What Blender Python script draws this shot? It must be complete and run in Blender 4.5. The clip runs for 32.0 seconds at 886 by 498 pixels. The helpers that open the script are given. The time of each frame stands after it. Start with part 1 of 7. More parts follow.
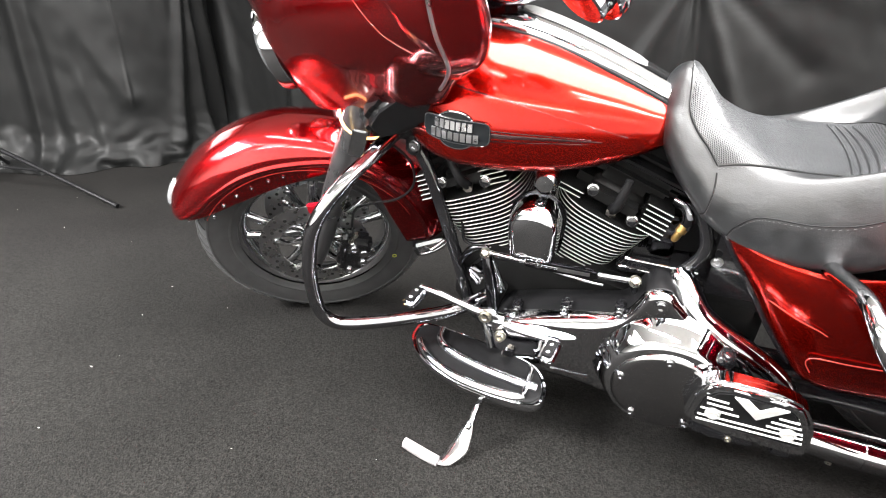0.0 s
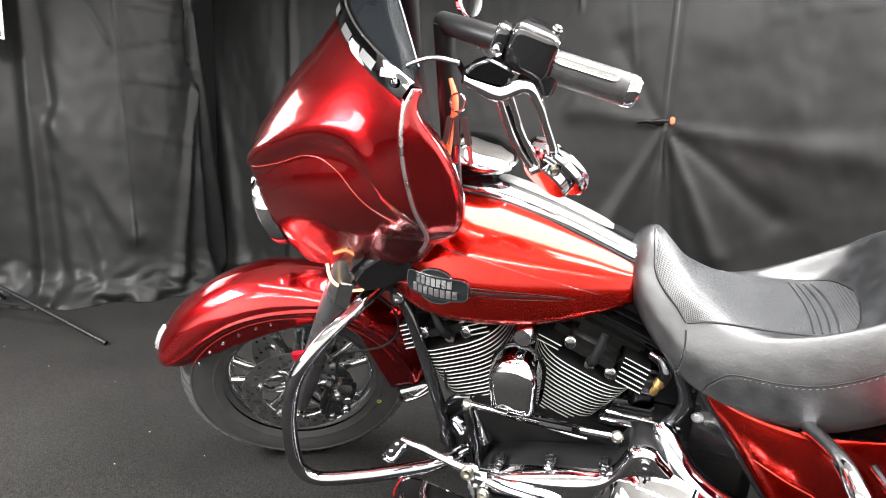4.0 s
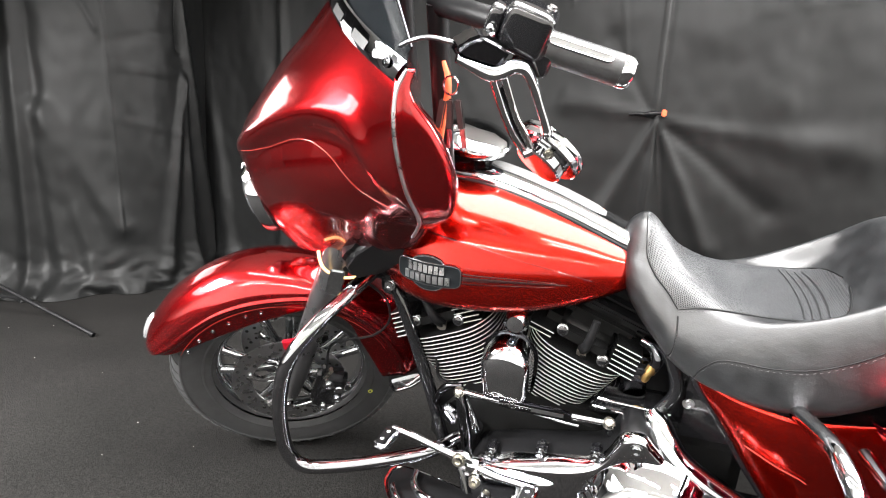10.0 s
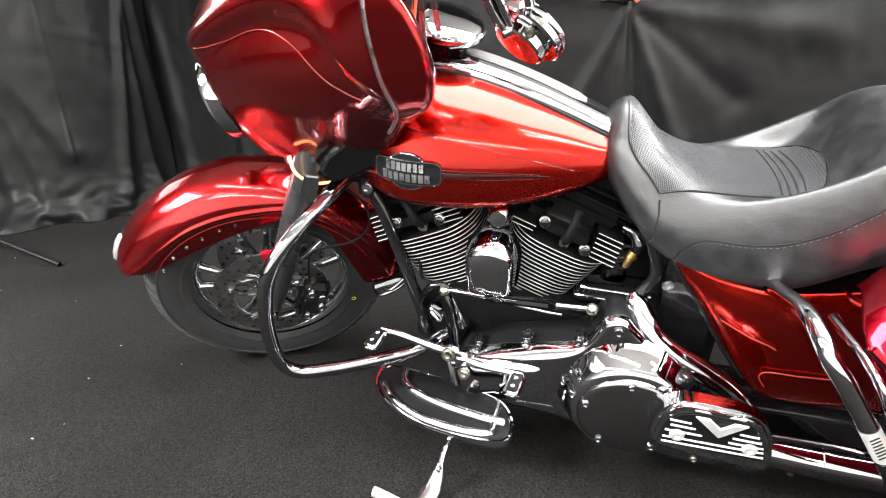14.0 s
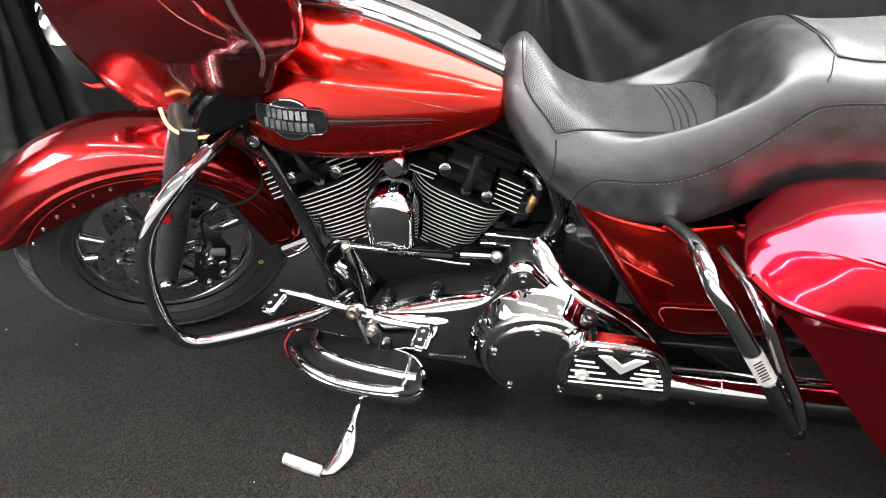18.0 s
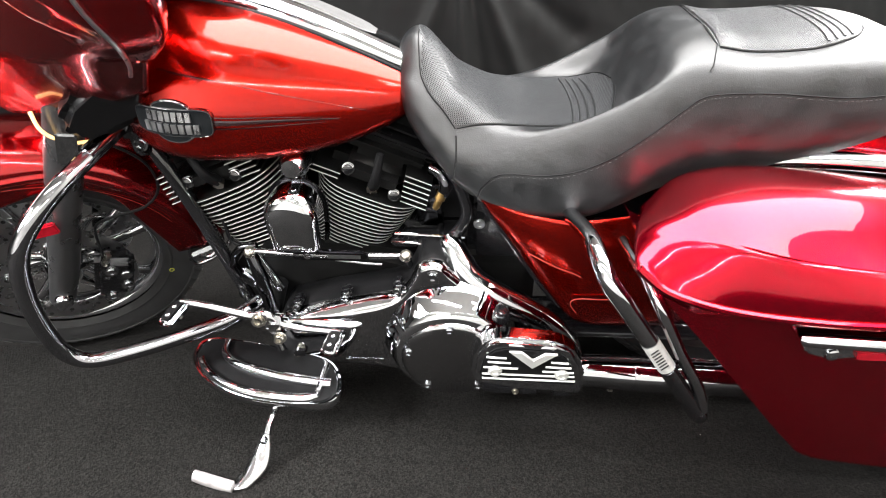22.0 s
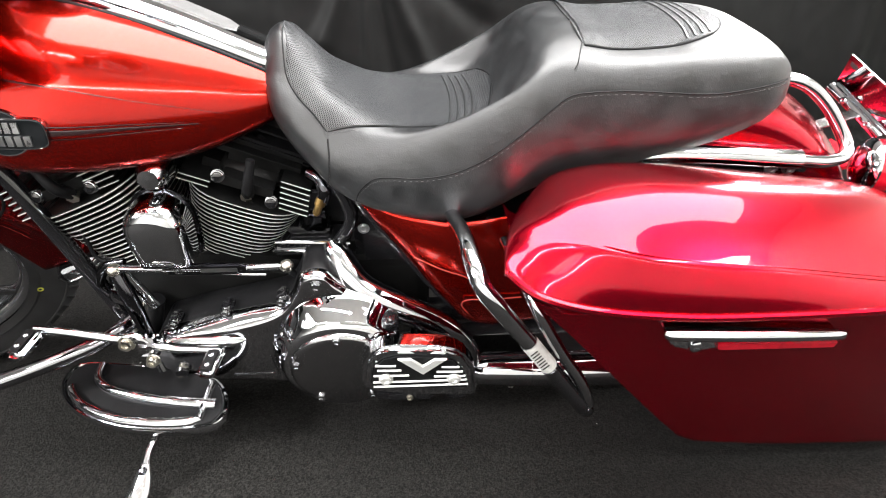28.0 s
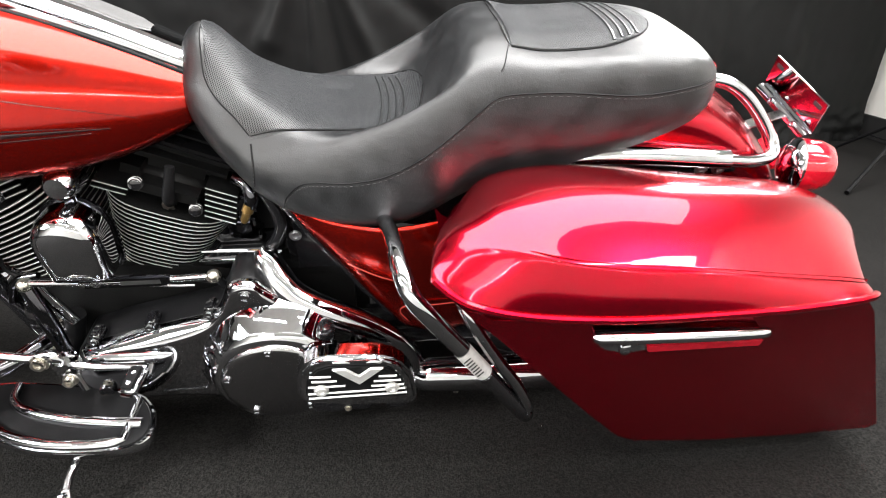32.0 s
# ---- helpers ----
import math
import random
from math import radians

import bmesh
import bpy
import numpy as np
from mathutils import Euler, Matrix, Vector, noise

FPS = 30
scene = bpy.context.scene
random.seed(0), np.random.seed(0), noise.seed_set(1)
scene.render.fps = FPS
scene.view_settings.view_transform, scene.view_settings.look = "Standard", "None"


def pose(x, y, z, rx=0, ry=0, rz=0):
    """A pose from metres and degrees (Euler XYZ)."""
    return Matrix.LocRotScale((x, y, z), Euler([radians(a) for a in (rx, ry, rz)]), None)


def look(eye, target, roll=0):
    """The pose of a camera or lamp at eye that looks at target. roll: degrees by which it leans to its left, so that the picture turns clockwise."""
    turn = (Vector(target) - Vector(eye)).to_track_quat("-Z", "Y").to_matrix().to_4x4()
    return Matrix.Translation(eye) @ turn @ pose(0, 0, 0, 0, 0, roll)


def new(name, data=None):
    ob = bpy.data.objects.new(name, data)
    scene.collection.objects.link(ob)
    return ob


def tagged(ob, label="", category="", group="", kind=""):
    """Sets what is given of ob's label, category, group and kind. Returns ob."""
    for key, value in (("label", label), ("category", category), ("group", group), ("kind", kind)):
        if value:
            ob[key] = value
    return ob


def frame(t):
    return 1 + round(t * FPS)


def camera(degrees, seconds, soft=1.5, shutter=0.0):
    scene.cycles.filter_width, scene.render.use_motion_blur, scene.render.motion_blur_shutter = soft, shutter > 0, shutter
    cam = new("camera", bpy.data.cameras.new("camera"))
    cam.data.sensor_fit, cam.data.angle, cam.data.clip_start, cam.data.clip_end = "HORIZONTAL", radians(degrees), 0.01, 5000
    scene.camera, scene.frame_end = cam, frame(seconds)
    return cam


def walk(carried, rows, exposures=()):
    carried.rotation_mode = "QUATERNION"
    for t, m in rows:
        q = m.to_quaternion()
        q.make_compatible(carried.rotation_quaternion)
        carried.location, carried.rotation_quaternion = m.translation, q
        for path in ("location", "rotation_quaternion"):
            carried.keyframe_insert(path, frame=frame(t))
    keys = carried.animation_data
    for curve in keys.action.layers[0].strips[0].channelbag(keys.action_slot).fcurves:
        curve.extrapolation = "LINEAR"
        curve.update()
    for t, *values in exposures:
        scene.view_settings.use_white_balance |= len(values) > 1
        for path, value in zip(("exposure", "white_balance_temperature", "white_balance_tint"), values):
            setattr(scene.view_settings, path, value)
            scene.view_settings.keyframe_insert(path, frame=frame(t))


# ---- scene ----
from mathutils.bvhtree import BVHTree

cam = camera(78.686, 32.0, soft=1.1)
PATH = [
    (0.0, pose(0.8149, -1.3603, 1.0006, 65.899, -2.513, 20.387)),
    (0.5, pose(0.8161, -1.3629, 1.0106, 67.201, -2.373, 20.090)),
    (1.0, pose(0.8239, -1.3686, 1.0186, 68.956, -2.398, 20.110)),
    (1.5, pose(0.8296, -1.3706, 1.0269, 70.841, -2.448, 20.185)),
    (2.0, pose(0.8333, -1.3745, 1.0344, 72.603, -2.578, 20.085)),
    (2.5, pose(0.8371, -1.3813, 1.0479, 73.850, -2.635, 19.941)),
    (3.0, pose(0.8436, -1.3775, 1.0555, 75.805, -2.670, 19.997)),
    (3.5, pose(0.8449, -1.3714, 1.0623, 77.649, -2.766, 19.924)),
    (5.5, pose(0.8636, -1.3696, 1.0700, 83.560, -3.339, 20.421)),
    (6.0, pose(0.8614, -1.3711, 1.0717, 84.651, -3.429, 20.241)),
    (6.5, pose(0.8635, -1.3714, 1.0744, 85.515, -3.346, 20.371)),
    (7.0, pose(0.8633, -1.3752, 1.0755, 86.165, -3.301, 20.334)),
    (7.5, pose(0.8635, -1.3771, 1.0744, 86.309, -3.509, 20.210)),
    (8.0, pose(0.8623, -1.3793, 1.0699, 85.912, -3.800, 20.048)),
    (8.5, pose(0.8594, -1.3799, 1.0649, 84.340, -3.804, 19.834)),
    (9.0, pose(0.8546, -1.3770, 1.0580, 82.981, -3.877, 19.646)),
    (9.5, pose(0.8506, -1.3739, 1.0485, 81.405, -3.965, 19.513)),
    (10.0, pose(0.8464, -1.3674, 1.0444, 78.953, -3.269, 19.156)),
    (10.5, pose(0.8432, -1.3628, 1.0393, 77.589, -3.024, 18.872)),
    (11.0, pose(0.8398, -1.3621, 1.0324, 76.351, -2.866, 18.541)),
    (11.5, pose(0.8308, -1.3645, 1.0283, 75.114, -2.644, 17.956)),
    (12.0, pose(0.8257, -1.3641, 1.0283, 73.912, -2.262, 17.259)),
    (12.5, pose(0.8239, -1.3616, 1.0233, 72.891, -2.345, 16.796)),
    (13.0, pose(0.8229, -1.3599, 1.0182, 71.811, -1.969, 16.499)),
    (13.5, pose(0.8207, -1.3599, 1.0114, 70.913, -1.444, 15.906)),
    (14.0, pose(0.8203, -1.3581, 1.0081, 69.846, -0.859, 15.174)),
    (14.5, pose(0.8219, -1.3535, 1.0028, 68.411, -0.243, 14.305)),
    (16.5, pose(0.8588, -1.3222, 0.9833, 66.469, 0.062, 10.740)),
    (17.0, pose(0.8750, -1.3142, 0.9766, 66.363, -0.223, 9.960)),
    (17.5, pose(0.8919, -1.3055, 0.9766, 65.799, -0.112, 9.305)),
    (18.0, pose(0.9017, -1.3003, 0.9720, 65.795, -0.207, 8.425)),
    (18.5, pose(0.9137, -1.2921, 0.9721, 65.496, -0.428, 7.554)),
    (19.0, pose(0.9299, -1.2837, 0.9692, 64.825, -0.506, 6.886)),
    (19.5, pose(0.9436, -1.2793, 0.9654, 64.721, -0.651, 6.359)),
    (20.0, pose(0.9554, -1.2717, 0.9721, 64.723, -0.086, 5.702)),
    (20.5, pose(0.9678, -1.2689, 0.9722, 64.813, -0.060, 5.349)),
    (21.0, pose(0.9774, -1.2669, 0.9734, 64.889, -0.076, 4.667)),
    (21.5, pose(0.9891, -1.2623, 0.9770, 64.857, 0.207, 3.911)),
    (22.0, pose(1.0005, -1.2599, 0.9780, 64.844, 0.112, 3.311)),
    (22.5, pose(1.0128, -1.2543, 0.9816, 64.743, 0.024, 2.497)),
    (23.0, pose(1.0253, -1.2491, 0.9866, 64.378, 0.148, 1.491)),
    (23.5, pose(1.0402, -1.2439, 0.9839, 64.154, 0.004, 0.944)),
    (24.0, pose(1.0501, -1.2397, 0.9865, 64.129, -0.134, 0.402)),
    (24.5, pose(1.0598, -1.2342, 0.9890, 64.259, -0.105, -0.190)),
    (25.0, pose(1.0686, -1.2294, 0.9880, 64.305, -0.264, -0.873)),
    (25.5, pose(1.0768, -1.2234, 0.9908, 64.117, -0.236, -1.636)),
    (27.5, pose(1.1048, -1.2168, 0.9936, 63.638, -0.090, -3.352)),
    (28.0, pose(1.1116, -1.2154, 0.9926, 63.657, -0.205, -3.590)),
    (28.5, pose(1.1187, -1.2135, 0.9928, 63.636, -0.253, -3.846)),
    (29.0, pose(1.1224, -1.2111, 0.9913, 63.667, -0.470, -4.209)),
    (29.5, pose(1.1301, -1.2089, 0.9916, 63.507, -0.440, -4.613)),
    (30.0, pose(1.1371, -1.2048, 0.9918, 63.447, -0.502, -5.125)),
    (30.5, pose(1.1453, -1.2003, 0.9944, 63.466, -0.540, -5.740)),
    (31.0, pose(1.1564, -1.1956, 0.9949, 63.576, -0.349, -6.437)),
    (31.5, pose(1.1678, -1.1943, 0.9934, 63.421, -0.506, -6.770)),
    (32.0, pose(1.1765, -1.1951, 0.9935, 63.593, -0.685, -7.212)),
]

walk(cam, PATH, exposures=((0.0, 1.02), (1.0, 1.26), (2.0, 1.28), (3.0, 1.14), (5.5, 0.92), (9.0, 0.92), (11.0, 0.78), (14.0, 0.58), (18.0, 0.27), (20.0, 0.25), (28.0, 0.22), (32.0, 0.0)))

# ---------------------------------------------------------------- light
world = bpy.data.worlds.new("studio_air")
world.use_nodes = True
world.node_tree.nodes["Background"].inputs[0].default_value = (0.9, 0.95, 1.0, 1)
world.node_tree.nodes["Background"].inputs[1].default_value = 0.05
scene.world = world


def area(name, eye, target, sx, sy, watts, colour=(1, 0.985, 0.975)):
    data = bpy.data.lights.new(name, "AREA")
    data.shape, data.size, data.size_y = "RECTANGLE", sx, sy
    data.energy, data.color = watts, colour
    ob = new(name, data)
    ob.matrix_world = look(eye, target)
    return ob


FLOOR = 0.056
area("overhead_softbox", (1.9, -0.40, 2.75), (1.9, -0.40, 0.6), 3.4, 1.35, 230)
# unseen lamp added to brighten the carpet round the front wheel
area("front_fill", (-1.70, -1.85, 2.05), (-1.60, -2.00, 0.0), 1.3, 0.9, 390)
area("west_softbox", (-2.45, -2.00, 1.95), (-0.3, -0.6, 1.1), 1.2, 0.45, 10)
# weak unseen fill, added to lift the tank's side
area("side_fill", (0.1, -3.2, 2.4), (0.5, -0.2, 0.7), 1.2, 0.7, 14)
area("rear_softbox", (3.45, 1.35, 2.30), (1.7, -0.1, 0.9), 1.0, 1.0, 125)
# fluorescent tubes under the ceiling
for x, y, long, watts in ((0.4, -1.9, 2.6, 36), (3.6, -1.9, 2.0, 30)):
    area("ceiling_strip", (x, y, 3.1), (x + 0.1, y + 0.6, 0.6), long, 0.07, watts)
# unseen fill added so that the inner fairing mirrors a bright east wall
area("wall_fill", (4.0, -1.9, 3.1), (4.5, -1.9, 1.3), 0.12, 2.6, 70)
# a long tube high on the pale wall
area("wall_tube", (1.9, -4.25, 2.50), (1.9, 0.0, 1.2), 5.4, 0.07, 70)
# two unseen fills, added to brighten the south wall that chrome reflects
for x, watts in ((-1.4, 80), (2.4, 14)):
    area("wall_fill", (x, -3.1, 3.1), (x, -4.3, 1.5), 2.4, 0.12, watts)


# ---------------------------------------------------------------- materials
def material(name, base, rough=0.5, metal=0.0, coat=0.0, coat_rough=0.03, sheen=0.0,
             noise_scale=0.0, vary=0.0, bump=0.0, bump_scale=200.0, rough_vary=0.0, spec=0.5):
    m = bpy.data.materials.new(name)
    m.use_nodes = True
    nt = m.node_tree
    b = nt.nodes["Principled BSDF"]
    b.inputs["Base Color"].default_value = (*base, 1)
    b.inputs["Roughness"].default_value = rough
    b.inputs["Metallic"].default_value = metal
    b.inputs["Coat Weight"].default_value = coat
    b.inputs["Coat Roughness"].default_value = coat_rough
    b.inputs["Sheen Weight"].default_value = sheen
    b.inputs["Specular IOR Level"].default_value = spec
    tc = nt.nodes.new("ShaderNodeTexCoord")
    if vary or rough_vary:
        n = nt.nodes.new("ShaderNodeTexNoise")
        n.inputs["Scale"].default_value = noise_scale
        n.inputs["Detail"].default_value = 6
        nt.links.new(tc.outputs["Object"], n.inputs["Vector"])
        if vary:
            r = nt.nodes.new("ShaderNodeMapRange")
            r.inputs["From Min"].default_value, r.inputs["From Max"].default_value = 0.3, 0.7
            r.inputs["To Min"].default_value, r.inputs["To Max"].default_value = 1 - vary, 1 + vary
            nt.links.new(n.outputs["Fac"], r.inputs["Value"])
            mix = nt.nodes.new("ShaderNodeVectorMath")
            mix.operation = "SCALE"
            mix.inputs[0].default_value = base
            nt.links.new(r.outputs["Result"], mix.inputs["Scale"])
            nt.links.new(mix.outputs["Vector"], b.inputs["Base Color"])
        if rough_vary:
            r2 = nt.nodes.new("ShaderNodeMapRange")
            r2.inputs["From Min"].default_value, r2.inputs["From Max"].default_value = 0.3, 0.7
            r2.inputs["To Min"].default_value = max(0.0, rough - rough_vary)
            r2.inputs["To Max"].default_value = min(1.0, rough + rough_vary)
            nt.links.new(n.outputs["Fac"], r2.inputs["Value"])
            nt.links.new(r2.outputs["Result"], b.inputs["Roughness"])
    if bump:
        n2 = nt.nodes.new("ShaderNodeTexNoise")
        n2.inputs["Scale"].default_value = bump_scale
        n2.inputs["Detail"].default_value = 4
        nt.links.new(tc.outputs["Object"], n2.inputs["Vector"])
        bp = nt.nodes.new("ShaderNodeBump")
        bp.inputs["Strength"].default_value = bump
        bp.inputs["Distance"].default_value = 0.002
        nt.links.new(n2.outputs["Fac"], bp.inputs["Height"])
        nt.links.new(bp.outputs["Normal"], b.inputs["Normal"])
    return m


def metal_flake(name, base, edge, coat=0.4, rough=0.22, coat_rough=0.003):
    """Candy paint: a fine metal flake under a clear coat."""
    m = material(name, base, rough=rough, metal=0.95, coat=coat, coat_rough=coat_rough)
    nt = m.node_tree
    b = nt.nodes["Principled BSDF"]
    tc = nt.nodes.new("ShaderNodeTexCoord")
    v = nt.nodes.new("ShaderNodeTexVoronoi")
    v.inputs["Scale"].default_value = 1400
    nt.links.new(tc.outputs["Object"], v.inputs["Vector"])
    mix = nt.nodes.new("ShaderNodeMix")
    mix.data_type = "RGBA"
    mix.inputs["A"].default_value = (*base, 1)
    mix.inputs["B"].default_value = (*edge, 1)
    sep = nt.nodes.new("ShaderNodeSeparateColor")
    nt.links.new(v.outputs["Color"], sep.inputs["Color"])
    nt.links.new(sep.outputs["Red"], mix.inputs["Factor"])
    nt.links.new(mix.outputs["Result"], b.inputs["Base Color"])
    return m


# candy finish in three red tones: tank and side covers, front, tail and bags
paint = metal_flake("candy_red_paint", (0.32, 0.0030, 0.0016), (0.52, 0.013, 0.0035), 0.55, 0.22, 0.06)
paint_front = metal_flake("deep_red_tone", (0.28, 0.0012, 0.0033), (0.43, 0.0050, 0.0076), 1.0, 0.20)
paint_bag = metal_flake("crimson_tone", (0.41, 0.0005, 0.011), (0.54, 0.0016, 0.022), 0.5, 0.22)
chrome = material("chrome", (0.58, 0.59, 0.61), rough=0.035, metal=1.0, rough_vary=0.02, noise_scale=9)
# guard and derby chrome: darkened copies, the dark carpet's reflection put into their colour
guard_chrome = material("guard_chrome", (0.32, 0.32, 0.34), rough=0.05, metal=1.0, rough_vary=0.03, noise_scale=9)
cover_chrome = material("cover_chrome", (0.49, 0.49, 0.51), rough=0.05, metal=1.0, rough_vary=0.02, noise_scale=9)
derby_chrome = material("derby_chrome", (0.40, 0.40, 0.41), rough=0.12, metal=1.0, rough_vary=0.03, noise_scale=14)
grip_rubber = material("dark_grip", (0.035, 0.035, 0.036), rough=0.42, spec=0.5, vary=0.2, noise_scale=60, bump=0.2, bump_scale=700)
dark_chrome = material("black_chrome", (0.10, 0.10, 0.11), rough=0.10, metal=1.0, rough_vary=0.05, noise_scale=8)
steel = material("brushed_steel", (0.45, 0.45, 0.46), rough=0.32, metal=1.0, rough_vary=0.1, noise_scale=40)
alloy = material("polished_alloy", (0.60, 0.60, 0.61), rough=0.14, metal=1.0, rough_vary=0.08, noise_scale=30)
knurled = material("knurled_grey_metal", (0.20, 0.20, 0.20), rough=0.5, metal=0.6, vary=0.1, noise_scale=40, bump=0.35, bump_scale=900)
zinc = material("zinc_bolt", (0.55, 0.52, 0.46), rough=0.3, metal=1.0, rough_vary=0.1, noise_scale=60)
brass = material("brass", (0.42, 0.27, 0.10), rough=0.35, metal=1.0, vary=0.2, noise_scale=60)
gloss_black = material("gloss_black_enamel", (0.008, 0.008, 0.009), rough=0.10, coat=0.6, coat_rough=0.03, rough_vary=0.04, noise_scale=12)
satin_black = material("satin_black_powder_coat", (0.0065, 0.0065, 0.007), rough=0.36, spec=0.18, rough_vary=0.1, noise_scale=20, bump=0.08, bump_scale=900)
wrinkle_black = material("wrinkle_black_engine_paint", (0.006, 0.006, 0.006), rough=0.42, spec=0.22, bump=0.25, bump_scale=700, vary=0.2, noise_scale=30)
fin_edge = material("machined_fin_edge", (0.80, 0.80, 0.78), rough=0.38, metal=0.55, rough_vary=0.1, noise_scale=80)
rubber = material("tyre_rubber", (0.027, 0.027, 0.028), rough=0.72, vary=0.25, noise_scale=18, bump=0.2, bump_scale=500)
pad_rubber = material("black_rubber_pad", (0.007, 0.007, 0.0075), rough=0.45, spec=0.12, vary=0.2, noise_scale=30, bump=0.15, bump_scale=700)
def leather_hide():
    """Smooth black hide: fine grain, soft creases and uneven polish."""
    m = material("black_leather", (0.0145, 0.0154, 0.0165), rough=0.40, rough_vary=0.09, noise_scale=20, vary=0.4, spec=0.8)
    nt = m.node_tree
    b = nt.nodes["Principled BSDF"]
    tc = nt.nodes.new("ShaderNodeTexCoord")
    mp = nt.nodes.new("ShaderNodeMapping")
    mp.inputs["Rotation"].default_value = (0.2, 0.5, 0.6)
    mp.inputs["Scale"].default_value = (1.0, 0.22, 1.6)
    nt.links.new(tc.outputs["Object"], mp.inputs["Vector"])
    last = None
    for scale, detail, strength, dist, src in ((34, 10, 0.28, 0.003, mp.outputs["Vector"]), (520, 3, 0.30, 0.0012, tc.outputs["Object"])):
        n = nt.nodes.new("ShaderNodeTexNoise")
        n.inputs["Scale"].default_value, n.inputs["Detail"].default_value = scale, detail
        n.inputs["Distortion"].default_value = 0.3
        nt.links.new(src, n.inputs["Vector"])
        bp = nt.nodes.new("ShaderNodeBump")
        bp.inputs["Strength"].default_value, bp.inputs["Distance"].default_value = strength, dist
        nt.links.new(n.outputs["Fac"], bp.inputs["Height"])
        if last:
            nt.links.new(last, bp.inputs["Normal"])
        last = bp.outputs["Normal"]
    nt.links.new(last, b.inputs["Normal"])
    return m


leather = leather_hide()
seam_hide = material("dark_seam_piping", (0.008, 0.008, 0.0085), rough=0.6, spec=0.2, vary=0.2, noise_scale=200)
thread = material("grey_thread", (0.06, 0.06, 0.062), rough=0.8, vary=0.2, noise_scale=300)
smoke = material("smoked_plastic", (0.006, 0.007, 0.008), rough=0.05, spec=0.03)
smoke.node_tree.nodes["Principled BSDF"].inputs["Alpha"].default_value = 0.92
fork_satin = material("satin_grey_fork", (0.17, 0.17, 0.175), rough=0.30, metal=0.9, rough_vary=0.08, noise_scale=20)
lens_red = material("red_lens", (0.36, 0.004, 0.014), rough=0.10, coat=1.0, vary=0.2, noise_scale=80)
lens_amber = material("amber_lens", (0.80, 0.62, 0.36), rough=0.2, coat=0.8, vary=0.15, noise_scale=60)
lens_amber.node_tree.nodes["Principled BSDF"].inputs["Emission Color"].default_value = (1.0, 0.60, 0.20, 1)
lens_amber.node_tree.nodes["Principled BSDF"].inputs["Emission Strength"].default_value = 1.6
lens_clear = material("clear_lamp_lens", (0.55, 0.57, 0.58), rough=0.05, coat=1.0, metal=0.55)
white_cloth = material("softbox_diffuser", (0.85, 0.85, 0.85), rough=0.9, vary=0.05, noise_scale=3)
glow_cloth = material("lit_softbox_cloth", (0.85, 0.85, 0.85), rough=0.9)
glow_cloth.node_tree.nodes["Principled BSDF"].inputs["Emission Color"].default_value = (1.0, 0.98, 0.95, 1)
glow_cloth.node_tree.nodes["Principled BSDF"].inputs["Emission Strength"].default_value = 2.4
orange_cloth = material("orange_strap", (0.62, 0.10, 0.03), rough=0.7, vary=0.15, noise_scale=60)
label_white = material("aged_label", (0.55, 0.55, 0.53), rough=0.5, vary=0.15, noise_scale=90)
# print, and the shade inside holes, slots and grooves
ink = material("black_ink_and_gaps", (0.02, 0.02, 0.02), rough=0.5, vary=0.1, noise_scale=90)
emblem_dark = material("emblem_enamel", (0.006, 0.007, 0.008), rough=0.35, spec=0.15, coat=0.0, vary=0.1, noise_scale=60)
stripe_dark = material("dark_pinstripe", (0.014, 0.002, 0.002), rough=0.25, coat=1.0, vary=0.05, noise_scale=60)
stripe_light = material("light_pinstripe", (0.42, 0.05, 0.04), rough=0.25, coat=1.0, vary=0.05, noise_scale=60)
mirror = material("mirror_glass", (0.9, 0.9, 0.9), rough=0.01, metal=1.0)
light_wall = material("painted_wall", (0.74, 0.73, 0.69), rough=0.85, vary=0.05, noise_scale=2, bump=0.1, bump_scale=150)
dark_wall = material("grey_studio_wall", (0.13, 0.13, 0.13), rough=0.8, vary=0.1, noise_scale=2)
skirting = material("black_skirting", (0.02, 0.02, 0.02), rough=0.5, vary=0.1, noise_scale=9)
green_tape = material("green_tape", (0.05, 0.28, 0.08), rough=0.7, vary=0.1, noise_scale=40)
yellow_mark = material("yellow_chalk", (0.6, 0.6, 0.08), rough=0.8, vary=0.1, noise_scale=80)
stand_metal = material("worn_grey_metal", (0.42, 0.40, 0.40), rough=0.45, metal=0.6, vary=0.25, noise_scale=50, rough_vary=0.1)



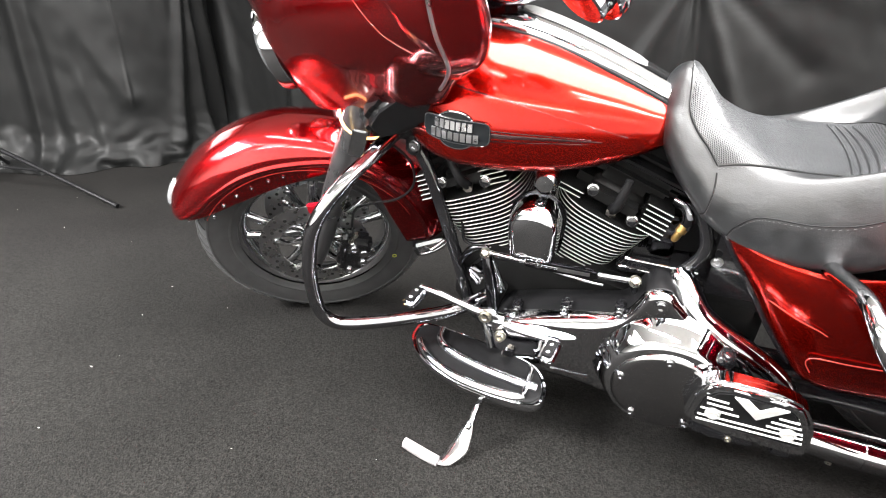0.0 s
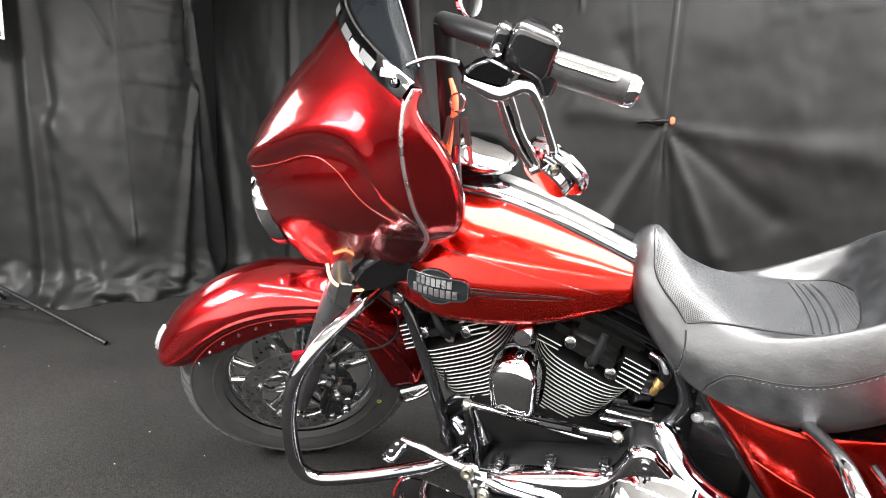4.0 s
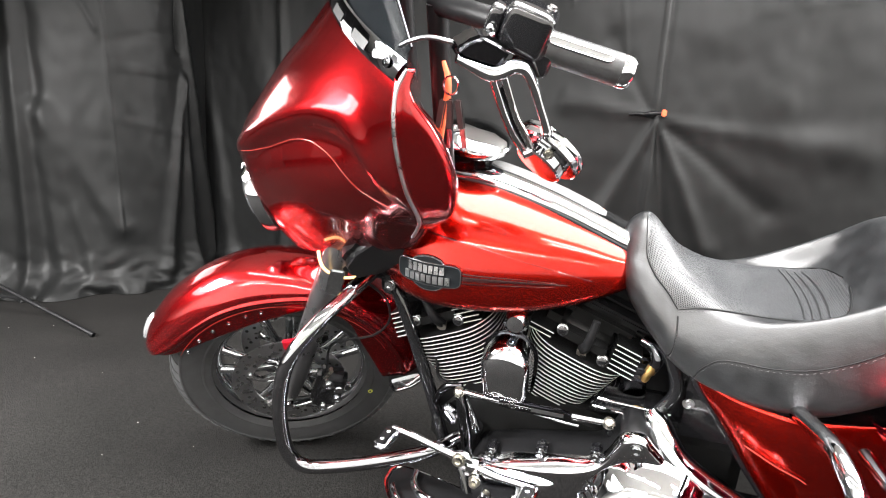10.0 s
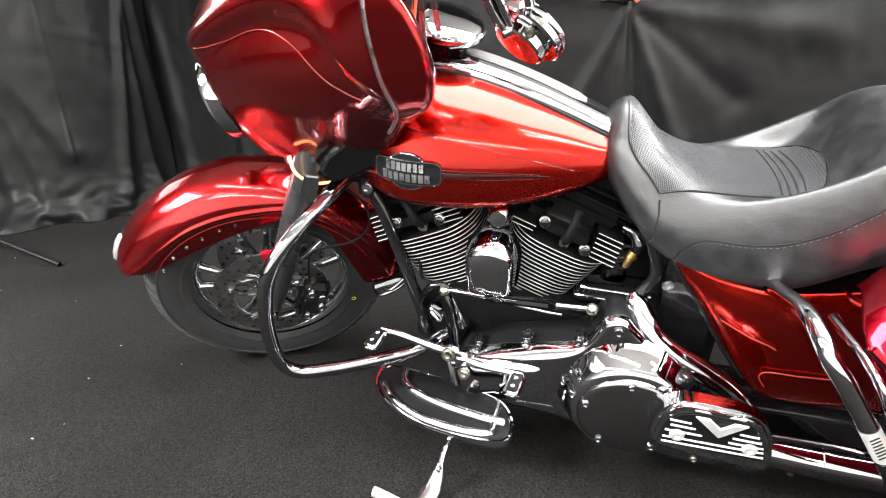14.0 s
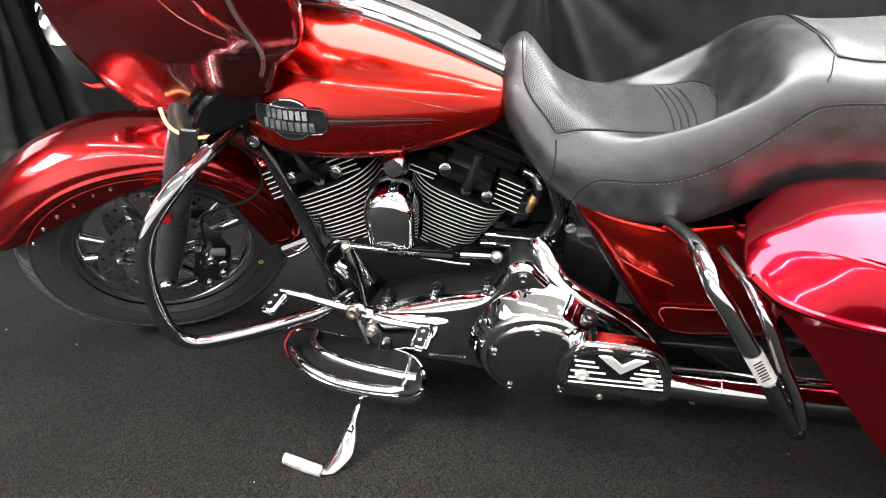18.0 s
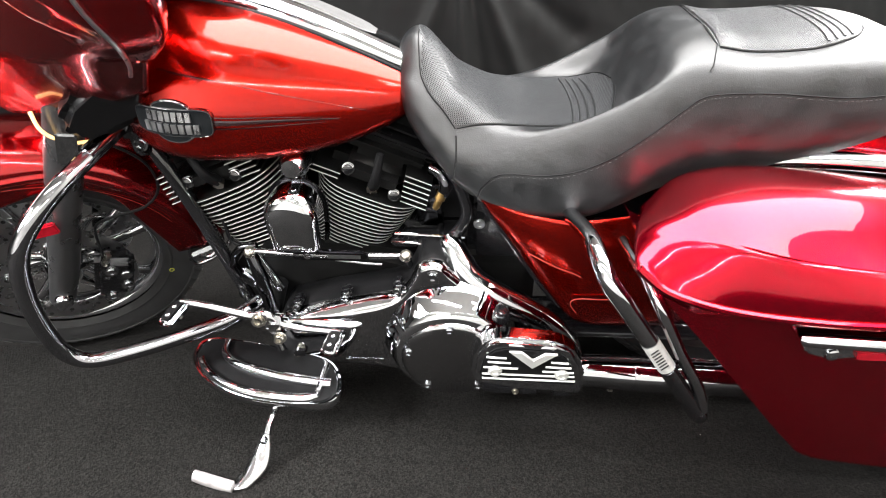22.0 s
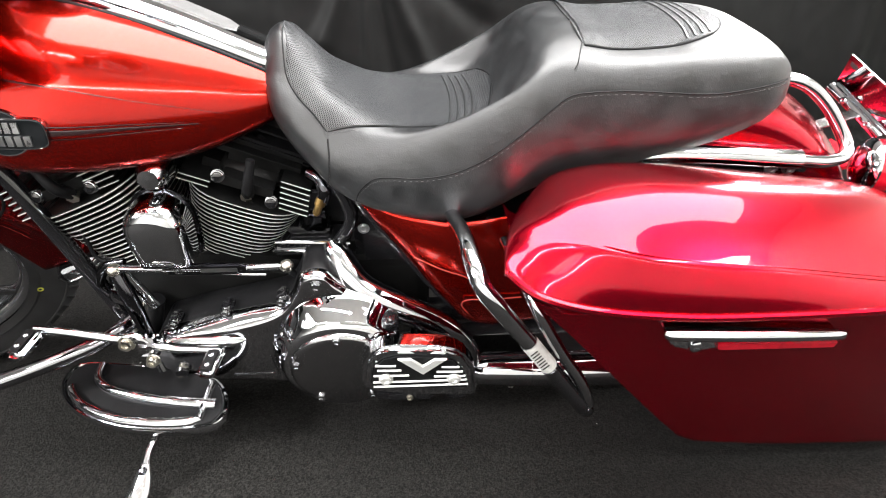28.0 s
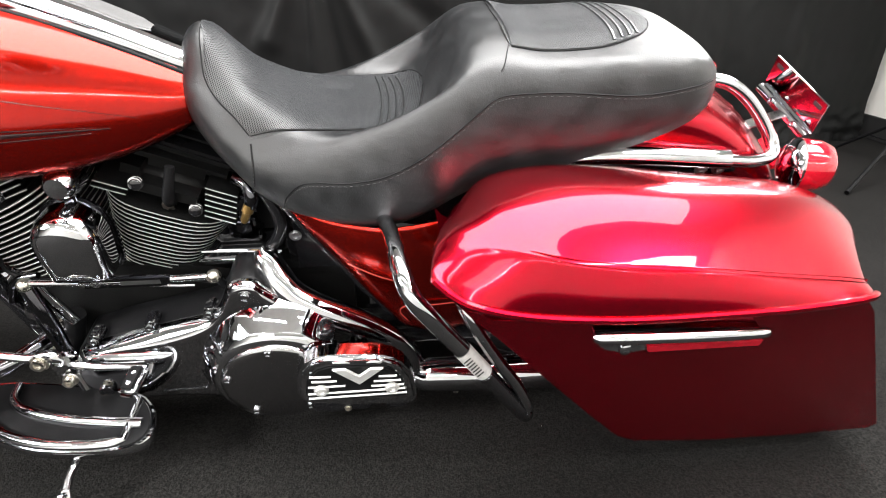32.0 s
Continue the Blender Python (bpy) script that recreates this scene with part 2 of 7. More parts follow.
def perforated_leather():
    """Leather with rows of small round holes."""
    m = material("perforated_leather", (0.014, 0.014, 0.015), rough=0.40, rough_vary=0.08, noise_scale=16)
    nt = m.node_tree
    b = nt.nodes["Principled BSDF"]
    tc = nt.nodes.new("ShaderNodeTexCoord")
    mp = nt.nodes.new("ShaderNodeMapping")
    mp.inputs["Rotation"].default_value = (0, 0, radians(45))
    mp.inputs["Scale"].default_value = (1, 1, 0.02)
    v = nt.nodes.new("ShaderNodeTexVoronoi")
    v.voronoi_dimensions = "2D"
    v.inputs["Scale"].default_value = 340
    v.inputs["Randomness"].default_value = 0.0
    # run along the slope of the hide, so that the holes keep their spacing
    along = nt.nodes.new("ShaderNodeVectorMath")
    along.operation = "DOT_PRODUCT"
    along.inputs[1].default_value = (1, 0, -0.5)
    across = nt.nodes.new("ShaderNodeSeparateXYZ")
    flat = nt.nodes.new("ShaderNodeCombineXYZ")
    nt.links.new(tc.outputs["Object"], along.inputs[0])
    nt.links.new(tc.outputs["Object"], across.inputs["Vector"])
    nt.links.new(along.outputs["Value"], flat.inputs["X"])
    nt.links.new(across.outputs["Y"], flat.inputs["Y"])
    nt.links.new(flat.outputs["Vector"], mp.inputs["Vector"])
    nt.links.new(mp.outputs["Vector"], v.inputs["Vector"])
    r = nt.nodes.new("ShaderNodeMapRange")
    r.inputs["From Min"].default_value, r.inputs["From Max"].default_value = 0.26, 0.36
    nt.links.new(v.outputs["Distance"], r.inputs["Value"])
    bp = nt.nodes.new("ShaderNodeBump")
    bp.inputs["Strength"].default_value, bp.inputs["Distance"].default_value = 0.6, 0.0012
    nt.links.new(r.outputs["Result"], bp.inputs["Height"])
    nt.links.new(bp.outputs["Normal"], b.inputs["Normal"])
    # shade inside the holes is put into base colour and specular
    mix = nt.nodes.new("ShaderNodeMix")
    mix.data_type = "RGBA"
    mix.inputs["A"].default_value = (0.004, 0.004, 0.004, 1)
    mix.inputs["B"].default_value = (0.032, 0.034, 0.037, 1)
    nt.links.new(r.outputs["Result"], mix.inputs["Factor"])
    nt.links.new(mix.outputs["Result"], b.inputs["Base Color"])
    sp = nt.nodes.new("ShaderNodeMath")
    sp.operation = "MULTIPLY"
    sp.inputs[1].default_value = 0.85
    nt.links.new(r.outputs["Result"], sp.inputs[0])
    nt.links.new(sp.outputs[0], b.inputs["Specular IOR Level"])
    return m


perforated = perforated_leather()

# carpet and cloth with relief at two scales
def carpet_pile():
    """Short pile: fine grain, soft tufts and broad worn patches."""
    m = material("dark_carpet", (0.020, 0.0185, 0.017), rough=0.95, sheen=0.0, spec=0.12)
    nt = m.node_tree
    b = nt.nodes["Principled BSDF"]
    tc = nt.nodes.new("ShaderNodeTexCoord")
    total = None
    for scale, lo, hi in ((260, 0.30, 1.85), (110, 0.80, 1.22), (2.2, 0.85, 1.15)):
        n = nt.nodes.new("ShaderNodeTexNoise")
        n.inputs["Scale"].default_value, n.inputs["Detail"].default_value = scale, 2
        nt.links.new(tc.outputs["Object"], n.inputs["Vector"])
        r = nt.nodes.new("ShaderNodeMapRange")
        r.inputs["From Min"].default_value, r.inputs["From Max"].default_value = 0.34, 0.66
        r.inputs["To Min"].default_value, r.inputs["To Max"].default_value = lo, hi
        nt.links.new(n.outputs["Fac"], r.inputs["Value"])
        if total is None:
            total = r.outputs["Result"]
            bp = nt.nodes.new("ShaderNodeBump")
            bp.inputs["Strength"].default_value, bp.inputs["Distance"].default_value = 0.9, 0.004
            nt.links.new(n.outputs["Fac"], bp.inputs["Height"])
            nt.links.new(bp.outputs["Normal"], b.inputs["Normal"])
        else:
            k = nt.nodes.new("ShaderNodeMath")
            k.operation = "MULTIPLY"
            nt.links.new(total, k.inputs[0])
            nt.links.new(r.outputs["Result"], k.inputs[1])
            total = k.outputs[0]
    mix = nt.nodes.new("ShaderNodeVectorMath")
    mix.operation = "SCALE"
    mix.inputs[0].default_value = (0.0088, 0.0083, 0.0078)
    nt.links.new(total, mix.inputs["Scale"])
    nt.links.new(mix.outputs["Vector"], b.inputs["Base Color"])
    return m


carpet = carpet_pile()
cloth = material("black_drape_cloth", (0.0063, 0.0065, 0.0065), rough=0.45, spec=0.14, sheen=0.0, vary=0.12, noise_scale=1.6, bump=0.12, bump_scale=600)

# ---------------------------------------------------------------- geometry helpers
V = Vector
LEAN = Matrix.Translation((0, 0.06, 0)) @ Matrix.Rotation(radians(12), 4, "X")
A0 = V((-0.17, 0, 0))
STEER = Matrix.Translation(A0) @ Matrix.Rotation(radians(30), 4, V((math.sin(radians(26)), 0, math.cos(radians(26))))) @ Matrix.Translation(-A0)
UP = Matrix.Identity(4)


def cr(points, n):
    """A smooth line through points, n steps between neighbours."""
    p = [V(q) for q in points]
    p = [2 * p[0] - p[1]] + p + [2 * p[-1] - p[-2]]
    out = []
    for i in range(1, len(p) - 2):
        for k in range(n):
            t = k / n
            a, b, c, d = p[i - 1], p[i], p[i + 1], p[i + 2]
            out.append(0.5 * (2 * b + (c - a) * t + (2 * a - 5 * b + 4 * c - d) * t * t + (3 * b - a - 3 * c + d) * t**3))
    return out + [p[-2]]


def tube(points, r, seg=12, sub=5, caps=True, flat=1.0):
    """A round bar along points; r is one radius or one per point."""
    line = cr(points, sub) if sub > 1 else [V(q) for q in points]
    if isinstance(r, (int, float)):
        rad = [r] * len(line)
    else:
        rad = [q.x for q in cr([(a, 0, 0) for a in r], sub)] if sub > 1 else list(r)
    verts, faces = [], []
    side = None
    for i, q in enumerate(line):
        d = (line[min(i + 1, len(line) - 1)] - line[max(i - 1, 0)]).normalized()
        if side is None:
            side = d.orthogonal().normalized()
        side = (side - d * side.dot(d)).normalized()
        up = d.cross(side)
        for k in range(seg):
            a = 2 * math.pi * k / seg
            verts.append(q + rad[i] * (math.cos(a) * side + flat * math.sin(a) * up))
    for i in range(len(line) - 1):
        for k in range(seg):
            a, b = i * seg + k, i * seg + (k + 1) % seg
            faces.append((a, b, b + seg, a + seg))
    if caps:
        faces.append(tuple(range(seg))[::-1])
        faces.append(tuple(range((len(line) - 1) * seg, len(line) * seg)))
    return verts, faces


def lathe(profile, centre, axis, seg=32):
    """Turns (radius, height) pairs round an axis."""
    axis, centre = V(axis).normalized(), V(centre)
    u = axis.orthogonal().normalized()
    w = axis.cross(u)
    verts, faces = [], []
    n = len(profile)
    for k in range(seg):
        a = 2 * math.pi * k / seg
        d = math.cos(a) * u + math.sin(a) * w
        verts += [centre + max(r, 0.0002) * d + h * axis for r, h in profile]
    for k in range(seg):
        for i in range(n - 1):
            a, b = k * n + i, ((k + 1) % seg) * n + i
            faces.append((a, b, b + 1, a + 1))
    return verts, faces


def disc(centre, axis, r, depth, seg=28, edge=0.002):
    return lathe([(0, depth), (r - edge, depth), (r, depth - edge), (r, 0), (0, 0)], centre, axis, seg)


def skin(rows, wrap=False, cap=False):
    """Quads over rows of points."""
    n = len(rows[0])
    verts = [V(p) for row in rows for p in row]
    faces = []
    for i in range(len(rows) - 1):
        for k in range(n if wrap else n - 1):
            a, b = i * n + k, i * n + (k + 1) % n
            faces.append((a, b, b + n, a + n))
    if cap:
        faces.append(tuple(range(n))[::-1])
        faces.append(tuple(range((len(rows) - 1) * n, len(rows) * n)))
    return verts, faces


def patch(rows, nu=6, nv=6):
    """A smooth surface through a grid of points."""
    fine = [cr(r, nv) for r in rows]
    cols = [cr([r[k] for r in fine], nu) for k in range(len(fine[0]))]
    return [[c[i] for c in cols] for i in range(len(cols[0]))]


def slab(outline, y0, y1, bevel=0.006, seg=2):
    """A plate with that outline in x, z, from y0 to y1, with rounded edges."""
    bm = bmesh.new()
    vs = [bm.verts.new((x, y0, z)) for x, z in outline]
    f = bm.faces.new(vs)
    ext = bmesh.ops.extrude_face_region(bm, geom=[f])
    bmesh.ops.translate(bm, vec=(0, y1 - y0, 0), verts=[g for g in ext["geom"] if isinstance(g, bmesh.types.BMVert)])
    if bevel:
        bmesh.ops.bevel(bm, geom=bm.edges[:], offset=bevel, segments=seg, affect="EDGES", clamp_overlap=True)
    return take(bm)


def take(bm):
    bmesh.ops.recalc_face_normals(bm, faces=bm.faces[:])
    bm.verts.index_update()
    g = ([v.co.copy() for v in bm.verts], [tuple(v.index for v in f.verts) for f in bm.faces])
    bm.free()
    return g


def box(centre, size, bevel=0.003, turn=None, seg=2):
    bm = bmesh.new()
    bmesh.ops.create_cube(bm, size=1)
    bmesh.ops.scale(bm, vec=size, verts=bm.verts[:])
    if bevel:
        bmesh.ops.bevel(bm, geom=bm.edges[:], offset=bevel, segments=seg, affect="EDGES", clamp_overlap=True)
    m = Matrix.Translation(centre) @ (turn or UP)
    bmesh.ops.transform(bm, matrix=m, verts=bm.verts[:])
    return take(bm)


def moved(g, m):
    return [m @ V(v) for v in g[0]], g[1]


def join(*gs):
    verts, faces = [], []
    for g in gs:
        n = len(verts)
        verts += g[0]
        faces += [tuple(i + n for i in f) for f in g[1]]
    return verts, faces


def part(name, g, mat, parent, label="", m=None, sharp=40, thick=0.0, fix=True):
    """Links geometry as one mesh object under a thing or under a part."""
    mesh = bpy.data.meshes.new(name)
    mesh.from_pydata([tuple(m @ V(v)) if m else tuple(v) for v in g[0]], [], g[1])
    if fix:
        bm = bmesh.new()
        bm.from_mesh(mesh)
        bmesh.ops.remove_doubles(bm, verts=bm.verts[:], dist=0.00005)
        bmesh.ops.recalc_face_normals(bm, faces=bm.faces[:])
        bm.to_mesh(mesh)
        bm.free()
    mesh.polygons.foreach_set("use_smooth", [True] * len(mesh.polygons))
    mesh.set_sharp_from_angle(angle=radians(sharp))
    mesh.materials.append(mat)
    ob = new(name, mesh)
    ob.parent = parent
    if label:
        tagged(ob, label)
    if thick:
        s = ob.modifiers.new("thickness", "SOLIDIFY")
        s.thickness, s.offset = thick, -1
    return ob


def thing(name, label, category, m=None, group="", kind=""):
    ob = new(name)
    ob.empty_display_size = 0.05
    if m:
        ob.matrix_world = m
    return tagged(ob, label, category, group, kind)


def bolt(centre, axis, r=0.007, h=0.006, mat=None, parent=None, name="bolt", m=None, label=""):
    g = join(lathe([(0, 0), (r * 1.35, 0), (r * 1.35, h * 0.3), (r, h * 0.35), (r, h), (r * 0.55, h), (r * 0.5, h * 0.6), (0, h * 0.6)], centre, axis, 12))
    return part(name, g, mat or chrome, parent, label, m)

# ---------------------------------------------------------------- the studio
def floor_sheet():
    g = ([V((-9, -7, FLOOR)), V((10, -7, FLOOR)), V((10, 9, FLOOR)), V((-9, 9, FLOOR))], [(0, 1, 2, 3)])
    ob = part("floor", g, carpet, None, fix=False)
    return tagged(ob, "dark grey short-pile carpet with specks of lint", "floor", kind="structure")


floor_sheet()


def lint():
    rnd = random.Random(5)
    gs = []
    spots = [(rnd.uniform(-1.9, 2.3), rnd.uniform(-1.0, 0.5)) for _ in range(50)]
    for x, y in spots:
        r = rnd.choice((0.0006, 0.0008, 0.0010, 0.0013))
        a = rnd.uniform(0, 3.14)
        d = V((math.cos(a), math.sin(a), 0)) * r * rnd.uniform(1, 3.2)
        gs.append(tube([V((x, y, FLOOR + 0.001)) - d, V((x, y, FLOOR + 0.002)), V((x, y, FLOOR + 0.001)) + d], r * 0.6, 5, 1))
    ob = part("carpet_lint", join(*gs), label_white, None, fix=False)
    tagged(ob, "tiny pale specks of lint on the carpet", "lint", kind="stuff")


lint()


def drape(name, plan, height, label, folds, seed, broad=0.02, foot=0.10, steps=130, ease=0.7):
    """Hanging cloth along a plan line. Each fold is a soft ridge from (s0, z0) to (s1, z1),
    its width going from w0 to w1, standing out by a."""
    line = cr([(x, y, 0) for x, y in plan], steps)
    dist = [0.0]
    for a, b in zip(line, line[1:]):
        dist.append(dist[-1] + (b - a).length)
    s = np.array(dist)[None, :]
    nz = 120
    tt = (np.arange(nz + 1) / nz)[:, None]
    z = FLOOR + 0.004 + (height - FLOOR) * tt**1.15
    off = np.zeros((nz + 1, len(line)))
    for s0, z0, s1, z1, w0, w1, a in folds:
        du, dv = s1 - s0, z1 - z0
        k = ((s - s0) * du + (z - z0) * dv) / (du * du + dv * dv)
        kc = np.clip(k, 0, 1)
        gap = np.hypot(s - s0 - kc * du, z - z0 - kc * dv)
        w = w0 + (w1 - w0) * kc
        off += ease * a * np.exp(-((gap / w) ** 2)) * (0.45 + 0.55 * kc)
    rnd = random.Random(seed)
    for f in (2.3, 4.1, 7.7, 13.1):
        ph, sk = rnd.uniform(0, 6.28), rnd.uniform(-0.5, 0.5)
        off += broad / f**0.8 * np.sin(f * (s + sk * z) + ph + 0.8 * np.sin(1.3 * z + ph))
    rows = []
    for j in range(nz + 1):
        row = []
        zz = float(z[j, 0])
        low = max(0.0, 1 - (zz - FLOOR) / 0.30)
        for i, q in enumerate(line):
            d = (line[min(i + 1, len(line) - 1)] - line[max(i - 1, 0)]).normalized()
            nrm = V((d.y, -d.x, 0))
            u = dist[i]
            o = float(off[j, i])
            o += 0.012 * noise.noise(V((u * 3.0, zz * 2.5, seed))) + 0.0035 * noise.noise(V((u * 14, zz * 11, seed + 3)))
            o += low * low * foot * (0.6 + 0.8 * noise.noise(V((u * 4.2, zz * 6, seed)))) + low * 0.03 * noise.noise(V((u * 13, zz * 22, seed)))
            row.append(q + nrm * o + V((0, 0, zz)))
        rows.append(row)
    ob = part(name, skin(rows), cloth, None, sharp=180, fix=False)
    return tagged(ob, label, "curtain", kind="structure")


SIDE_FOLDS = [(0.6, 2.9, 0.65, 0.1, 0.06, 0.07, 0.05), (1.2, 2.9, 1.15, 0.1, 0.05, 0.07, 0.04), (1.75, 2.9, 1.7, 0.1, 0.03, 0.05, -0.03), (2.0, 2.2, 2.2, 0.1, 0.03, 0.06, 0.03)]
CORNER_FOLDS = [
    (0.40, 2.9, 0.43, 0.08, 0.05, 0.05, 0.05), (0.46, 1.76, 0.51, 1.13, 0.05, 0.04, -0.02), (0.52, 1.13, 0.9, 0.45, 0.05, 0.06, 0.03),
    (0.51, 1.11, 0.62, 0.06, 0.05, 0.07, 0.04), (0.55, 1.09, 0.77, 0.14, 0.05, 0.06, 0.035), (0.81, 2.9, 0.91, 0.41, 0.010, 0.010, 0.007),
    (0.84, 1.78, 1.26, 1.77, 0.012, 0.012, 0.010), (0.85, 1.49, 1.28, 1.61, 0.012, 0.012, -0.010), (0.86, 1.35, 1.29, 1.37, 0.012, 0.012, 0.010),
    (0.88, 1.08, 1.29, 1.01, 0.014, 0.014, 0.008), (1.25, 2.9, 1.29, 1.52, 0.03, 0.02, -0.05), (1.3, 1.78, 1.57, 0.2, 0.03, 0.06, 0.06),
]
CORNER_FOLDS += [(1.31, 1.35, 1.15, 0.2, 0.02, 0.05, 0.05), (1.31, 1.32, 1.35, 0.2, 0.02, 0.05, 0.05), (0.69, 1.81, 0.82, 1.57, 0.012, 0.012, 0.012)]
BACK_FOLDS = [
    (0.07, 1.84, 0.3, 0.23, 0.04, 0.07, 0.04), (0.74, 2.9, 0.74, 0.3, 0.025, 0.04, 0.035), (0.39, 2.36, 0.62, 1.04, 0.15, 0.1, 0.03),
    (2.92, 2.9, 2.93, 1.24, 0.012, 0.010, 0.020), (2.945, 2.9, 2.945, 1.24, 0.02, 0.012, -0.014), (2.93, 1.21, 2.73, 0.74, 0.012, 0.05, 0.04),
    (2.93, 1.21, 2.93, 0.3, 0.01, 0.04, 0.04), (2.94, 1.21, 3.06, 0.5, 0.01, 0.04, -0.04), (2.94, 1.21, 3.23, 0.6, 0.012, 0.05, 0.04),
]
BACK_FOLDS += [
    (2.95, 1.21, 3.49, 0.81, 0.012, 0.06, -0.030), (2.95, 1.21, 3.86, 1.1, 0.012, 0.09, 0.03), (2.91, 1.23, 2.5, 1.29, 0.012, 0.06, 0.025),
    (2.91, 1.24, 2.7, 1.59, 0.01, 0.05, -0.02), (3.31, 1.71, 3.83, 1.8, 0.01, 0.01, 0.010), (2.71, 1.85, 2.77, 1.49, 0.012, 0.012, 0.009),
    (2.45, 2.17, 2.49, 1.77, 0.012, 0.012, 0.010), (3.09, 2.13, 3.14, 1.65, 0.15, 0.15, 0.03), (3.47, 1.96, 3.45, 1.33, 0.12, 0.12, 0.03),
    (3.65, 1.8, 3.65, 1.24, 0.12, 0.1, -0.025), (3.8, 1.65, 3.74, 1.21, 0.1, 0.1, 0.025),
]
BACK_FOLDS += [(4.1, 2.9, 4.15, 0.3, 0.05, 0.07, 0.03), (4.7, 2.9, 4.6, 0.3, 0.06, 0.08, 0.035), (5.2, 2.9, 5.3, 0.3, 0.04, 0.07, -0.03), (5.8, 2.9, 5.75, 0.3, 0.05, 0.08, 0.04)]
drape("drape_side", [(-3.4, -1.2), (-2.85, -0.2), (-2.62, 0.40), (-2.48, 0.80), (-2.3, 1.02)], 3.0, "black cloth backdrop hanging in soft folds", SIDE_FOLDS, 3, foot=0.03)
drape("drape_corner", [(-2.62, 0.42), (-2.38, 0.72), (-2.12, 0.88), (-1.92, 1.04), (-1.82, 1.28), (-1.86, 1.6)], 3.0, "black cloth backdrop panel with a hemmed edge, bunched on the carpet", CORNER_FOLDS, 11, broad=0.012, foot=0.16, steps=90, ease=0.9)
drape("drape_back", [(-2.0, 1.64), (-1.2, 1.60), (0.0, 1.56), (0.93, 1.535), (2.6, 1.75), (3.5, 1.95), (4.42, 2.04)], 3.0, "black cloth backdrop gathered at a clamp", BACK_FOLDS, 21)


def room():
    for name, g in (
        ("wall_north", box((0.5, 6.0, 1.6), (17, 0.2, 3.2), 0)),
        ("wall_south", box((0.5, -4.5, 1.6), (17, 0.2, 3.2), 0)),
        ("wall_east", box((4.66, 0.2, 1.6), (0.2, 11.4, 3.2), 0)),
        ("wall_west", box((-8.1, 0.2, 1.6), (0.2, 11.4, 3.2), 0)),
    ):
        pale = name in ("wall_east", "wall_south")
        tagged(part(name, g, light_wall if pale else dark_wall, None), "pale painted studio wall" if pale else "grey painted studio wall", "wall", kind="structure")
    tagged(part("ceiling", box((0.5, 0.2, 3.3), (17.4, 11.8, 0.2), 0), light_wall, None), "pale studio ceiling", "ceiling", kind="structure")
    tagged(part("baseboard", box((4.548, 0.2, FLOOR + 0.075), (0.022, 11.3, 0.15), 0.004), skirting, None), "black rubber skirting along the wall", "skirting", kind="structure")
    tagged(part("trim", box((4.556, 1.90, 1.1), (0.006, 0.035, 1.7), 0.001), green_tape, None), "strip of green tape on the pale wall", "tape", kind="structure")


room()

# ---------------------------------------------------------------- the motorcycle
bike = thing("motorcycle", "candy red touring motorcycle with black seat, leaning on its stand", "motorcycle", LEAN)


def tank_ring(x, zt, zb, w, zw, n=40):
    ring = []
    for k in range(n):
        a = 2 * math.pi * k / n
        s, c = math.sin(a), math.cos(a)
        y = -w * math.copysign(abs(s) ** 0.85, s)
        h = (zt - zw) if c > 0 else (zw - zb)
        ring.append(V((x, y, zw + h * math.copysign(abs(c) ** 0.9, c))))
    return ring


TANK = [
    (0.295, 0.95, 0.832, 0.051, 0.854), (0.31, 0.985, 0.793, 0.110, 0.829), (0.36, 1.015, 0.745, 0.173, 0.800), (0.45, 1.022, 0.727, 0.222, 0.794),
    (0.55, 1.008, 0.722, 0.223, 0.790), (0.65, 0.978, 0.724, 0.194, 0.787), (0.75, 0.938, 0.739, 0.150, 0.789),
    (0.84, 0.898, 0.774, 0.110, 0.806), (0.90, 0.872, 0.807, 0.070, 0.8215), (0.93, 0.855, 0.826, 0.029, 0.832),
]


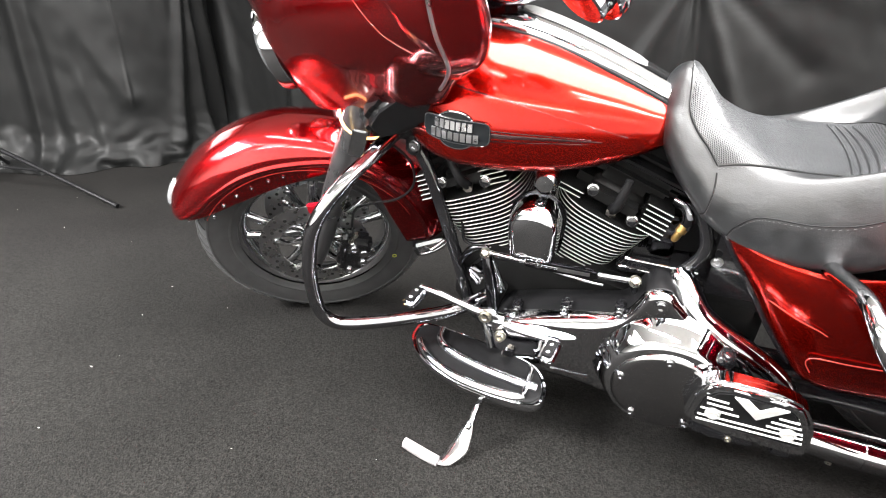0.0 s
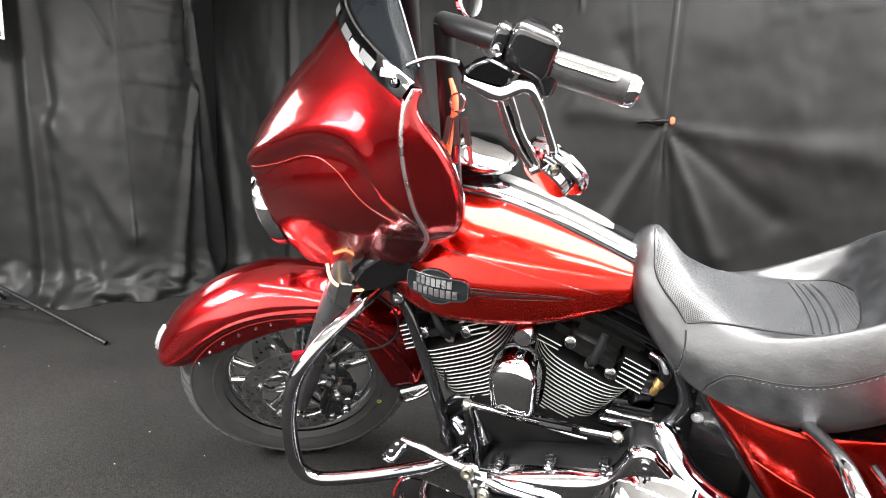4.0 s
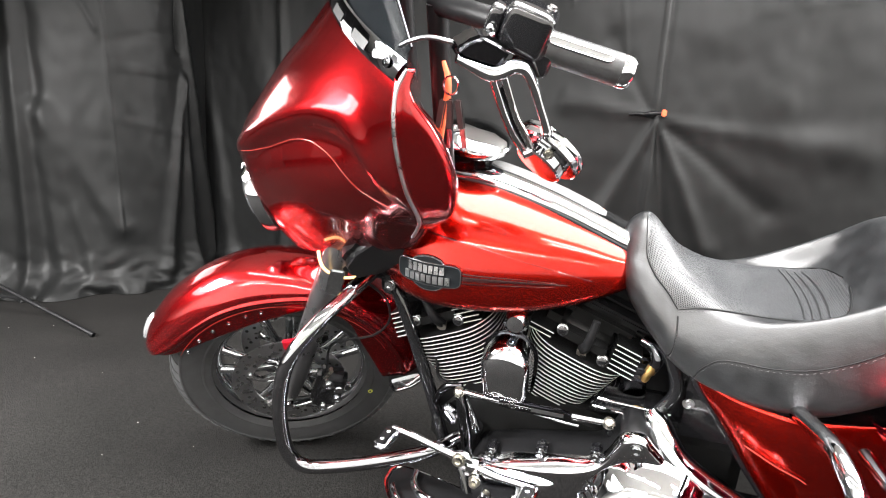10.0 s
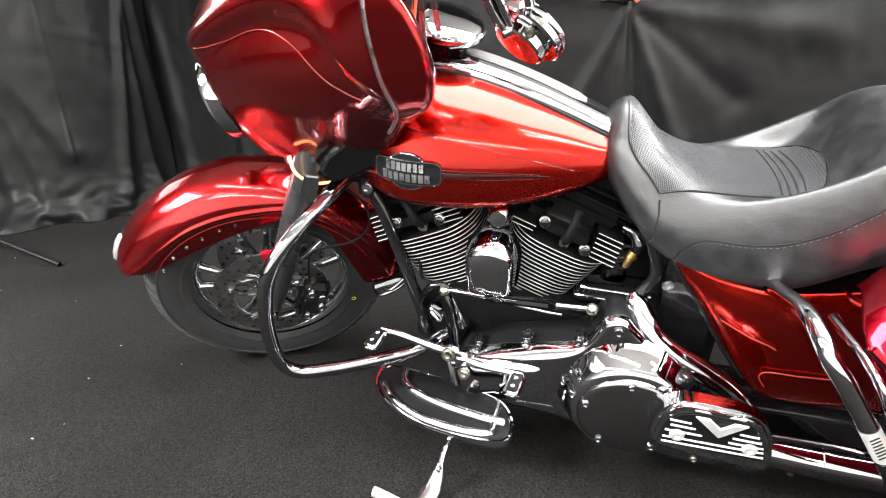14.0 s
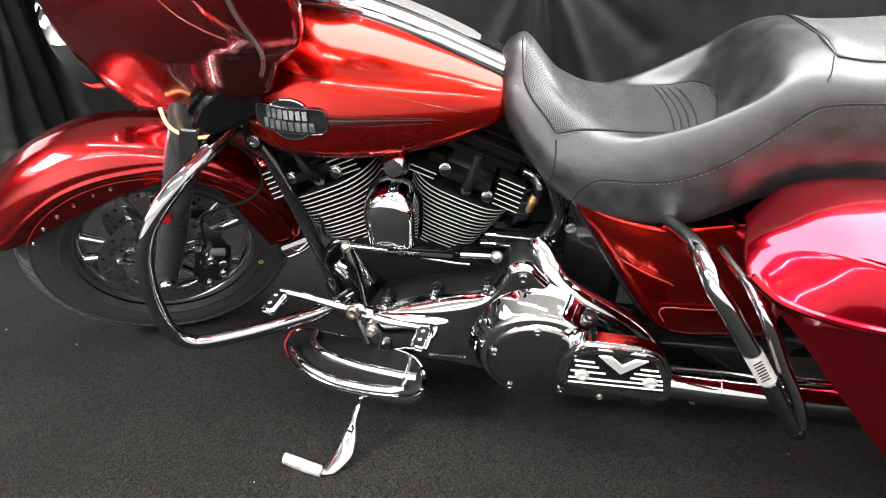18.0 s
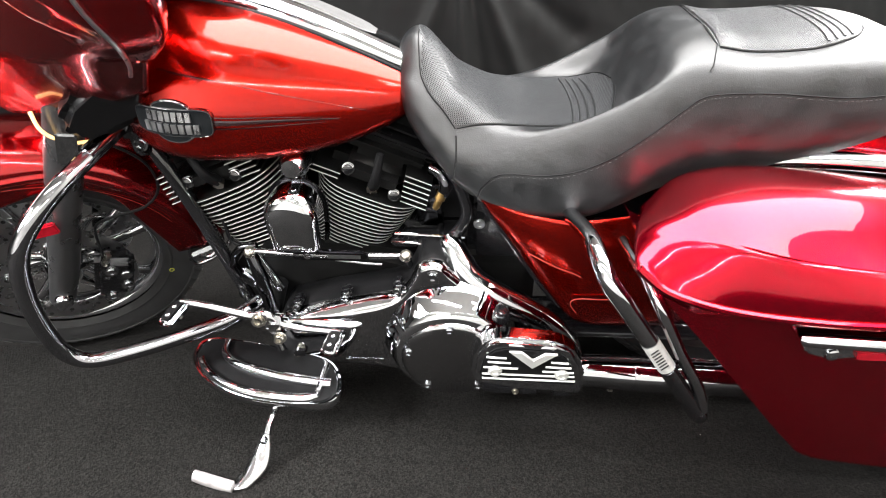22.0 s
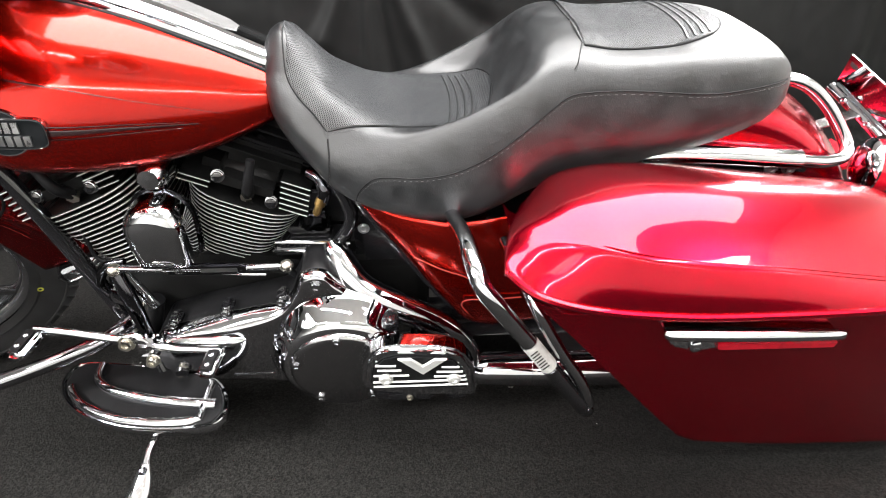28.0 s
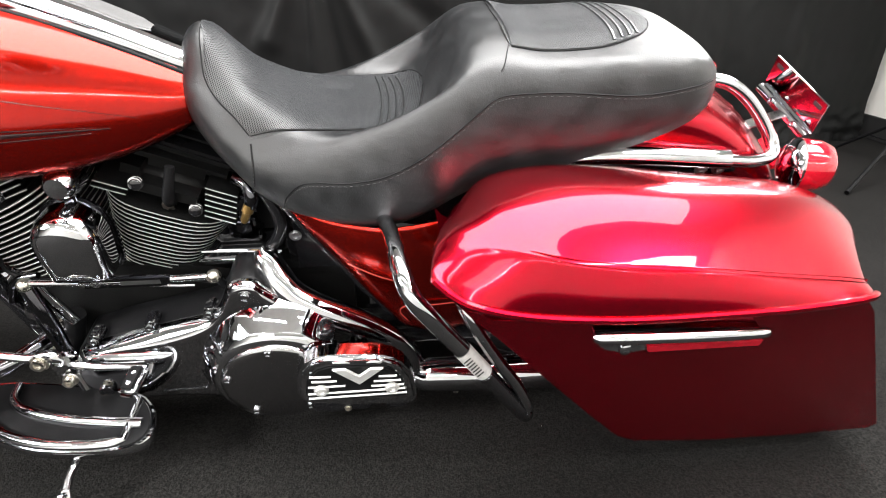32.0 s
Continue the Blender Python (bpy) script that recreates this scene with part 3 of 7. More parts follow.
def tank():
    rings = patch([tank_ring(*s) for s in TANK], 5, 1)
    rings = [r[:40] for r in rings]
    body = part("fuel_tank", skin(rings, wrap=True, cap=True), paint, bike, "candy red teardrop fuel tank")
    # console along the top
    st = cr([(0.40, 0, 1.026), (0.50, 0, 1.024), (0.60, 0, 1.002), (0.72, 0, 0.958), (0.86, 0, 0.894)], 8)
    rows, pad = [], []
    for i, q in enumerate(st):
        t = i / (len(st) - 1)
        w = 0.075 - 0.02 * t
        near = [q + V((0, -w * k, h)) for k, h in ((1, -0.030), (1, -0.010), (0.94, 0.000), (0.80, 0.0075), (0.62, 0.0125), (0.45, 0.0150))]
        rows.append(near + [q + V((0, 0, 0.0155))] + [V((p.x, -p.y, p.z)) for p in near[::-1]])
    part("console", skin(rows), chrome, bike, "long chrome tank console")
    for i, q in enumerate(st):
        t = i / (len(st) - 1)
        if 0.36 < t < 0.92:
            w = 0.026 * math.sqrt(max(0.02, min(1.0, (0.92 - t) / 0.05, (t - 0.36) / 0.05)))
            w = max(w, 0.006)
            pad.append([q + V((0, -w, 0.012)), q + V((0, -w + 0.003, 0.0180)), q + V((0, 0, 0.0190)), q + V((0, w - 0.003, 0.0180)), q + V((0, w, 0.012))])
    part("console_insert", skin(pad), knurled, bike, "grey knurled insert of the console")
    edge = [q + V((0, -(0.079 - 0.02 * i / (len(st) - 1)), -0.018)) for i, q in enumerate(st)]
    part("console_gasket", tube(edge, 0.005, 8, 1), pad_rubber, bike, "black rubber edging")
    # filler door at the front of the console
    ax = V((-0.35, 0, 1)).normalized()
    part("filler_door", lathe([(0, 0.016), (0.04, 0.0155), (0.07, 0.012), (0.082, 0.004), (0.084, 0), (0.08, -0.012), (0.06, -0.03), (0, -0.03)], (0.512, -0.015, 1.090), (0.26, -0.22, 1), 40), chrome, bike, "round chrome filler door")
    part("dash_tower", join(box((0.46, 0, 1.045), (0.17, 0.15, 0.07), 0.02)), dark_chrome, bike, "dark glossy dash panel")
    for x, y in ((0.41, -0.07), (0.45, -0.072)):
        bolt((x, y - 0.004, 1.045), (0, -1, 0.2), 0.007, 0.006, chrome, bike, "dash_screw")
    return BVHTree.FromPolygons([v.co.copy() for v in body.data.vertices], [tuple(p.vertices) for p in body.data.polygons])


TANK_TREE = tank()


def on_tank(x, z, lift=0.001):
    """A point on the camera's side of the tank."""
    hit, nrm, _, _ = TANK_TREE.ray_cast(V((x, -1, z)), V((0, 1, 0)))
    return hit + V((0, -lift, 0))


def badge():
    def plate_on(outline, lift, thick):
        pts = [on_tank(x, z, lift + thick) for x, z in outline]
        back = [on_tank(x, z, lift - 0.004) for x, z in outline]
        n = len(pts)
        c = on_tank(sum(p[0] for p in outline) / n, sum(p[1] for p in outline) / n, lift + thick)
        verts = pts + back + [c]
        faces = [(i, (i + 1) % n, 2 * n) for i in range(n)] + [(i, n + i, n + (i + 1) % n, (i + 1) % n) for i in range(n)]
        return verts, faces

    def stadium(cx, cz, hw, hh, slope, px, pz):
        out = []
        for k in range(48):
            a = 2 * math.pi * k / 48
            x = hw * math.copysign(abs(math.cos(a)) ** px, math.cos(a))
            out.append((cx + x, cz + hh * math.copysign(abs(math.sin(a)) ** pz, math.sin(a)) + slope * x))
        return out

    cx, cz, sl = 0.470, 0.843, -0.02
    e = part("tank_emblem", plate_on(stadium(cx, cz, 0.074, 0.0245, sl, 0.30, 0.42), 0.005, 0.004), chrome, bike, "chrome-edged tank emblem with plain bars in place of lettering")
    part("emblem_face", plate_on(stadium(cx, cz, 0.0722, 0.0229, sl, 0.30, 0.42), 0.0092, 0.001), emblem_dark, e, "dark enamel face")
    part("emblem_medallion", plate_on(stadium(cx, cz, 0.046, 0.0375, sl, 0.9, 0.9), 0.003, 0.003), chrome, e, "chrome rim of the round medallion")
    part("medallion_face", plate_on(stadium(cx, cz, 0.0435, 0.0350, sl, 0.9, 0.9), 0.0062, 0.0008), emblem_dark, e)

    def bar(x0, x1, z0, z1):
        xs = np.linspace(x0, x1, 5)
        return [(x, z0 + sl * (x - cx)) for x in xs] + [(x, z1 + sl * (x - cx)) for x in xs[::-1]]

    for x0, x1, z0, z1, n in ((-0.045, 0.041, 0.003, 0.019, 7), (-0.054, 0.054, -0.018, -0.002, 8)):
        step = (x1 - x0) / n
        for k in range(n):
            part("bar", plate_on(bar(cx + x0 + step * k, cx + x0 + step * (k + 0.74), cz + z0, cz + z1), 0.0105, 0.0012), steel, e)

    def line(points, half, mat, name):
        pts = cr([(x, 0, z) for x, z in points], 10)
        rows = []
        for i, p in enumerate(pts):
            t = i / (len(pts) - 1)
            h = half * (1 - 0.85 * t)
            rows.append([on_tank(p.x, p.z + h, 0.0018), on_tank(p.x, p.z, 0.0020), on_tank(p.x, p.z - h, 0.0018)])
        part(name, skin(rows), mat, bike)

    line([(0.536, 0.839), (0.643, 0.832), (0.750, 0.8195)], 0.0048, stripe_dark, "pinstripe")
    line([(0.536, 0.8485), (0.643, 0.8385), (0.730, 0.8255)], 0.0012, stripe_dark, "pinstripe")
    line([(0.536, 0.8285), (0.643, 0.8240), (0.725, 0.8175)], 0.0013, stripe_dark, "pinstripe")
    line([(0.455, 0.926), (0.5655, 0.903), (0.663, 0.872), (0.796, 0.827)], 0.0014, stripe_dark, "pinstripe")


badge()

SEAT = [  # x, top, skirt, half width, height of the side bolsters
    (0.842, 0.897, 0.850, 0.048, 0), (0.866, 0.936, 0.800, 0.103, 0), (0.897, 0.945, 0.755, 0.133, 0), (0.935, 0.902, 0.715, 0.155, 0), (0.970, 0.858, 0.680, 0.170, 0),
    (1.035, 0.817, 0.643, 0.185, 0.027), (1.105, 0.802, 0.628, 0.198, 0.051), (1.175, 0.799, 0.624, 0.205, 0.080), (1.235, 0.806, 0.636, 0.207, 0.101), (1.285, 0.850, 0.662, 0.207, 0.090), (1.335, 0.939, 0.694, 0.204, 0.040),
    (1.395, 0.963, 0.722, 0.202, 0.022), (1.460, 0.955, 0.738, 0.201, 0.024), (1.540, 0.956, 0.750, 0.200, 0.026), (1.620, 0.960, 0.774, 0.198, 0.024), (1.695, 0.957, 0.800, 0.192, 0.020), (1.750, 0.946, 0.820, 0.178, 0.014), (1.785, 0.926, 0.836, 0.152, 0.007), (1.803, 0.902, 0.852, 0.105, 0), (1.809, 0.884, 0.864, 0.050, 0),
]
HORN = ((0, 0), (0.32, 0.086), (0.66, 0.36), (0.88, 0.53), (1.0, 0.70), (0.995, 0.90), (0.88, 1.0))
RIDER = ((0, 0), (0.36, 0.0), (0.64, 0.06), (0.85, 0.34), (1.0, 0.60), (0.995, 0.87), (0.88, 1.0))
PILLION = ((0, 0), (0.40, 0.01), (0.68, 0.08), (0.90, 0.28), (0.985, 0.50), (1.0, 0.78), (0.92, 1.0))
BOLSTER = (0, 0, 0.15, 1.0, 0.55, 0.1, 0)


def seat_row(x, zt, zb, w, up):
    """Half a section, from the middle of the top to the foot of the skirt."""
    t = max(0.0, min(1.0, (x - 0.90) / 0.10))
    u = max(0.0, min(1.0, (x - 1.26) / 0.14))
    t, u = t * t * (3 - 2 * t), u * u * (3 - 2 * u)
    row = []
    for a, b, c, k in zip(HORN, RIDER, PILLION, BOLSTER):
        f = (a[0] * (1 - t) + b[0] * t) * (1 - u) + c[0] * u
        d = (a[1] * (1 - t) + b[1] * t) * (1 - u) + c[1] * u
        row.append((x, -w * f, zt - (zt - zb) * d + up * k))
    return row


def seat():
    rows = patch([seat_row(*s) for s in SEAT], 7, 6)
    full = [[V((p.x, -p.y, p.z)) for p in r[:0:-1]] + r for r in rows]
    s = part("seat", skin(full, cap=True), leather, bike, "black leather two-up touring seat", sharp=180)
    tree = BVHTree.FromPolygons([v.co.copy() for v in s.data.vertices], [tuple(p.vertices) for p in s.data.polygons])

    def drop(x, y, lift=0.001):
        hit, nrm, _, _ = tree.ray_cast(V((x, y, 2)), V((0, 0, -1)))
        return hit + nrm * lift if hit else None

    def press(x, z, lift=0.001):
        hit, nrm, _, _ = tree.ray_cast(V((x, -1, z)), V((0, 1, 0)))
        return hit + nrm * lift if hit else None

    def seam(name, points, side, r=0.0016, mat=None, n=14):
        pts = [q for q in ((press(p.x, p.z) if side else drop(p.x, p.y)) for p in cr([(a, 0, c) if side else (a, c, 0) for a, c in points], n)) if q]
        if isinstance(r, list):
            r = [r[round(k * (len(r) - 1) / (len(pts) - 1))] for k in range(len(pts))]
        part(name, tube(pts, r, 6, 1), mat or seam_hide, s, "", fix=False)
        # stitches beside the piping
        gs = []
        for a, b in zip(pts[::2], pts[1::2]):
            d = (b - a)
            gs.append(tube([a + V((0, -0.0035, -0.0045)), a + d * 0.8 + V((0, -0.0035, -0.0045))], 0.0007, 4, 1))
        if gs:
            tagged(part("stitching", join(*gs), thread, s, "", fix=False), kind="stuff")

    def panel(name, xs, half, label):
        """Perforated leather let into the top; half(x) is its half width."""
        rows = []
        for x in np.linspace(xs[0], xs[1], 44):
            h = half(x)
            rows.append([drop(x, h * k, 0.0022) for k in np.linspace(-1, 1, 22)])
        rows = [r for r in rows if all(r)]
        part(name, skin(rows), perforated, s, label, sharp=180, fix=False)

    return s, drop, press, seam, panel


seat_ob, seat_drop, seat_press, seat_seam, seat_panel = seat()


def rider_half(x):
    return float(np.interp(x, (0.890, 0.893, 0.898, 0.915, 0.941, 0.965, 1.02, 1.08, 1.14, 1.20, 1.238, 1.258, 1.270, 1.275), (0.02, 0.055, 0.084, 0.106, 0.122, 0.139, 0.134, 0.130, 0.127, 0.127, 0.120, 0.100, 0.060, 0.020)))


def pillion_half(x):
    return float(np.interp(x, (1.408, 1.50, 1.56, 1.60, 1.64, 1.665, 1.682, 1.690), (0.136, 0.138, 0.135, 0.125, 0.103, 0.076, 0.044, 0.012)))


seat_panel("rider_panel", (0.890, 1.275), rider_half, "perforated leather rider panel")
seat_panel("pillion_panel", (1.408, 1.690), pillion_half, "perforated leather pillion panel")
for side in (-1, 1):
    seat_seam("panel_seam", [(x, side * (rider_half(x) + 0.002)) for x in (0.890, 0.893, 0.898, 0.915, 0.941, 0.965)], False, 0.0012)
    seat_seam("panel_seam", [(x, side * (rider_half(x) + 0.002)) for x in (0.967, 1.02, 1.08, 1.14, 1.20, 1.238, 1.258, 1.270, 1.276)], False, 0.0012)
    seat_seam("panel_seam", [(x, side * (pillion_half(x) + 0.002)) for x in (1.408, 1.50, 1.56, 1.60, 1.64, 1.665, 1.682, 1.691)], False, 0.0012)
for k in range(4):
    seat_seam("rib", [(1.186 + 0.0145 * k + 0.010 * (1 - (y / 0.12) ** 2), y * (1 - 0.03 * k)) for y in (-0.118, -0.09, -0.06, -0.03, 0, 0.03, 0.06, 0.09, 0.118)], False, 0.0032, leather, 5)
    seat_seam("rib", [(1.590 + 0.016 * k + 0.010 * (1 - (y / 0.125) ** 2), y * (1 - 0.06 * k)) for y in (-0.120, -0.085, -0.055, -0.028, 0, 0.028, 0.055, 0.085, 0.120)], False, 0.0032, leather, 5)
seat_seam("side_seam", [(1.010, 0.672), (1.018, 0.697), (1.043, 0.723), (1.073, 0.730), (1.132, 0.733), (1.192, 0.746), (1.251, 0.776), (1.307, 0.819), (1.354, 0.861), (1.382, 0.882), (1.42, 0.888), (1.497, 0.889), (1.596, 0.884), (1.647, 0.885), (1.690, 0.890), (1.735, 0.895), (1.765, 0.898)], True, 0.0013, None, 12)
seat_seam("corner_seam", [(0.966, 0.786), (0.967, 0.757), (0.963, 0.715), (0.957, 0.70)], True)
seat_seam("cross_seam", [(1.404, -0.134), (1.398, -0.152), (1.392, -0.170), (1.386, -0.178)], False, 0.0009)
seat_seam("cross_seam", [(1.4015, -0.05), (1.400, 0), (1.4015, 0.06), (1.405, 0.132)], False, 0.0009)
# black tube that stands in for the shade in the slit
seat_seam("cross_slit", [(1.406, -0.134), (1.4035, -0.118), (1.4015, -0.092), (1.4015, -0.07), (1.402, -0.055)], False, [0.0004 + 0.0024 * math.sin(math.pi * k / 56) for k in range(57)], ink)


def wheel(centre, r_tyre, r_rim, half, m, front):
    c = V(centre)
    k = r_tyre - r_rim
    near = [(r_rim - 0.004, 0.78), (r_rim + 0.006, 0.90), (r_rim + 0.012, 0.925), (r_rim + 0.014, 0.955), (r_rim + 0.018, 0.955), (r_rim + 0.020, 0.935), (r_rim + k * 0.34, 0.985), (r_rim + k * 0.50, 1.0), (r_rim + k * 0.64, 0.975),
            (r_rim + k * 0.66, 1.005), (r_rim + k * 0.70, 0.995), (r_rim + k * 0.72, 0.95), (r_rim + k * 0.84, 0.82), (r_rim + k * 0.93, 0.62), (r_tyre - 0.002, 0.3)]
    prof = [(r, -half * f) for r, f in near] + [(r_tyre, 0)] + [(r, half * f) for r, f in near[::-1]]
    w = part("front_wheel" if front else "rear_wheel", lathe([(r_rim + 0.004, -half * 0.80), (r_rim + 0.006, -half * 0.70), (r_rim - 0.012, -half * 0.62), (r_rim - 0.026, -half * 0.3), (r_rim - 0.03, 0), (r_rim - 0.026, half * 0.3), (r_rim - 0.012, half * 0.62), (r_rim + 0.006, half * 0.70), (r_rim + 0.004, half * 0.80)], c, (0, 1, 0), 72), chrome, bike, "chrome cast wheel rim", m)
    part("tyre", lathe(prof, c, (0, 1, 0), 96), rubber, w, "black road tyre with worn tread", m)
    # tread grooves as raised black ribs, whose colour stands in for groove shade
    blocks = []
    for i in range(52):
        a = 2 * math.pi * i / 52
        for sgn in (-1, 1):
            pts = []
            for f, da in ((0.18, 0.0), (0.50, 0.05), (0.75, 0.11), (0.955, 0.15)):
                rr = r_rim + k * float(np.interp(f, (0.18, 0.50, 0.75, 0.955), (0.995, 0.958, 0.872, 0.725)))
                aa = a + da + (0.07 if sgn > 0 else 0)
                pts.append(c + V((rr * math.cos(aa), sgn * half * f, rr * math.sin(aa))))
            blocks.append(tube(pts, [0.0020, 0.0036, 0.0036, 0.0022], 5, 3))
    tagged(part("tread_groove", join(*blocks), ink, w, "", m, fix=False), kind="stuff")
    if not front:
        part("hub", lathe([(0, -0.09), (0.06, -0.09), (0.07, -0.05), (0.05, 0), (0.07, 0.05), (0.06, 0.09), (0, 0.09)], c, (0, 1, 0), 32), steel, w, "", m)
        return w
    for i in range(5):
        a0 = 2 * math.pi * i / 5 + 0.35
        for d in (-0.15, 0.15):
            p0 = c + V((0.05 * math.cos(a0 + d), -0.012, 0.05 * math.sin(a0 + d)))
            p1 = c + V((0.13 * math.cos(a0 + d * 1.2), -0.022, 0.13 * math.sin(a0 + d * 1.2)))
            p2 = c + V(((r_rim - 0.016) * math.cos(a0 + d * 1.35), -0.012, (r_rim - 0.016) * math.sin(a0 + d * 1.35)))
            part("spoke", tube([p0, p1, p2], [0.016, 0.012, 0.015], 10, 5), chrome, w, "", m)
    part("hub", lathe([(0, -0.075), (0.034, -0.075), (0.042, -0.06), (0.05, -0.03), (0.04, 0), (0.05, 0.03), (0.042, 0.06), (0.034, 0.075), (0, 0.075)], c, (0, 1, 0), 40), chrome, w, "", m)
    for sgn in (-1, 1):
        y = sgn * 0.082
        rot = part("brake_disc", lathe([(0.105, y - 0.0025), (0.158, y - 0.0025), (0.159, y), (0.158, y + 0.0025), (0.105, y + 0.0025), (0.104, y), (0.105, y - 0.0025)], c, (0, 1, 0), 64), steel, w, "drilled steel brake disc", m)
        # holes as dark discs, their shade put into the colour
        holes = []
        for i in range(40):
            a = 2 * math.pi * i / 40
            rr = (0.115, 0.131, 0.147)[i % 3]
            holes.append(lathe([(0, 0), (0.0054, 0), (0.0054, 0.0065), (0, 0.0065)], c + V((rr * math.cos(a), y - 0.0033, rr * math.sin(a))), (0, 1, 0), 8))
        tagged(part("vent_hole", join(*holes), ink, rot, "", m, fix=False), kind="stuff")
        for i in range(5):
            a = 2 * math.pi * i / 5 + 0.2
            p0 = c + V((0.042 * math.cos(a), y * 0.86, 0.042 * math.sin(a)))
            p1 = c + V((0.08 * math.cos(a + 0.12), y * 0.98, 0.08 * math.sin(a + 0.12)))
            p2 = c + V((0.112 * math.cos(a), y, 0.112 * math.sin(a)))
            part("disc_arm", tube([p0, p1, p2], [0.013, 0.008, 0.012], 8, 4), alloy, rot, "", m)
            bolt(p2 + V((0, sgn * 0.003, 0)), (0, sgn, 0), 0.006, 0.005, chrome, rot, "disc_bolt", m)
    return w


WF = V((-0.056, 0, 0.400))
front_wheel = wheel(WF, 0.335, 0.224, 0.064, STEER, True)
part("chalk_mark", lathe([(0.004, 0), (0.007, 0), (0.007, 0.001), (0.004, 0.001), (0.004, 0)], (0.163, -0.068, 0.298), (0, -1, 0), 16), yellow_mark, front_wheel, "yellow chalk ring on the tyre wall", STEER)
wheel(V((1.62, 0, 0.392)), 0.335, 0.215, 0.085, UP, False)


def front_fender():
    """A deep-skirted fender round the front wheel."""
    c = WF
    stations = []
    # angle from straight back over the top to the front, radius of the crown, radius of the skirt's edge, half width
    for a, rc, rs, w in ((-3, 0.405, 0.265, 0.098), (12, 0.402, 0.252, 0.100), (30, 0.398, 0.258, 0.102), (48, 0.394, 0.290, 0.104), (66, 0.393, 0.300, 0.106), (90, 0.394, 0.262, 0.107),
                         (110, 0.395, 0.255, 0.107), (128, 0.398, 0.270, 0.106), (141, 0.402, 0.298, 0.104), (149, 0.404, 0.335, 0.098), (153.5, 0.396, 0.368, 0.072)):
        ca, sa = math.cos(radians(a)), math.sin(radians(a))
        d = V((ca, 0, sa))
        k = rc - rs
        row = [c + d * rc, c + d * (rc - 0.006) + V((0, -0.38 * w, 0)), c + d * (rc - min(0.024, k * 0.22)) + V((0, -0.72 * w, 0)), c + d * (rc - min(0.050, k * 0.42)) + V((0, -0.92 * w, 0)),
               c + d * (rc - min(0.066, k * 0.56)) + V((0, -0.985 * w, 0)), c + d * (rc - min(0.073, k * 0.64)) + V((0, -1.035 * w, 0)), c + d * (rc - min(0.080, k * 0.72)) + V((0, -1.030 * w, 0)),
               c + d * (rc - min(0.088, k * 0.80)) + V((0, -0.985 * w, 0)), c + d * (rs + 0.004) + V((0, -w * 0.985, 0)), c + d * rs + V((0, -w * 0.965, 0))]
        stations.append(row)
    rows = patch(stations, 6, 4)
    full = [[V((p.x, -p.y, p.z)) for p in r[:0:-1]] + r for r in rows]
    f = part("front_fender", skin(full), paint_front, bike, "deep candy red front fender with pinstripes", STEER, sharp=180, thick=0.003)
    # bright tip with a lamp
    tip = c + V((math.cos(radians(150)), 0, math.sin(radians(150)))) * 0.402
    g = lathe([(0, 0.010), (0.02, 0.009), (0.034, 0.004), (0.038, -0.004), (0, -0.004)], (0, 0, 0), (0, 0, 1), 28)
    aim = (tip - c).to_track_quat("Z", "Y").to_matrix().to_4x4()
    part("fender_tip_lamp", moved(g, Matrix.Translation(tip) @ aim @ Matrix.Diagonal((0.6, 1.3, 1, 1))), lens_clear, f, "clear lamp in a chrome bezel at the fender tip", STEER)
    # screws along the skirt
    for a in (141, 131, 121, 111, 101, 93):
        rs = 0.288 + 0.006 * abs(a - 115) / 20
        p = c + V((math.cos(radians(a)) * (rs - 0.006), -0.104, math.sin(radians(a)) * (rs - 0.006)))
        bolt(p, (0, -1, 0), 0.0044, 0.003, chrome, f, "screw", STEER)
    line = []
    for a in range(20, 150, 5):
        line.append(c + V((math.cos(radians(a)) * 0.302, -0.1056, math.sin(radians(a)) * 0.302)))
    part("pinstripe", tube(line, 0.0005, 5, 2), stripe_light, f, "", STEER)
    # chrome skirt trim at the foot
    part("fender_trim", moved(box((0, 0, 0), (0.10, 0.115, 0.018), 0.008), Matrix.Translation(c + V((0.33, -0.05, -0.03))) @ pose(0, 0, 0, 0, -10, 0)), chrome, f, "chrome trim at the foot of the fender", STEER)
    part("trim_pad", moved(box((0, 0, 0), (0.085, 0.10, 0.006), 0.003), Matrix.Translation(c + V((0.332, -0.052, -0.018))) @ pose(0, 0, 0, 0, -10, 0)), pad_rubber, f, "", STEER)
    part("trim_hoop", tube([c + V((0.285, -0.112, -0.035)), c + V((0.300, -0.115, -0.058)), c + V((0.355, -0.113, -0.045)), c + V((0.395, -0.108, -0.012)), c + V((0.398, -0.100, 0.010))], 0.006, 10, 5), chrome, f, "chrome hoop at the fender's foot", STEER)
    part("trim_mark", tube([c + V((0.31, -0.114, -0.03)), c + V((0.335, -0.116, -0.042)), c + V((0.375, -0.113, -0.012))], 0.006, 8, 2, flat=0.5), chrome, f, "chrome V mark", STEER)
    return f


front_fender()


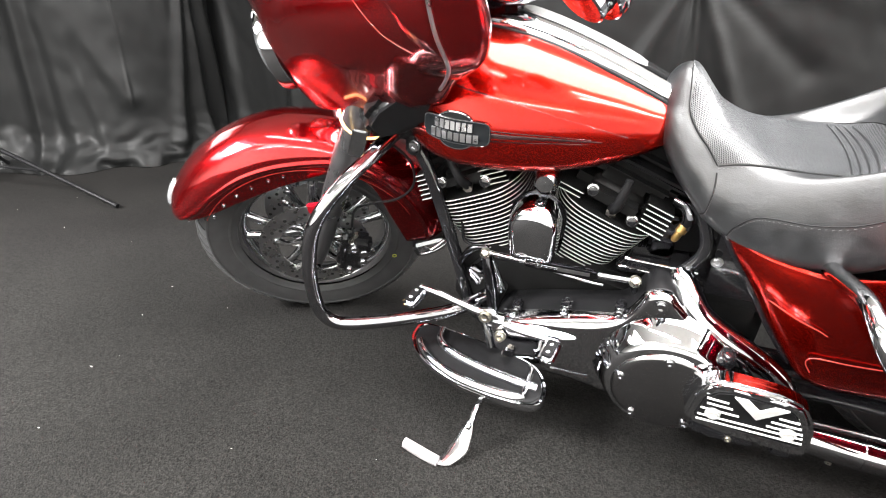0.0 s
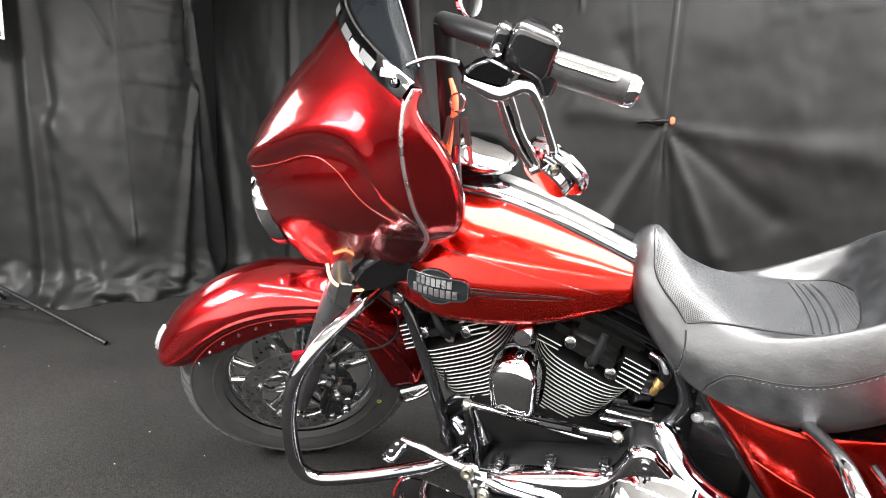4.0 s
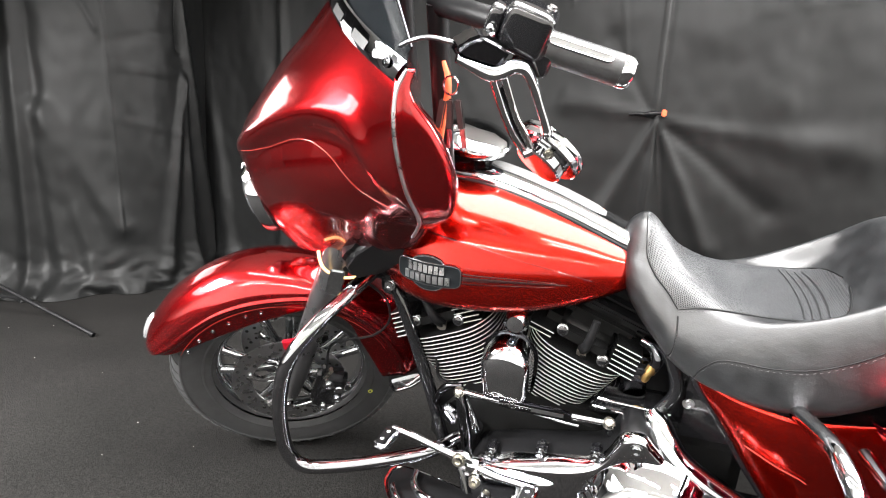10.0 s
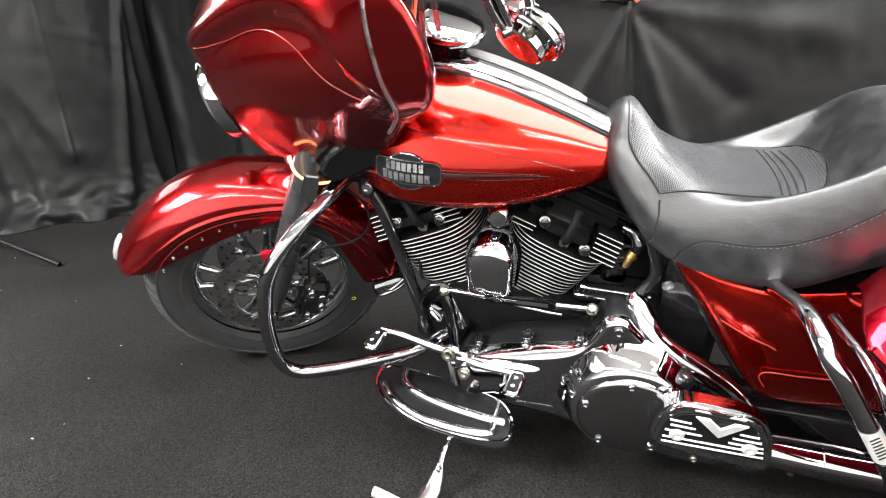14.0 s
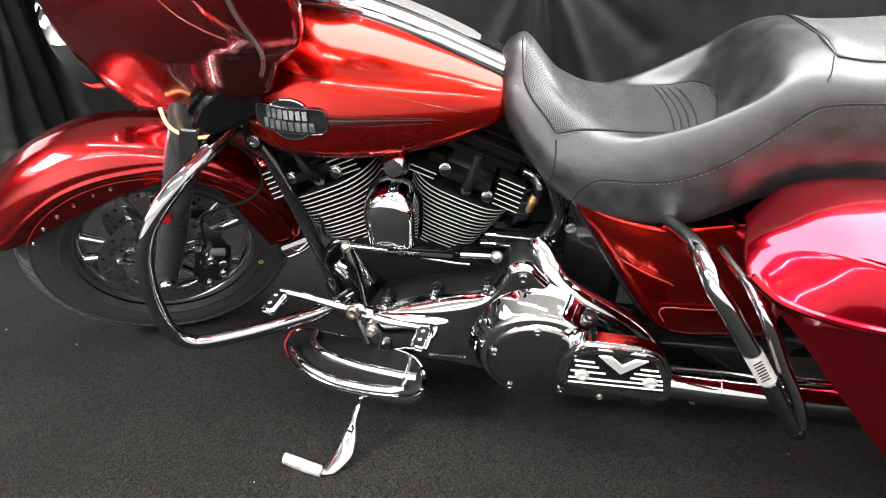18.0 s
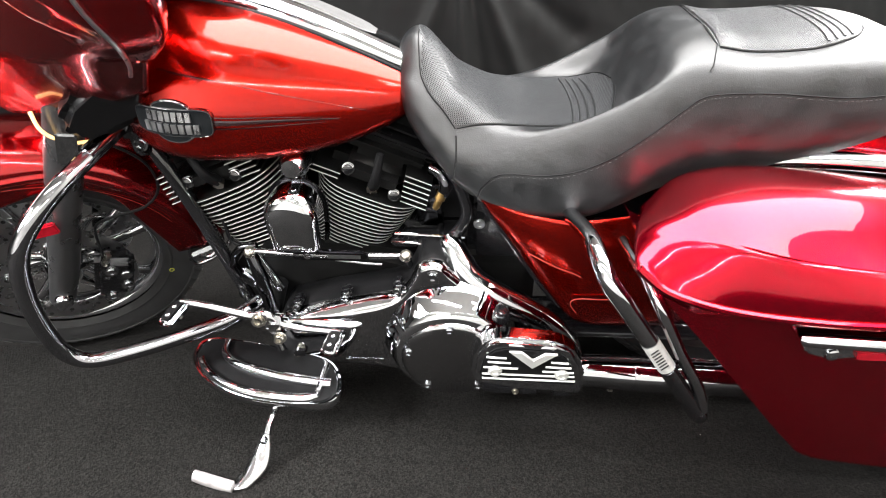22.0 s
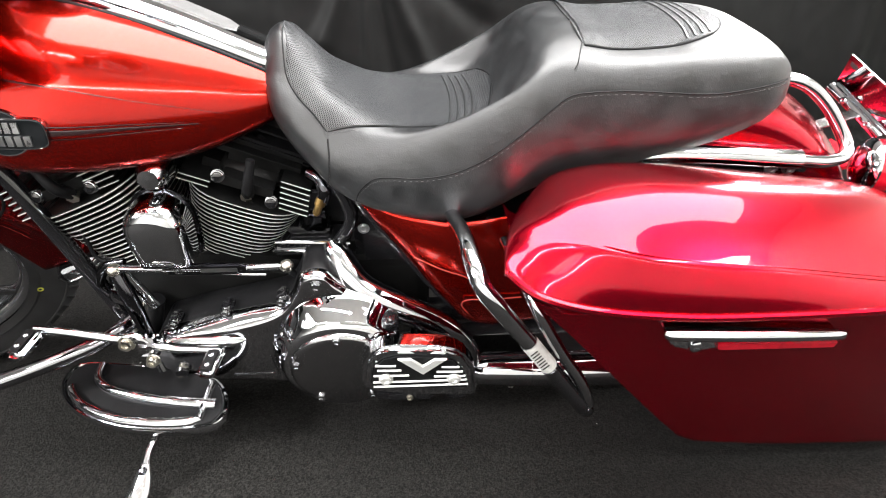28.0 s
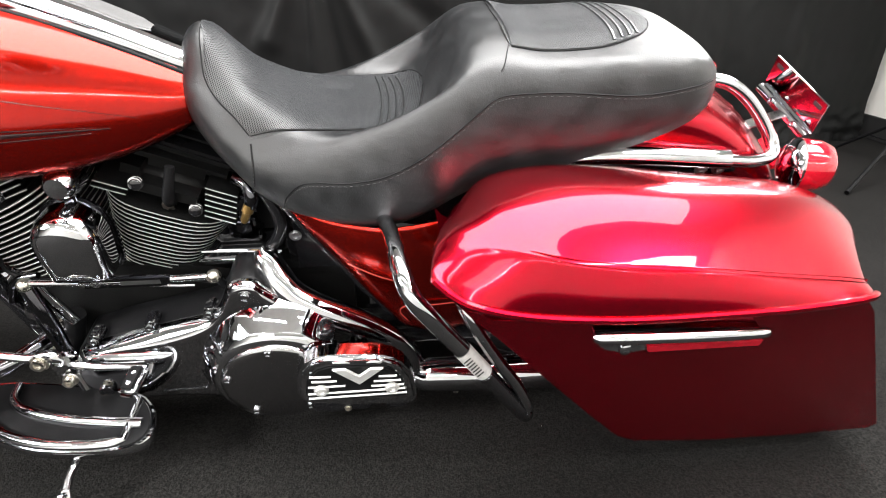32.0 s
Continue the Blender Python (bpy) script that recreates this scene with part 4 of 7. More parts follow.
def fork():
    for sgn in (-1, 1):
        y = sgn * 0.128
        lo = part("fork_leg", tube([(-0.075, y, 0.37), (-0.035, y, 0.45), (0.045, y, 0.625), (0.10, y, 0.745), (0.17, y, 0.90)], [0.027, 0.031, 0.033, 0.035, 0.035], 20, 4), fork_satin, bike, "satin grey fork leg", STEER)
        part("axle_cap", lathe([(0, 0.02), (0.015, 0.02), (0.02, 0.014), (0.02, -0.02), (0, -0.02)], (-0.062, y + sgn * 0.022, 0.392), (0, sgn, 0), 20), chrome, lo, "chrome axle cap", STEER)
        part("fork_nut", lathe([(0, 0.012), (0.012, 0.012), (0.012, -0.01), (0, -0.01)], (-0.085, y, 0.352), (-0.42, 0, -0.9), 6), chrome, lo, "", STEER)
        cal = part("brake_caliper", join(box((0.055, y * 0.9, 0.40), (0.085, 0.055, 0.125), 0.014, pose(0, 0, 0, 0, 22, 0)), box((0.03, y * 0.95, 0.38), (0.03, 0.05, 0.09), 0.01, pose(0, 0, 0, 0, 22, 0))), gloss_black, bike, "black brake caliper with chrome bolts", STEER)
        for dx, dz in ((0.06, 0.43), (0.075, 0.37), (0.03, 0.345)):
            bolt((dx, y * 0.9 + sgn * 0.028, dz), (0, sgn, 0), 0.011, 0.007, chrome, cal, "caliper_bolt", STEER)
        part("caliper_badge", disc((0.085, y * 0.9 + sgn * 0.028, 0.405), (0, sgn, 0), 0.013, 0.003), chrome, cal, "", STEER)
    part("reflector_bracket", box((0.005, -0.165, 0.625), (0.055, 0.012, 0.03), 0.003), lens_red, bike, "small red side reflector", STEER)
    part("axle", tube([(-0.062, -0.12, 0.392), (-0.062, 0.12, 0.392)], 0.012, 12, 1), steel, bike, "", STEER)
    hose = [(0.17, -0.15, 0.82), (0.233, -0.168, 0.765), (0.253, -0.17, 0.716), (0.246, -0.17, 0.660), (0.202, -0.168, 0.622), (0.128, -0.16, 0.610), (0.085, -0.145, 0.575), (0.06, -0.138, 0.46)]
    part("brake_hose", tube(hose, 0.0032, 8, 6), pad_rubber, bike, "black rubber brake hose", STEER)
    part("hose_banjo", tube([(0.078, -0.142, 0.49), (0.055, -0.137, 0.455)], 0.008, 8, 2), zinc, bike, "", STEER)
    # lamp ring round the fork
    ring = [(0.108, -0.145, 0.886), (0.111, -0.163, 0.861), (0.124, -0.168, 0.839), (0.152, -0.167, 0.818), (0.189, -0.155, 0.805)]
    part("turn_signal_strip", tube(ring, 0.0035, 8, 5), lens_amber, bike, "amber light strip wrapped round the fork", STEER)
    part("signal_bracket", box((0.135, -0.172, 0.81), (0.035, 0.01, 0.075), 0.004, pose(0, 0, 0, 0, 20, 0)), chrome, bike, "chrome bracket", STEER)


fork()


def fairing():
    # per height: nose x, nose z, brow x at two places, flank, wing, edge
    grid = []
    for nx, nz, brow, flank, wing, ex, ey, ez in (
        (0.228, 1.412, 0.006, 0.030, 0.062, 0.326, -0.375, 1.352), (0.155, 1.335, 0.010, 0.048, 0.108, 0.306, -0.388, 1.318), (0.072, 1.255, 0.010, 0.062, 0.156, 0.298, -0.402, 1.255),
        (-0.026, 1.130, 0.012, 0.085, 0.212, 0.308, -0.405, 1.165), (-0.044, 1.040, 0.016, 0.102, 0.238, 0.328, -0.388, 1.095), (-0.034, 0.962, 0.018, 0.108, 0.228, 0.326, -0.345, 1.045),
        (0.020, 0.852, 0.018, 0.085, 0.180, 0.300, -0.275, 0.950),
    ):
        k = abs(ey) / 0.405
        grid.append([(nx, 0, nz), (nx + brow, -0.105 * k, nz - 0.003), (nx + flank, -0.205 * k, nz + (ez - nz) * 0.18), (nx + wing, -0.318 * k, nz + (ez - nz) * 0.55), (ex, ey, ez)])
    rows = patch(grid, 12, 10)
    # the brow stands out over a hollow that runs down to the wing
    for r in rows:
        for p in r:
            y = abs(p.y)
            brow_z = float(np.interp(y, (0, 0.117, 0.162, 0.215, 0.254, 0.296, 0.325, 0.348, 0.378, 0.393), (1.085, 1.165, 1.203, 1.236, 1.249, 1.248, 1.233, 1.212, 1.170, 1.135)))
            d = brow_z - p.z
            k = max(0.0, min(1.0, d / 0.050))
            k = k * k * (3 - 2 * k) * (1 - 0.25 * max(0.0, min(1.0, (d - 0.060) / 0.16)))
            k *= max(0.0, min(1.0, (0.402 - y) / 0.07)) * min(1.0, y / 0.13)
            p.x += 0.034 * k
            p.y += 0.010 * k
            lip = math.exp(-(((d + 0.012) / 0.022) ** 2)) * max(0.0, min(1.0, (0.402 - y) / 0.07))
            p.x -= 0.006 * lip
    full = [[V((p.x, -p.y, p.z)) for p in r[:0:-1]] + r for r in rows]
    ftree = BVHTree.FromPolygons(*[list(q) for q in skin(rows)])
    f = part("fairing", skin(full), paint_front, bike, "candy red batwing fairing", STEER, sharp=180, thick=0.004)
    # inner fairing behind the seam
    inner = []
    for (ex, ey, ez), bulge in zip([g[4] for g in grid[:6]], (0.008, 0.022, 0.078, 0.100, 0.070, 0.036)):
        inner.append([(ex, ey, ez), (ex + bulge * 0.6, ey + 0.012, ez - 0.004), (ex + bulge, ey + 0.052, ez - 0.012), (ex + bulge * 0.92, -0.25 * ey / -0.40, ez - 0.03), (ex + bulge * 0.75, -0.12, ez - 0.03), (ex + bulge * 0.72, 0, ez - 0.03)])
    rows2 = patch(inner, 6, 5)
    for r in rows2:
        for k, p in enumerate(r):
            # a rounded pod beside the seam and a hollow behind it
            p.x += 0.010 * math.exp(-((k - 6) / 2.2) ** 2) - 0.010 * math.exp(-((k - 10.5) / 1.6) ** 2)
            p.y -= 0.008 * math.exp(-((k - 6) / 2.2) ** 2)
    full2 = [r + [V((p.x, -p.y, p.z)) for p in r[-2::-1]] for r in rows2]
    part("inner_fairing", skin(full2), paint_front, bike, "candy red inner fairing", STEER, sharp=180, thick=0.004)
    seam = [g[4] for g in grid]
    for s in (1, -1):
        part("fairing_gasket", tube([(x, s * (y - 0.001), z) for x, y, z in seam[:6]] + [(0.318, s * -0.322, 1.015)], 0.0034, 8, 6), steel, f, "grey metal edging strip", STEER)
    # fine light line that follows the hollow
    for sgn in (1, -1):
        line = []
        for q in cr([(-0.020, -0.074, 1.116), (0.0475, -0.135, 1.144), (0.108, -0.190, 1.179), (0.1435, -0.222, 1.188), (0.167, -0.249, 1.183), (0.187, -0.275, 1.171), (0.203, -0.296, 1.152), (0.237, -0.321, 1.119), (0.284, -0.350, 1.098)], 6):
            hit, nrm, _, _ = ftree.find_nearest(q)
            line.append(V((hit.x, sgn * hit.y, hit.z)) + V((-0.0006, sgn * -0.0004, 0.0)))
        part("pinstripe", tube(line, 0.00045, 6, 1), stripe_light, f, "", STEER)
    # chrome trim under the screen
    base = cr([(0.222, 0.0, 1.418), (0.229, -0.12, 1.412), (0.250, -0.235, 1.396), (0.286, -0.330, 1.374), (0.322, -0.385, 1.352)], 8)
    base = [V((p.x, -p.y, p.z)) for p in base[:0:-1]] + base
    strip = [[p + V((-0.016, 0, -0.016)), p + V((-0.013, 0, -0.006)), p + V((0.002, 0, 0.012)), p + V((0.006, 0, 0.012))] for p in base]
    t = part("screen_trim", skin(strip), guard_chrome, f, "chrome trim strip with slots below the screen", STEER)
    # slots as black patches that carry the shade of an opening
    for k in (-0.66, -0.42, -0.14, 0.14, 0.42, 0.66):
        i = int((k + 1) / 2 * (len(base) - 1))
        seg = base[i - 2:i + 3]
        slot = [[p + V((-0.0145, 0, -0.009)), p + V((-0.0055, 0, 0.0035))] for p in seg]
        part("trim_slot", moved(skin(slot), Matrix.Translation((-0.0015, 0, 0.0005))), ink, t, "", STEER)
    for k in (3, len(base) - 4):
        p = base[k]
        bolt(p + V((-0.010, 0, 0)), (-0.8, -0.4 if p.y < 0 else 0.4, 0.4), 0.006, 0.005, chrome, t, "trim_screw", STEER)
    # smoked screen with a rolled lip
    ws = [
        [(0.228, 0, 1.420), (0.235, -0.12, 1.414), (0.256, -0.235, 1.398), (0.292, -0.33, 1.376), (0.326, -0.38, 1.356)],
        [(0.258, 0, 1.458), (0.264, -0.11, 1.452), (0.282, -0.21, 1.432), (0.309, -0.30, 1.398), (0.331, -0.365, 1.362)],
        [(0.274, 0, 1.500), (0.278, -0.085, 1.494), (0.291, -0.165, 1.472), (0.312, -0.25, 1.424), (0.334, -0.345, 1.368)],
        [(0.302, 0, 1.516), (0.305, -0.075, 1.510), (0.314, -0.150, 1.484), (0.326, -0.235, 1.434), (0.339, -0.338, 1.372)],
    ]
    r3 = patch(ws, 6, 6)
    full3 = [[V((p.x, -p.y, p.z)) for p in r[:0:-1]] + r for r in r3]
    part("windscreen", skin(full3), smoke, f, "short dark smoked windscreen with a rolled lip", STEER, sharp=180, thick=0.004)
    part("screen_edge", tube([r for r in full3[-1]], 0.0020, 8, 1), dark_chrome, f, "polished edge of the screen", STEER)
    # headlamp
    c = V((-0.008, 0, 0.972))
    axis = V((-1, 0, -0.22))
    part("headlamp_ring", lathe([(0.085, 0.0), (0.094, -0.006), (0.098, -0.012), (0.096, 0.006), (0.092, 0.016), (0.086, 0.014), (0.085, 0.0)], c, axis, 48), chrome, f, "chrome headlamp ring", STEER)
    part("headlamp_lens", lathe([(0.0, 0.040), (0.03, 0.038), (0.06, 0.031), (0.088, 0.014), (0.088, -0.01), (0, -0.01)], c, axis, 48), lens_clear, f, "clear round headlamp", STEER)
        # black fork cover below
    for s in (1, -1):
        part("fork_shroud", slab([(0.155, 0.895), (0.185, 0.935), (0.25, 0.975), (0.315, 0.975), (0.335, 0.945), (0.325, 0.905), (0.295, 0.872), (0.25, 0.862), (0.215, 0.845), (0.175, 0.855)], s * -0.13, s * -0.235, 0.022, 3), satin_black, bike, "satin black plastic fork shroud", STEER)
        part("shroud_knob", lathe([(0, 0.02), (0.012, 0.018), (0.016, 0.008), (0.016, 0), (0, 0)], (0.335, s * -0.225, 0.905), (0.6, -s, 0.2), 16), steel, bike, "", STEER)
    part("steering_head", tube([(0.08, 0, 0.70), (0.26, 0, 1.05)], 0.04, 16, 1), gloss_black, bike, "", UP)
    return f


fairing()


def handlebars():
    b = part("handlebar", tube([(0.402, -0.20, 1.085), (0.39, 0, 1.08), (0.372, 0.20, 1.095)], 0.018, 16, 4), satin_black, bike, "tall satin black handlebar with square elbows", STEER)
    part("riser", tube([(0.402, -0.20, 1.08), (0.400, -0.20, 1.25), (0.398, -0.20, 1.405)], 0.019, 18, 2), satin_black, b, "", STEER)
    part("bar_arm", tube([(0.398, -0.186, 1.402), (0.436, -0.30, 1.408), (0.490, -0.387, 1.402)], 0.0185, 18, 2), satin_black, b, "", STEER)
    part("riser", tube([(0.372, 0.20, 1.10), (0.371, 0.20, 1.30), (0.370, 0.20, 1.478)], 0.019, 18, 2), satin_black, b, "", STEER)
    part("bar_arm", tube([(0.370, 0.186, 1.476), (0.44, 0.29, 1.485), (0.53, 0.385, 1.492)], 0.0185, 18, 2), satin_black, b, "", STEER)
    # left controls
    d = (V((0.636, -0.480, 1.346)) - V((0.505, -0.42, 1.402))).normalized()
    s = V((0.488, -0.385, 1.402))
    along = lambda t: s + d * t
    aim = d.to_track_quat("X", "Z").to_matrix().to_4x4()
    def pillow(centre, size, power, turn):
        """A block with softly rounded corners."""
        bend = lambda v: math.copysign(abs(v) ** power, v)
        rows = []
        for i in range(25):
            b = -math.pi / 2 + math.pi * i / 24
            rows.append([V(centre) + turn @ V((size[0] / 2 * bend(math.cos(b)) * bend(math.cos(a)), size[1] / 2 * bend(math.cos(b)) * bend(math.sin(a)), size[2] / 2 * bend(math.sin(b)))) for a in np.linspace(0, 2 * math.pi, 40, endpoint=False)])
        return skin(rows, wrap=True)

    aim3 = aim.to_3x3()
    hc = V((0.506, -0.388, 1.400))
    sw = part("switch_housing", pillow(hc, (0.074, 0.074, 0.070), 0.38, aim3), gloss_black, bike, "gloss black switch housing", STEER, 60)
    part("housing_half", pillow(hc + V((0.012, 0, -0.040)), (0.060, 0.062, 0.044), 0.42, aim3), gloss_black, sw, "", STEER, 60)
    part("housing_dimple", lathe([(0, 0.001), (0.005, 0.001), (0.0065, 0.0025), (0.0085, 0.0025), (0.0095, 0.0005), (0.0095, -0.006), (0, -0.006)], hc + V((0.004, -0.036, -0.004)), (-0.1, -1, 0.1), 20), satin_black, sw, "", STEER)
    part("dimple_screw", lathe([(0, 0.002), (0.0035, 0.0015), (0.0042, 0), (0, 0)], hc + V((0.004, -0.037, -0.004)), (-0.1, -1, 0.1), 14), chrome, sw, "", STEER)
    part("clutch_clamp", pillow(along(-0.030), (0.026, 0.052, 0.050), 0.5, aim3), gloss_black, bike, "", STEER, 60)
    bolt(hc + V((0.030, -0.012, 0.026)), (0.4, -0.3, 1), 0.006, 0.005, alloy, sw, "switch_button", STEER)
    part("clamp_nut", lathe([(0, 0.016), (0.004, 0.015), (0.0065, 0.011), (0.0070, 0.006), (0.0095, 0.005), (0.0100, -0.006), (0, -0.006)], (0.447, -0.400, 1.398), (0, -0.25, 1), 16), chrome, bike, "", STEER)
    # the grip drops a little from the line of the bar
    g0 = V((0.529, -0.402, 1.377))
    gd = (V((0.645, -0.438, 1.3395)) - g0).normalized()
    hold = lambda t: g0 + gd * t
    gr = part("grip", tube([hold(0.0), hold(0.01), hold(0.05), hold(0.105), hold(0.118)], [0.0230, 0.0238, 0.0238, 0.0240, 0.0240], 28, 3), grip_rubber, bike, "dark grip with a chrome inlay and end", STEER)
    for t, r in ((-0.022, 0.027), (-0.010, 0.0262)):
        part("grip_flange", tube([hold(t), hold(t + 0.003), hold(t + 0.009), hold(t + 0.012)], [r - 0.002, r, r, r - 0.002], 24, 1), gloss_black, gr, "", STEER)
    part("grip_end", tube([hold(0.114), hold(0.117), hold(0.128), hold(0.132)], [0.0242, 0.0252, 0.0250, 0.0225], 28, 1), chrome, gr, "knurled chrome grip end", STEER)
    part("end_cap", lathe([(0, 0.0035), (0.013, 0.003), (0.016, 0.001), (0.0165, 0), (0, 0)], hold(0.132), gd, 24), dark_chrome, gr, "", STEER)
    side = V((0, -0.72, 0.69))
    side = (side - gd * side.dot(gd)).normalized()
    up = gd.cross(side)
    rows = []
    for t, w in ((0.001, 0.004), (0.003, 0.0085), (0.010, 0.0105), (0.050, 0.0108), (0.088, 0.0105), (0.094, 0.0085), (0.097, 0.004)):
        rows.append([hold(t) + side * (0.0262 * math.cos(a)) + up * (0.0262 * math.sin(a)) for a in np.linspace(-w / 0.0262, w / 0.0262, 9)])
    part("grip_band", skin(rows), chrome, gr, "chrome inlay", STEER, thick=0.003)
    # clutch lever and its bracket
    piv = V((0.432, -0.395, 1.388))
    part("lever_bracket", slab([(0.388, 1.386), (0.405, 1.400), (0.433, 1.408), (0.455, 1.396), (0.474, 1.382), (0.462, 1.366), (0.450, 1.356), (0.425, 1.364), (0.400, 1.374)], -0.435, -0.375, 0.009, 3), dark_chrome, bike, "dark polished lever bracket", STEER)
    part("clutch_lever", tube([(0.394, -0.430, 1.378), (0.420, -0.431, 1.364), (0.446, -0.432, 1.353), (0.474, -0.432, 1.360), (0.493, -0.432, 1.355), (0.507, -0.432, 1.330), (0.518, -0.431, 1.300), (0.532, -0.430, 1.262), (0.534, -0.430, 1.252)], [0.007, 0.010, 0.013, 0.0115, 0.0105, 0.0095, 0.0085, 0.0085, 0.010], 14, 5, flat=0.75), chrome, bike, "chrome clutch lever", STEER)
    cable = [piv + V((-0.03, 0.0, 0.0)), piv + V((-0.08, 0.03, 0.004)), piv + V((-0.13, 0.08, -0.035)), piv + V((-0.15, 0.12, -0.12)), piv + V((-0.15, 0.16, -0.20))]
    part("clutch_cable", tube(cable, 0.0034, 8, 6), fork_satin, bike, "grey clutch cable", STEER)
    # mirror stem and mirror under the bar
    st = part("mirror_stem", join(
        tube([(0.452, -0.385, 1.345), (0.458, -0.385, 1.322), (0.485, -0.38, 1.249), (0.516, -0.375, 1.196)], 0.0065, 10, 4),
        tube([(0.468, -0.385, 1.345), (0.475, -0.385, 1.325), (0.497, -0.38, 1.262), (0.527, -0.375, 1.202)], 0.0065, 10, 4),
        tube([(0.512, -0.376, 1.194), (0.530, -0.374, 1.200), (0.548, -0.37, 1.206)], 0.010, 10, 2)), alloy, bike, "slotted chrome mirror stem", STEER)
    part("stem_slot", tube([(0.470, -0.380, 1.315), (0.491, -0.376, 1.254), (0.516, -0.372, 1.206)], 0.004, 8, 3), dark_chrome, st, "", STEER)
    mc = V((0.566, -0.352, 1.184))
    ax = V((0.74, 0.40, 0.56)).normalized()
    mir = part("mirror_left", lathe([(0.0, -0.034), (0.043, -0.034), (0.046, -0.031), (0.046, -0.014), (0.048, -0.012), (0.061, -0.012), (0.064, -0.009), (0.064, 0.008), (0.061, 0.013), (0, 0.013)], mc, ax, 48), chrome, bike, "round stepped chrome mirror housing", STEER)
    part("mirror_rim", lathe([(0.056, 0.012), (0.0645, 0.012), (0.0660, 0.005), (0.0650, 0.002), (0.060, 0.002)], mc, ax, 48), chrome, mir, "", STEER)
    part("mirror_mount", tube([(0.533, -0.428, 1.256), (0.540, -0.405, 1.240), (0.552, -0.380, 1.222)], [0.010, 0.009, 0.008], 12, 3), chrome, mir, "chrome mirror mount", STEER)
    part("mirror_glass", disc(mc + ax * 0.012, ax, 0.060, 0.002, 32), mirror, mir, "", STEER)
    bolt(V((0.549, -0.398, 1.200)), (-0.3, -1, 0.1), 0.007, 0.006, zinc, mir, "mirror_bolt", STEER)
    # right controls, small and far
    d2 = (V((0.572, 0.43, 1.502)) - V((0.44, 0.29, 1.486))).normalized()
    s2 = V((0.470, 0.322, 1.488))
    part("switch_housing", moved(box((0, 0, 0), (0.06, 0.055, 0.06), 0.015, None, 3), Matrix.Translation(s2 + d2 * 0.01) @ d2.to_track_quat("X", "Z").to_matrix().to_4x4()), gloss_black, bike, "", STEER)
    part("brake_reservoir", moved(box((0, 0, 0), (0.07, 0.05, 0.035), 0.008), Matrix.Translation(s2 + V((-0.045, 0.02, 0.04)))), chrome, bike, "chrome brake fluid reservoir", STEER)
    part("grip", tube([s2 + d2 * 0.05, s2 + d2 * 0.17], 0.0225, 16, 2), chrome, bike, "", STEER)
    bolt(s2 + V((0.03, -0.02, -0.045)), (0.5, -1, -0.3), 0.009, 0.012, chrome, bike, "switch_button", STEER)
    bolt(s2 + V((0.025, -0.03, -0.01)), (0.5, -1, 0), 0.009, 0.012, chrome, bike, "switch_button", STEER)
    part("mirror_stem", tube([(0.455, 0.32, 1.45), (0.47, 0.34, 1.40), (0.505, 0.37, 1.355)], 0.008, 8, 4), chrome, bike, "", STEER)
    m2 = V((0.535, 0.37, 1.335))
    a2 = V((0.55, -0.55, 0.15)).normalized()
    mr = part("mirror_right", lathe([(0.0, -0.02), (0.035, -0.018), (0.052, -0.004), (0.054, 0.008), (0.048, 0.012), (0, 0.012)], m2, a2, 32), chrome, bike, "oval chrome mirror", STEER)
    part("mirror_glass", disc(m2 + a2 * 0.011, a2, 0.047, 0.002, 32), mirror, mr, "", STEER)
    part("antenna", tube([(0.362, 0.22, 1.20), (0.345, 0.215, 1.44)], 0.004, 8, 1), satin_black, bike, "", STEER)


handlebars()


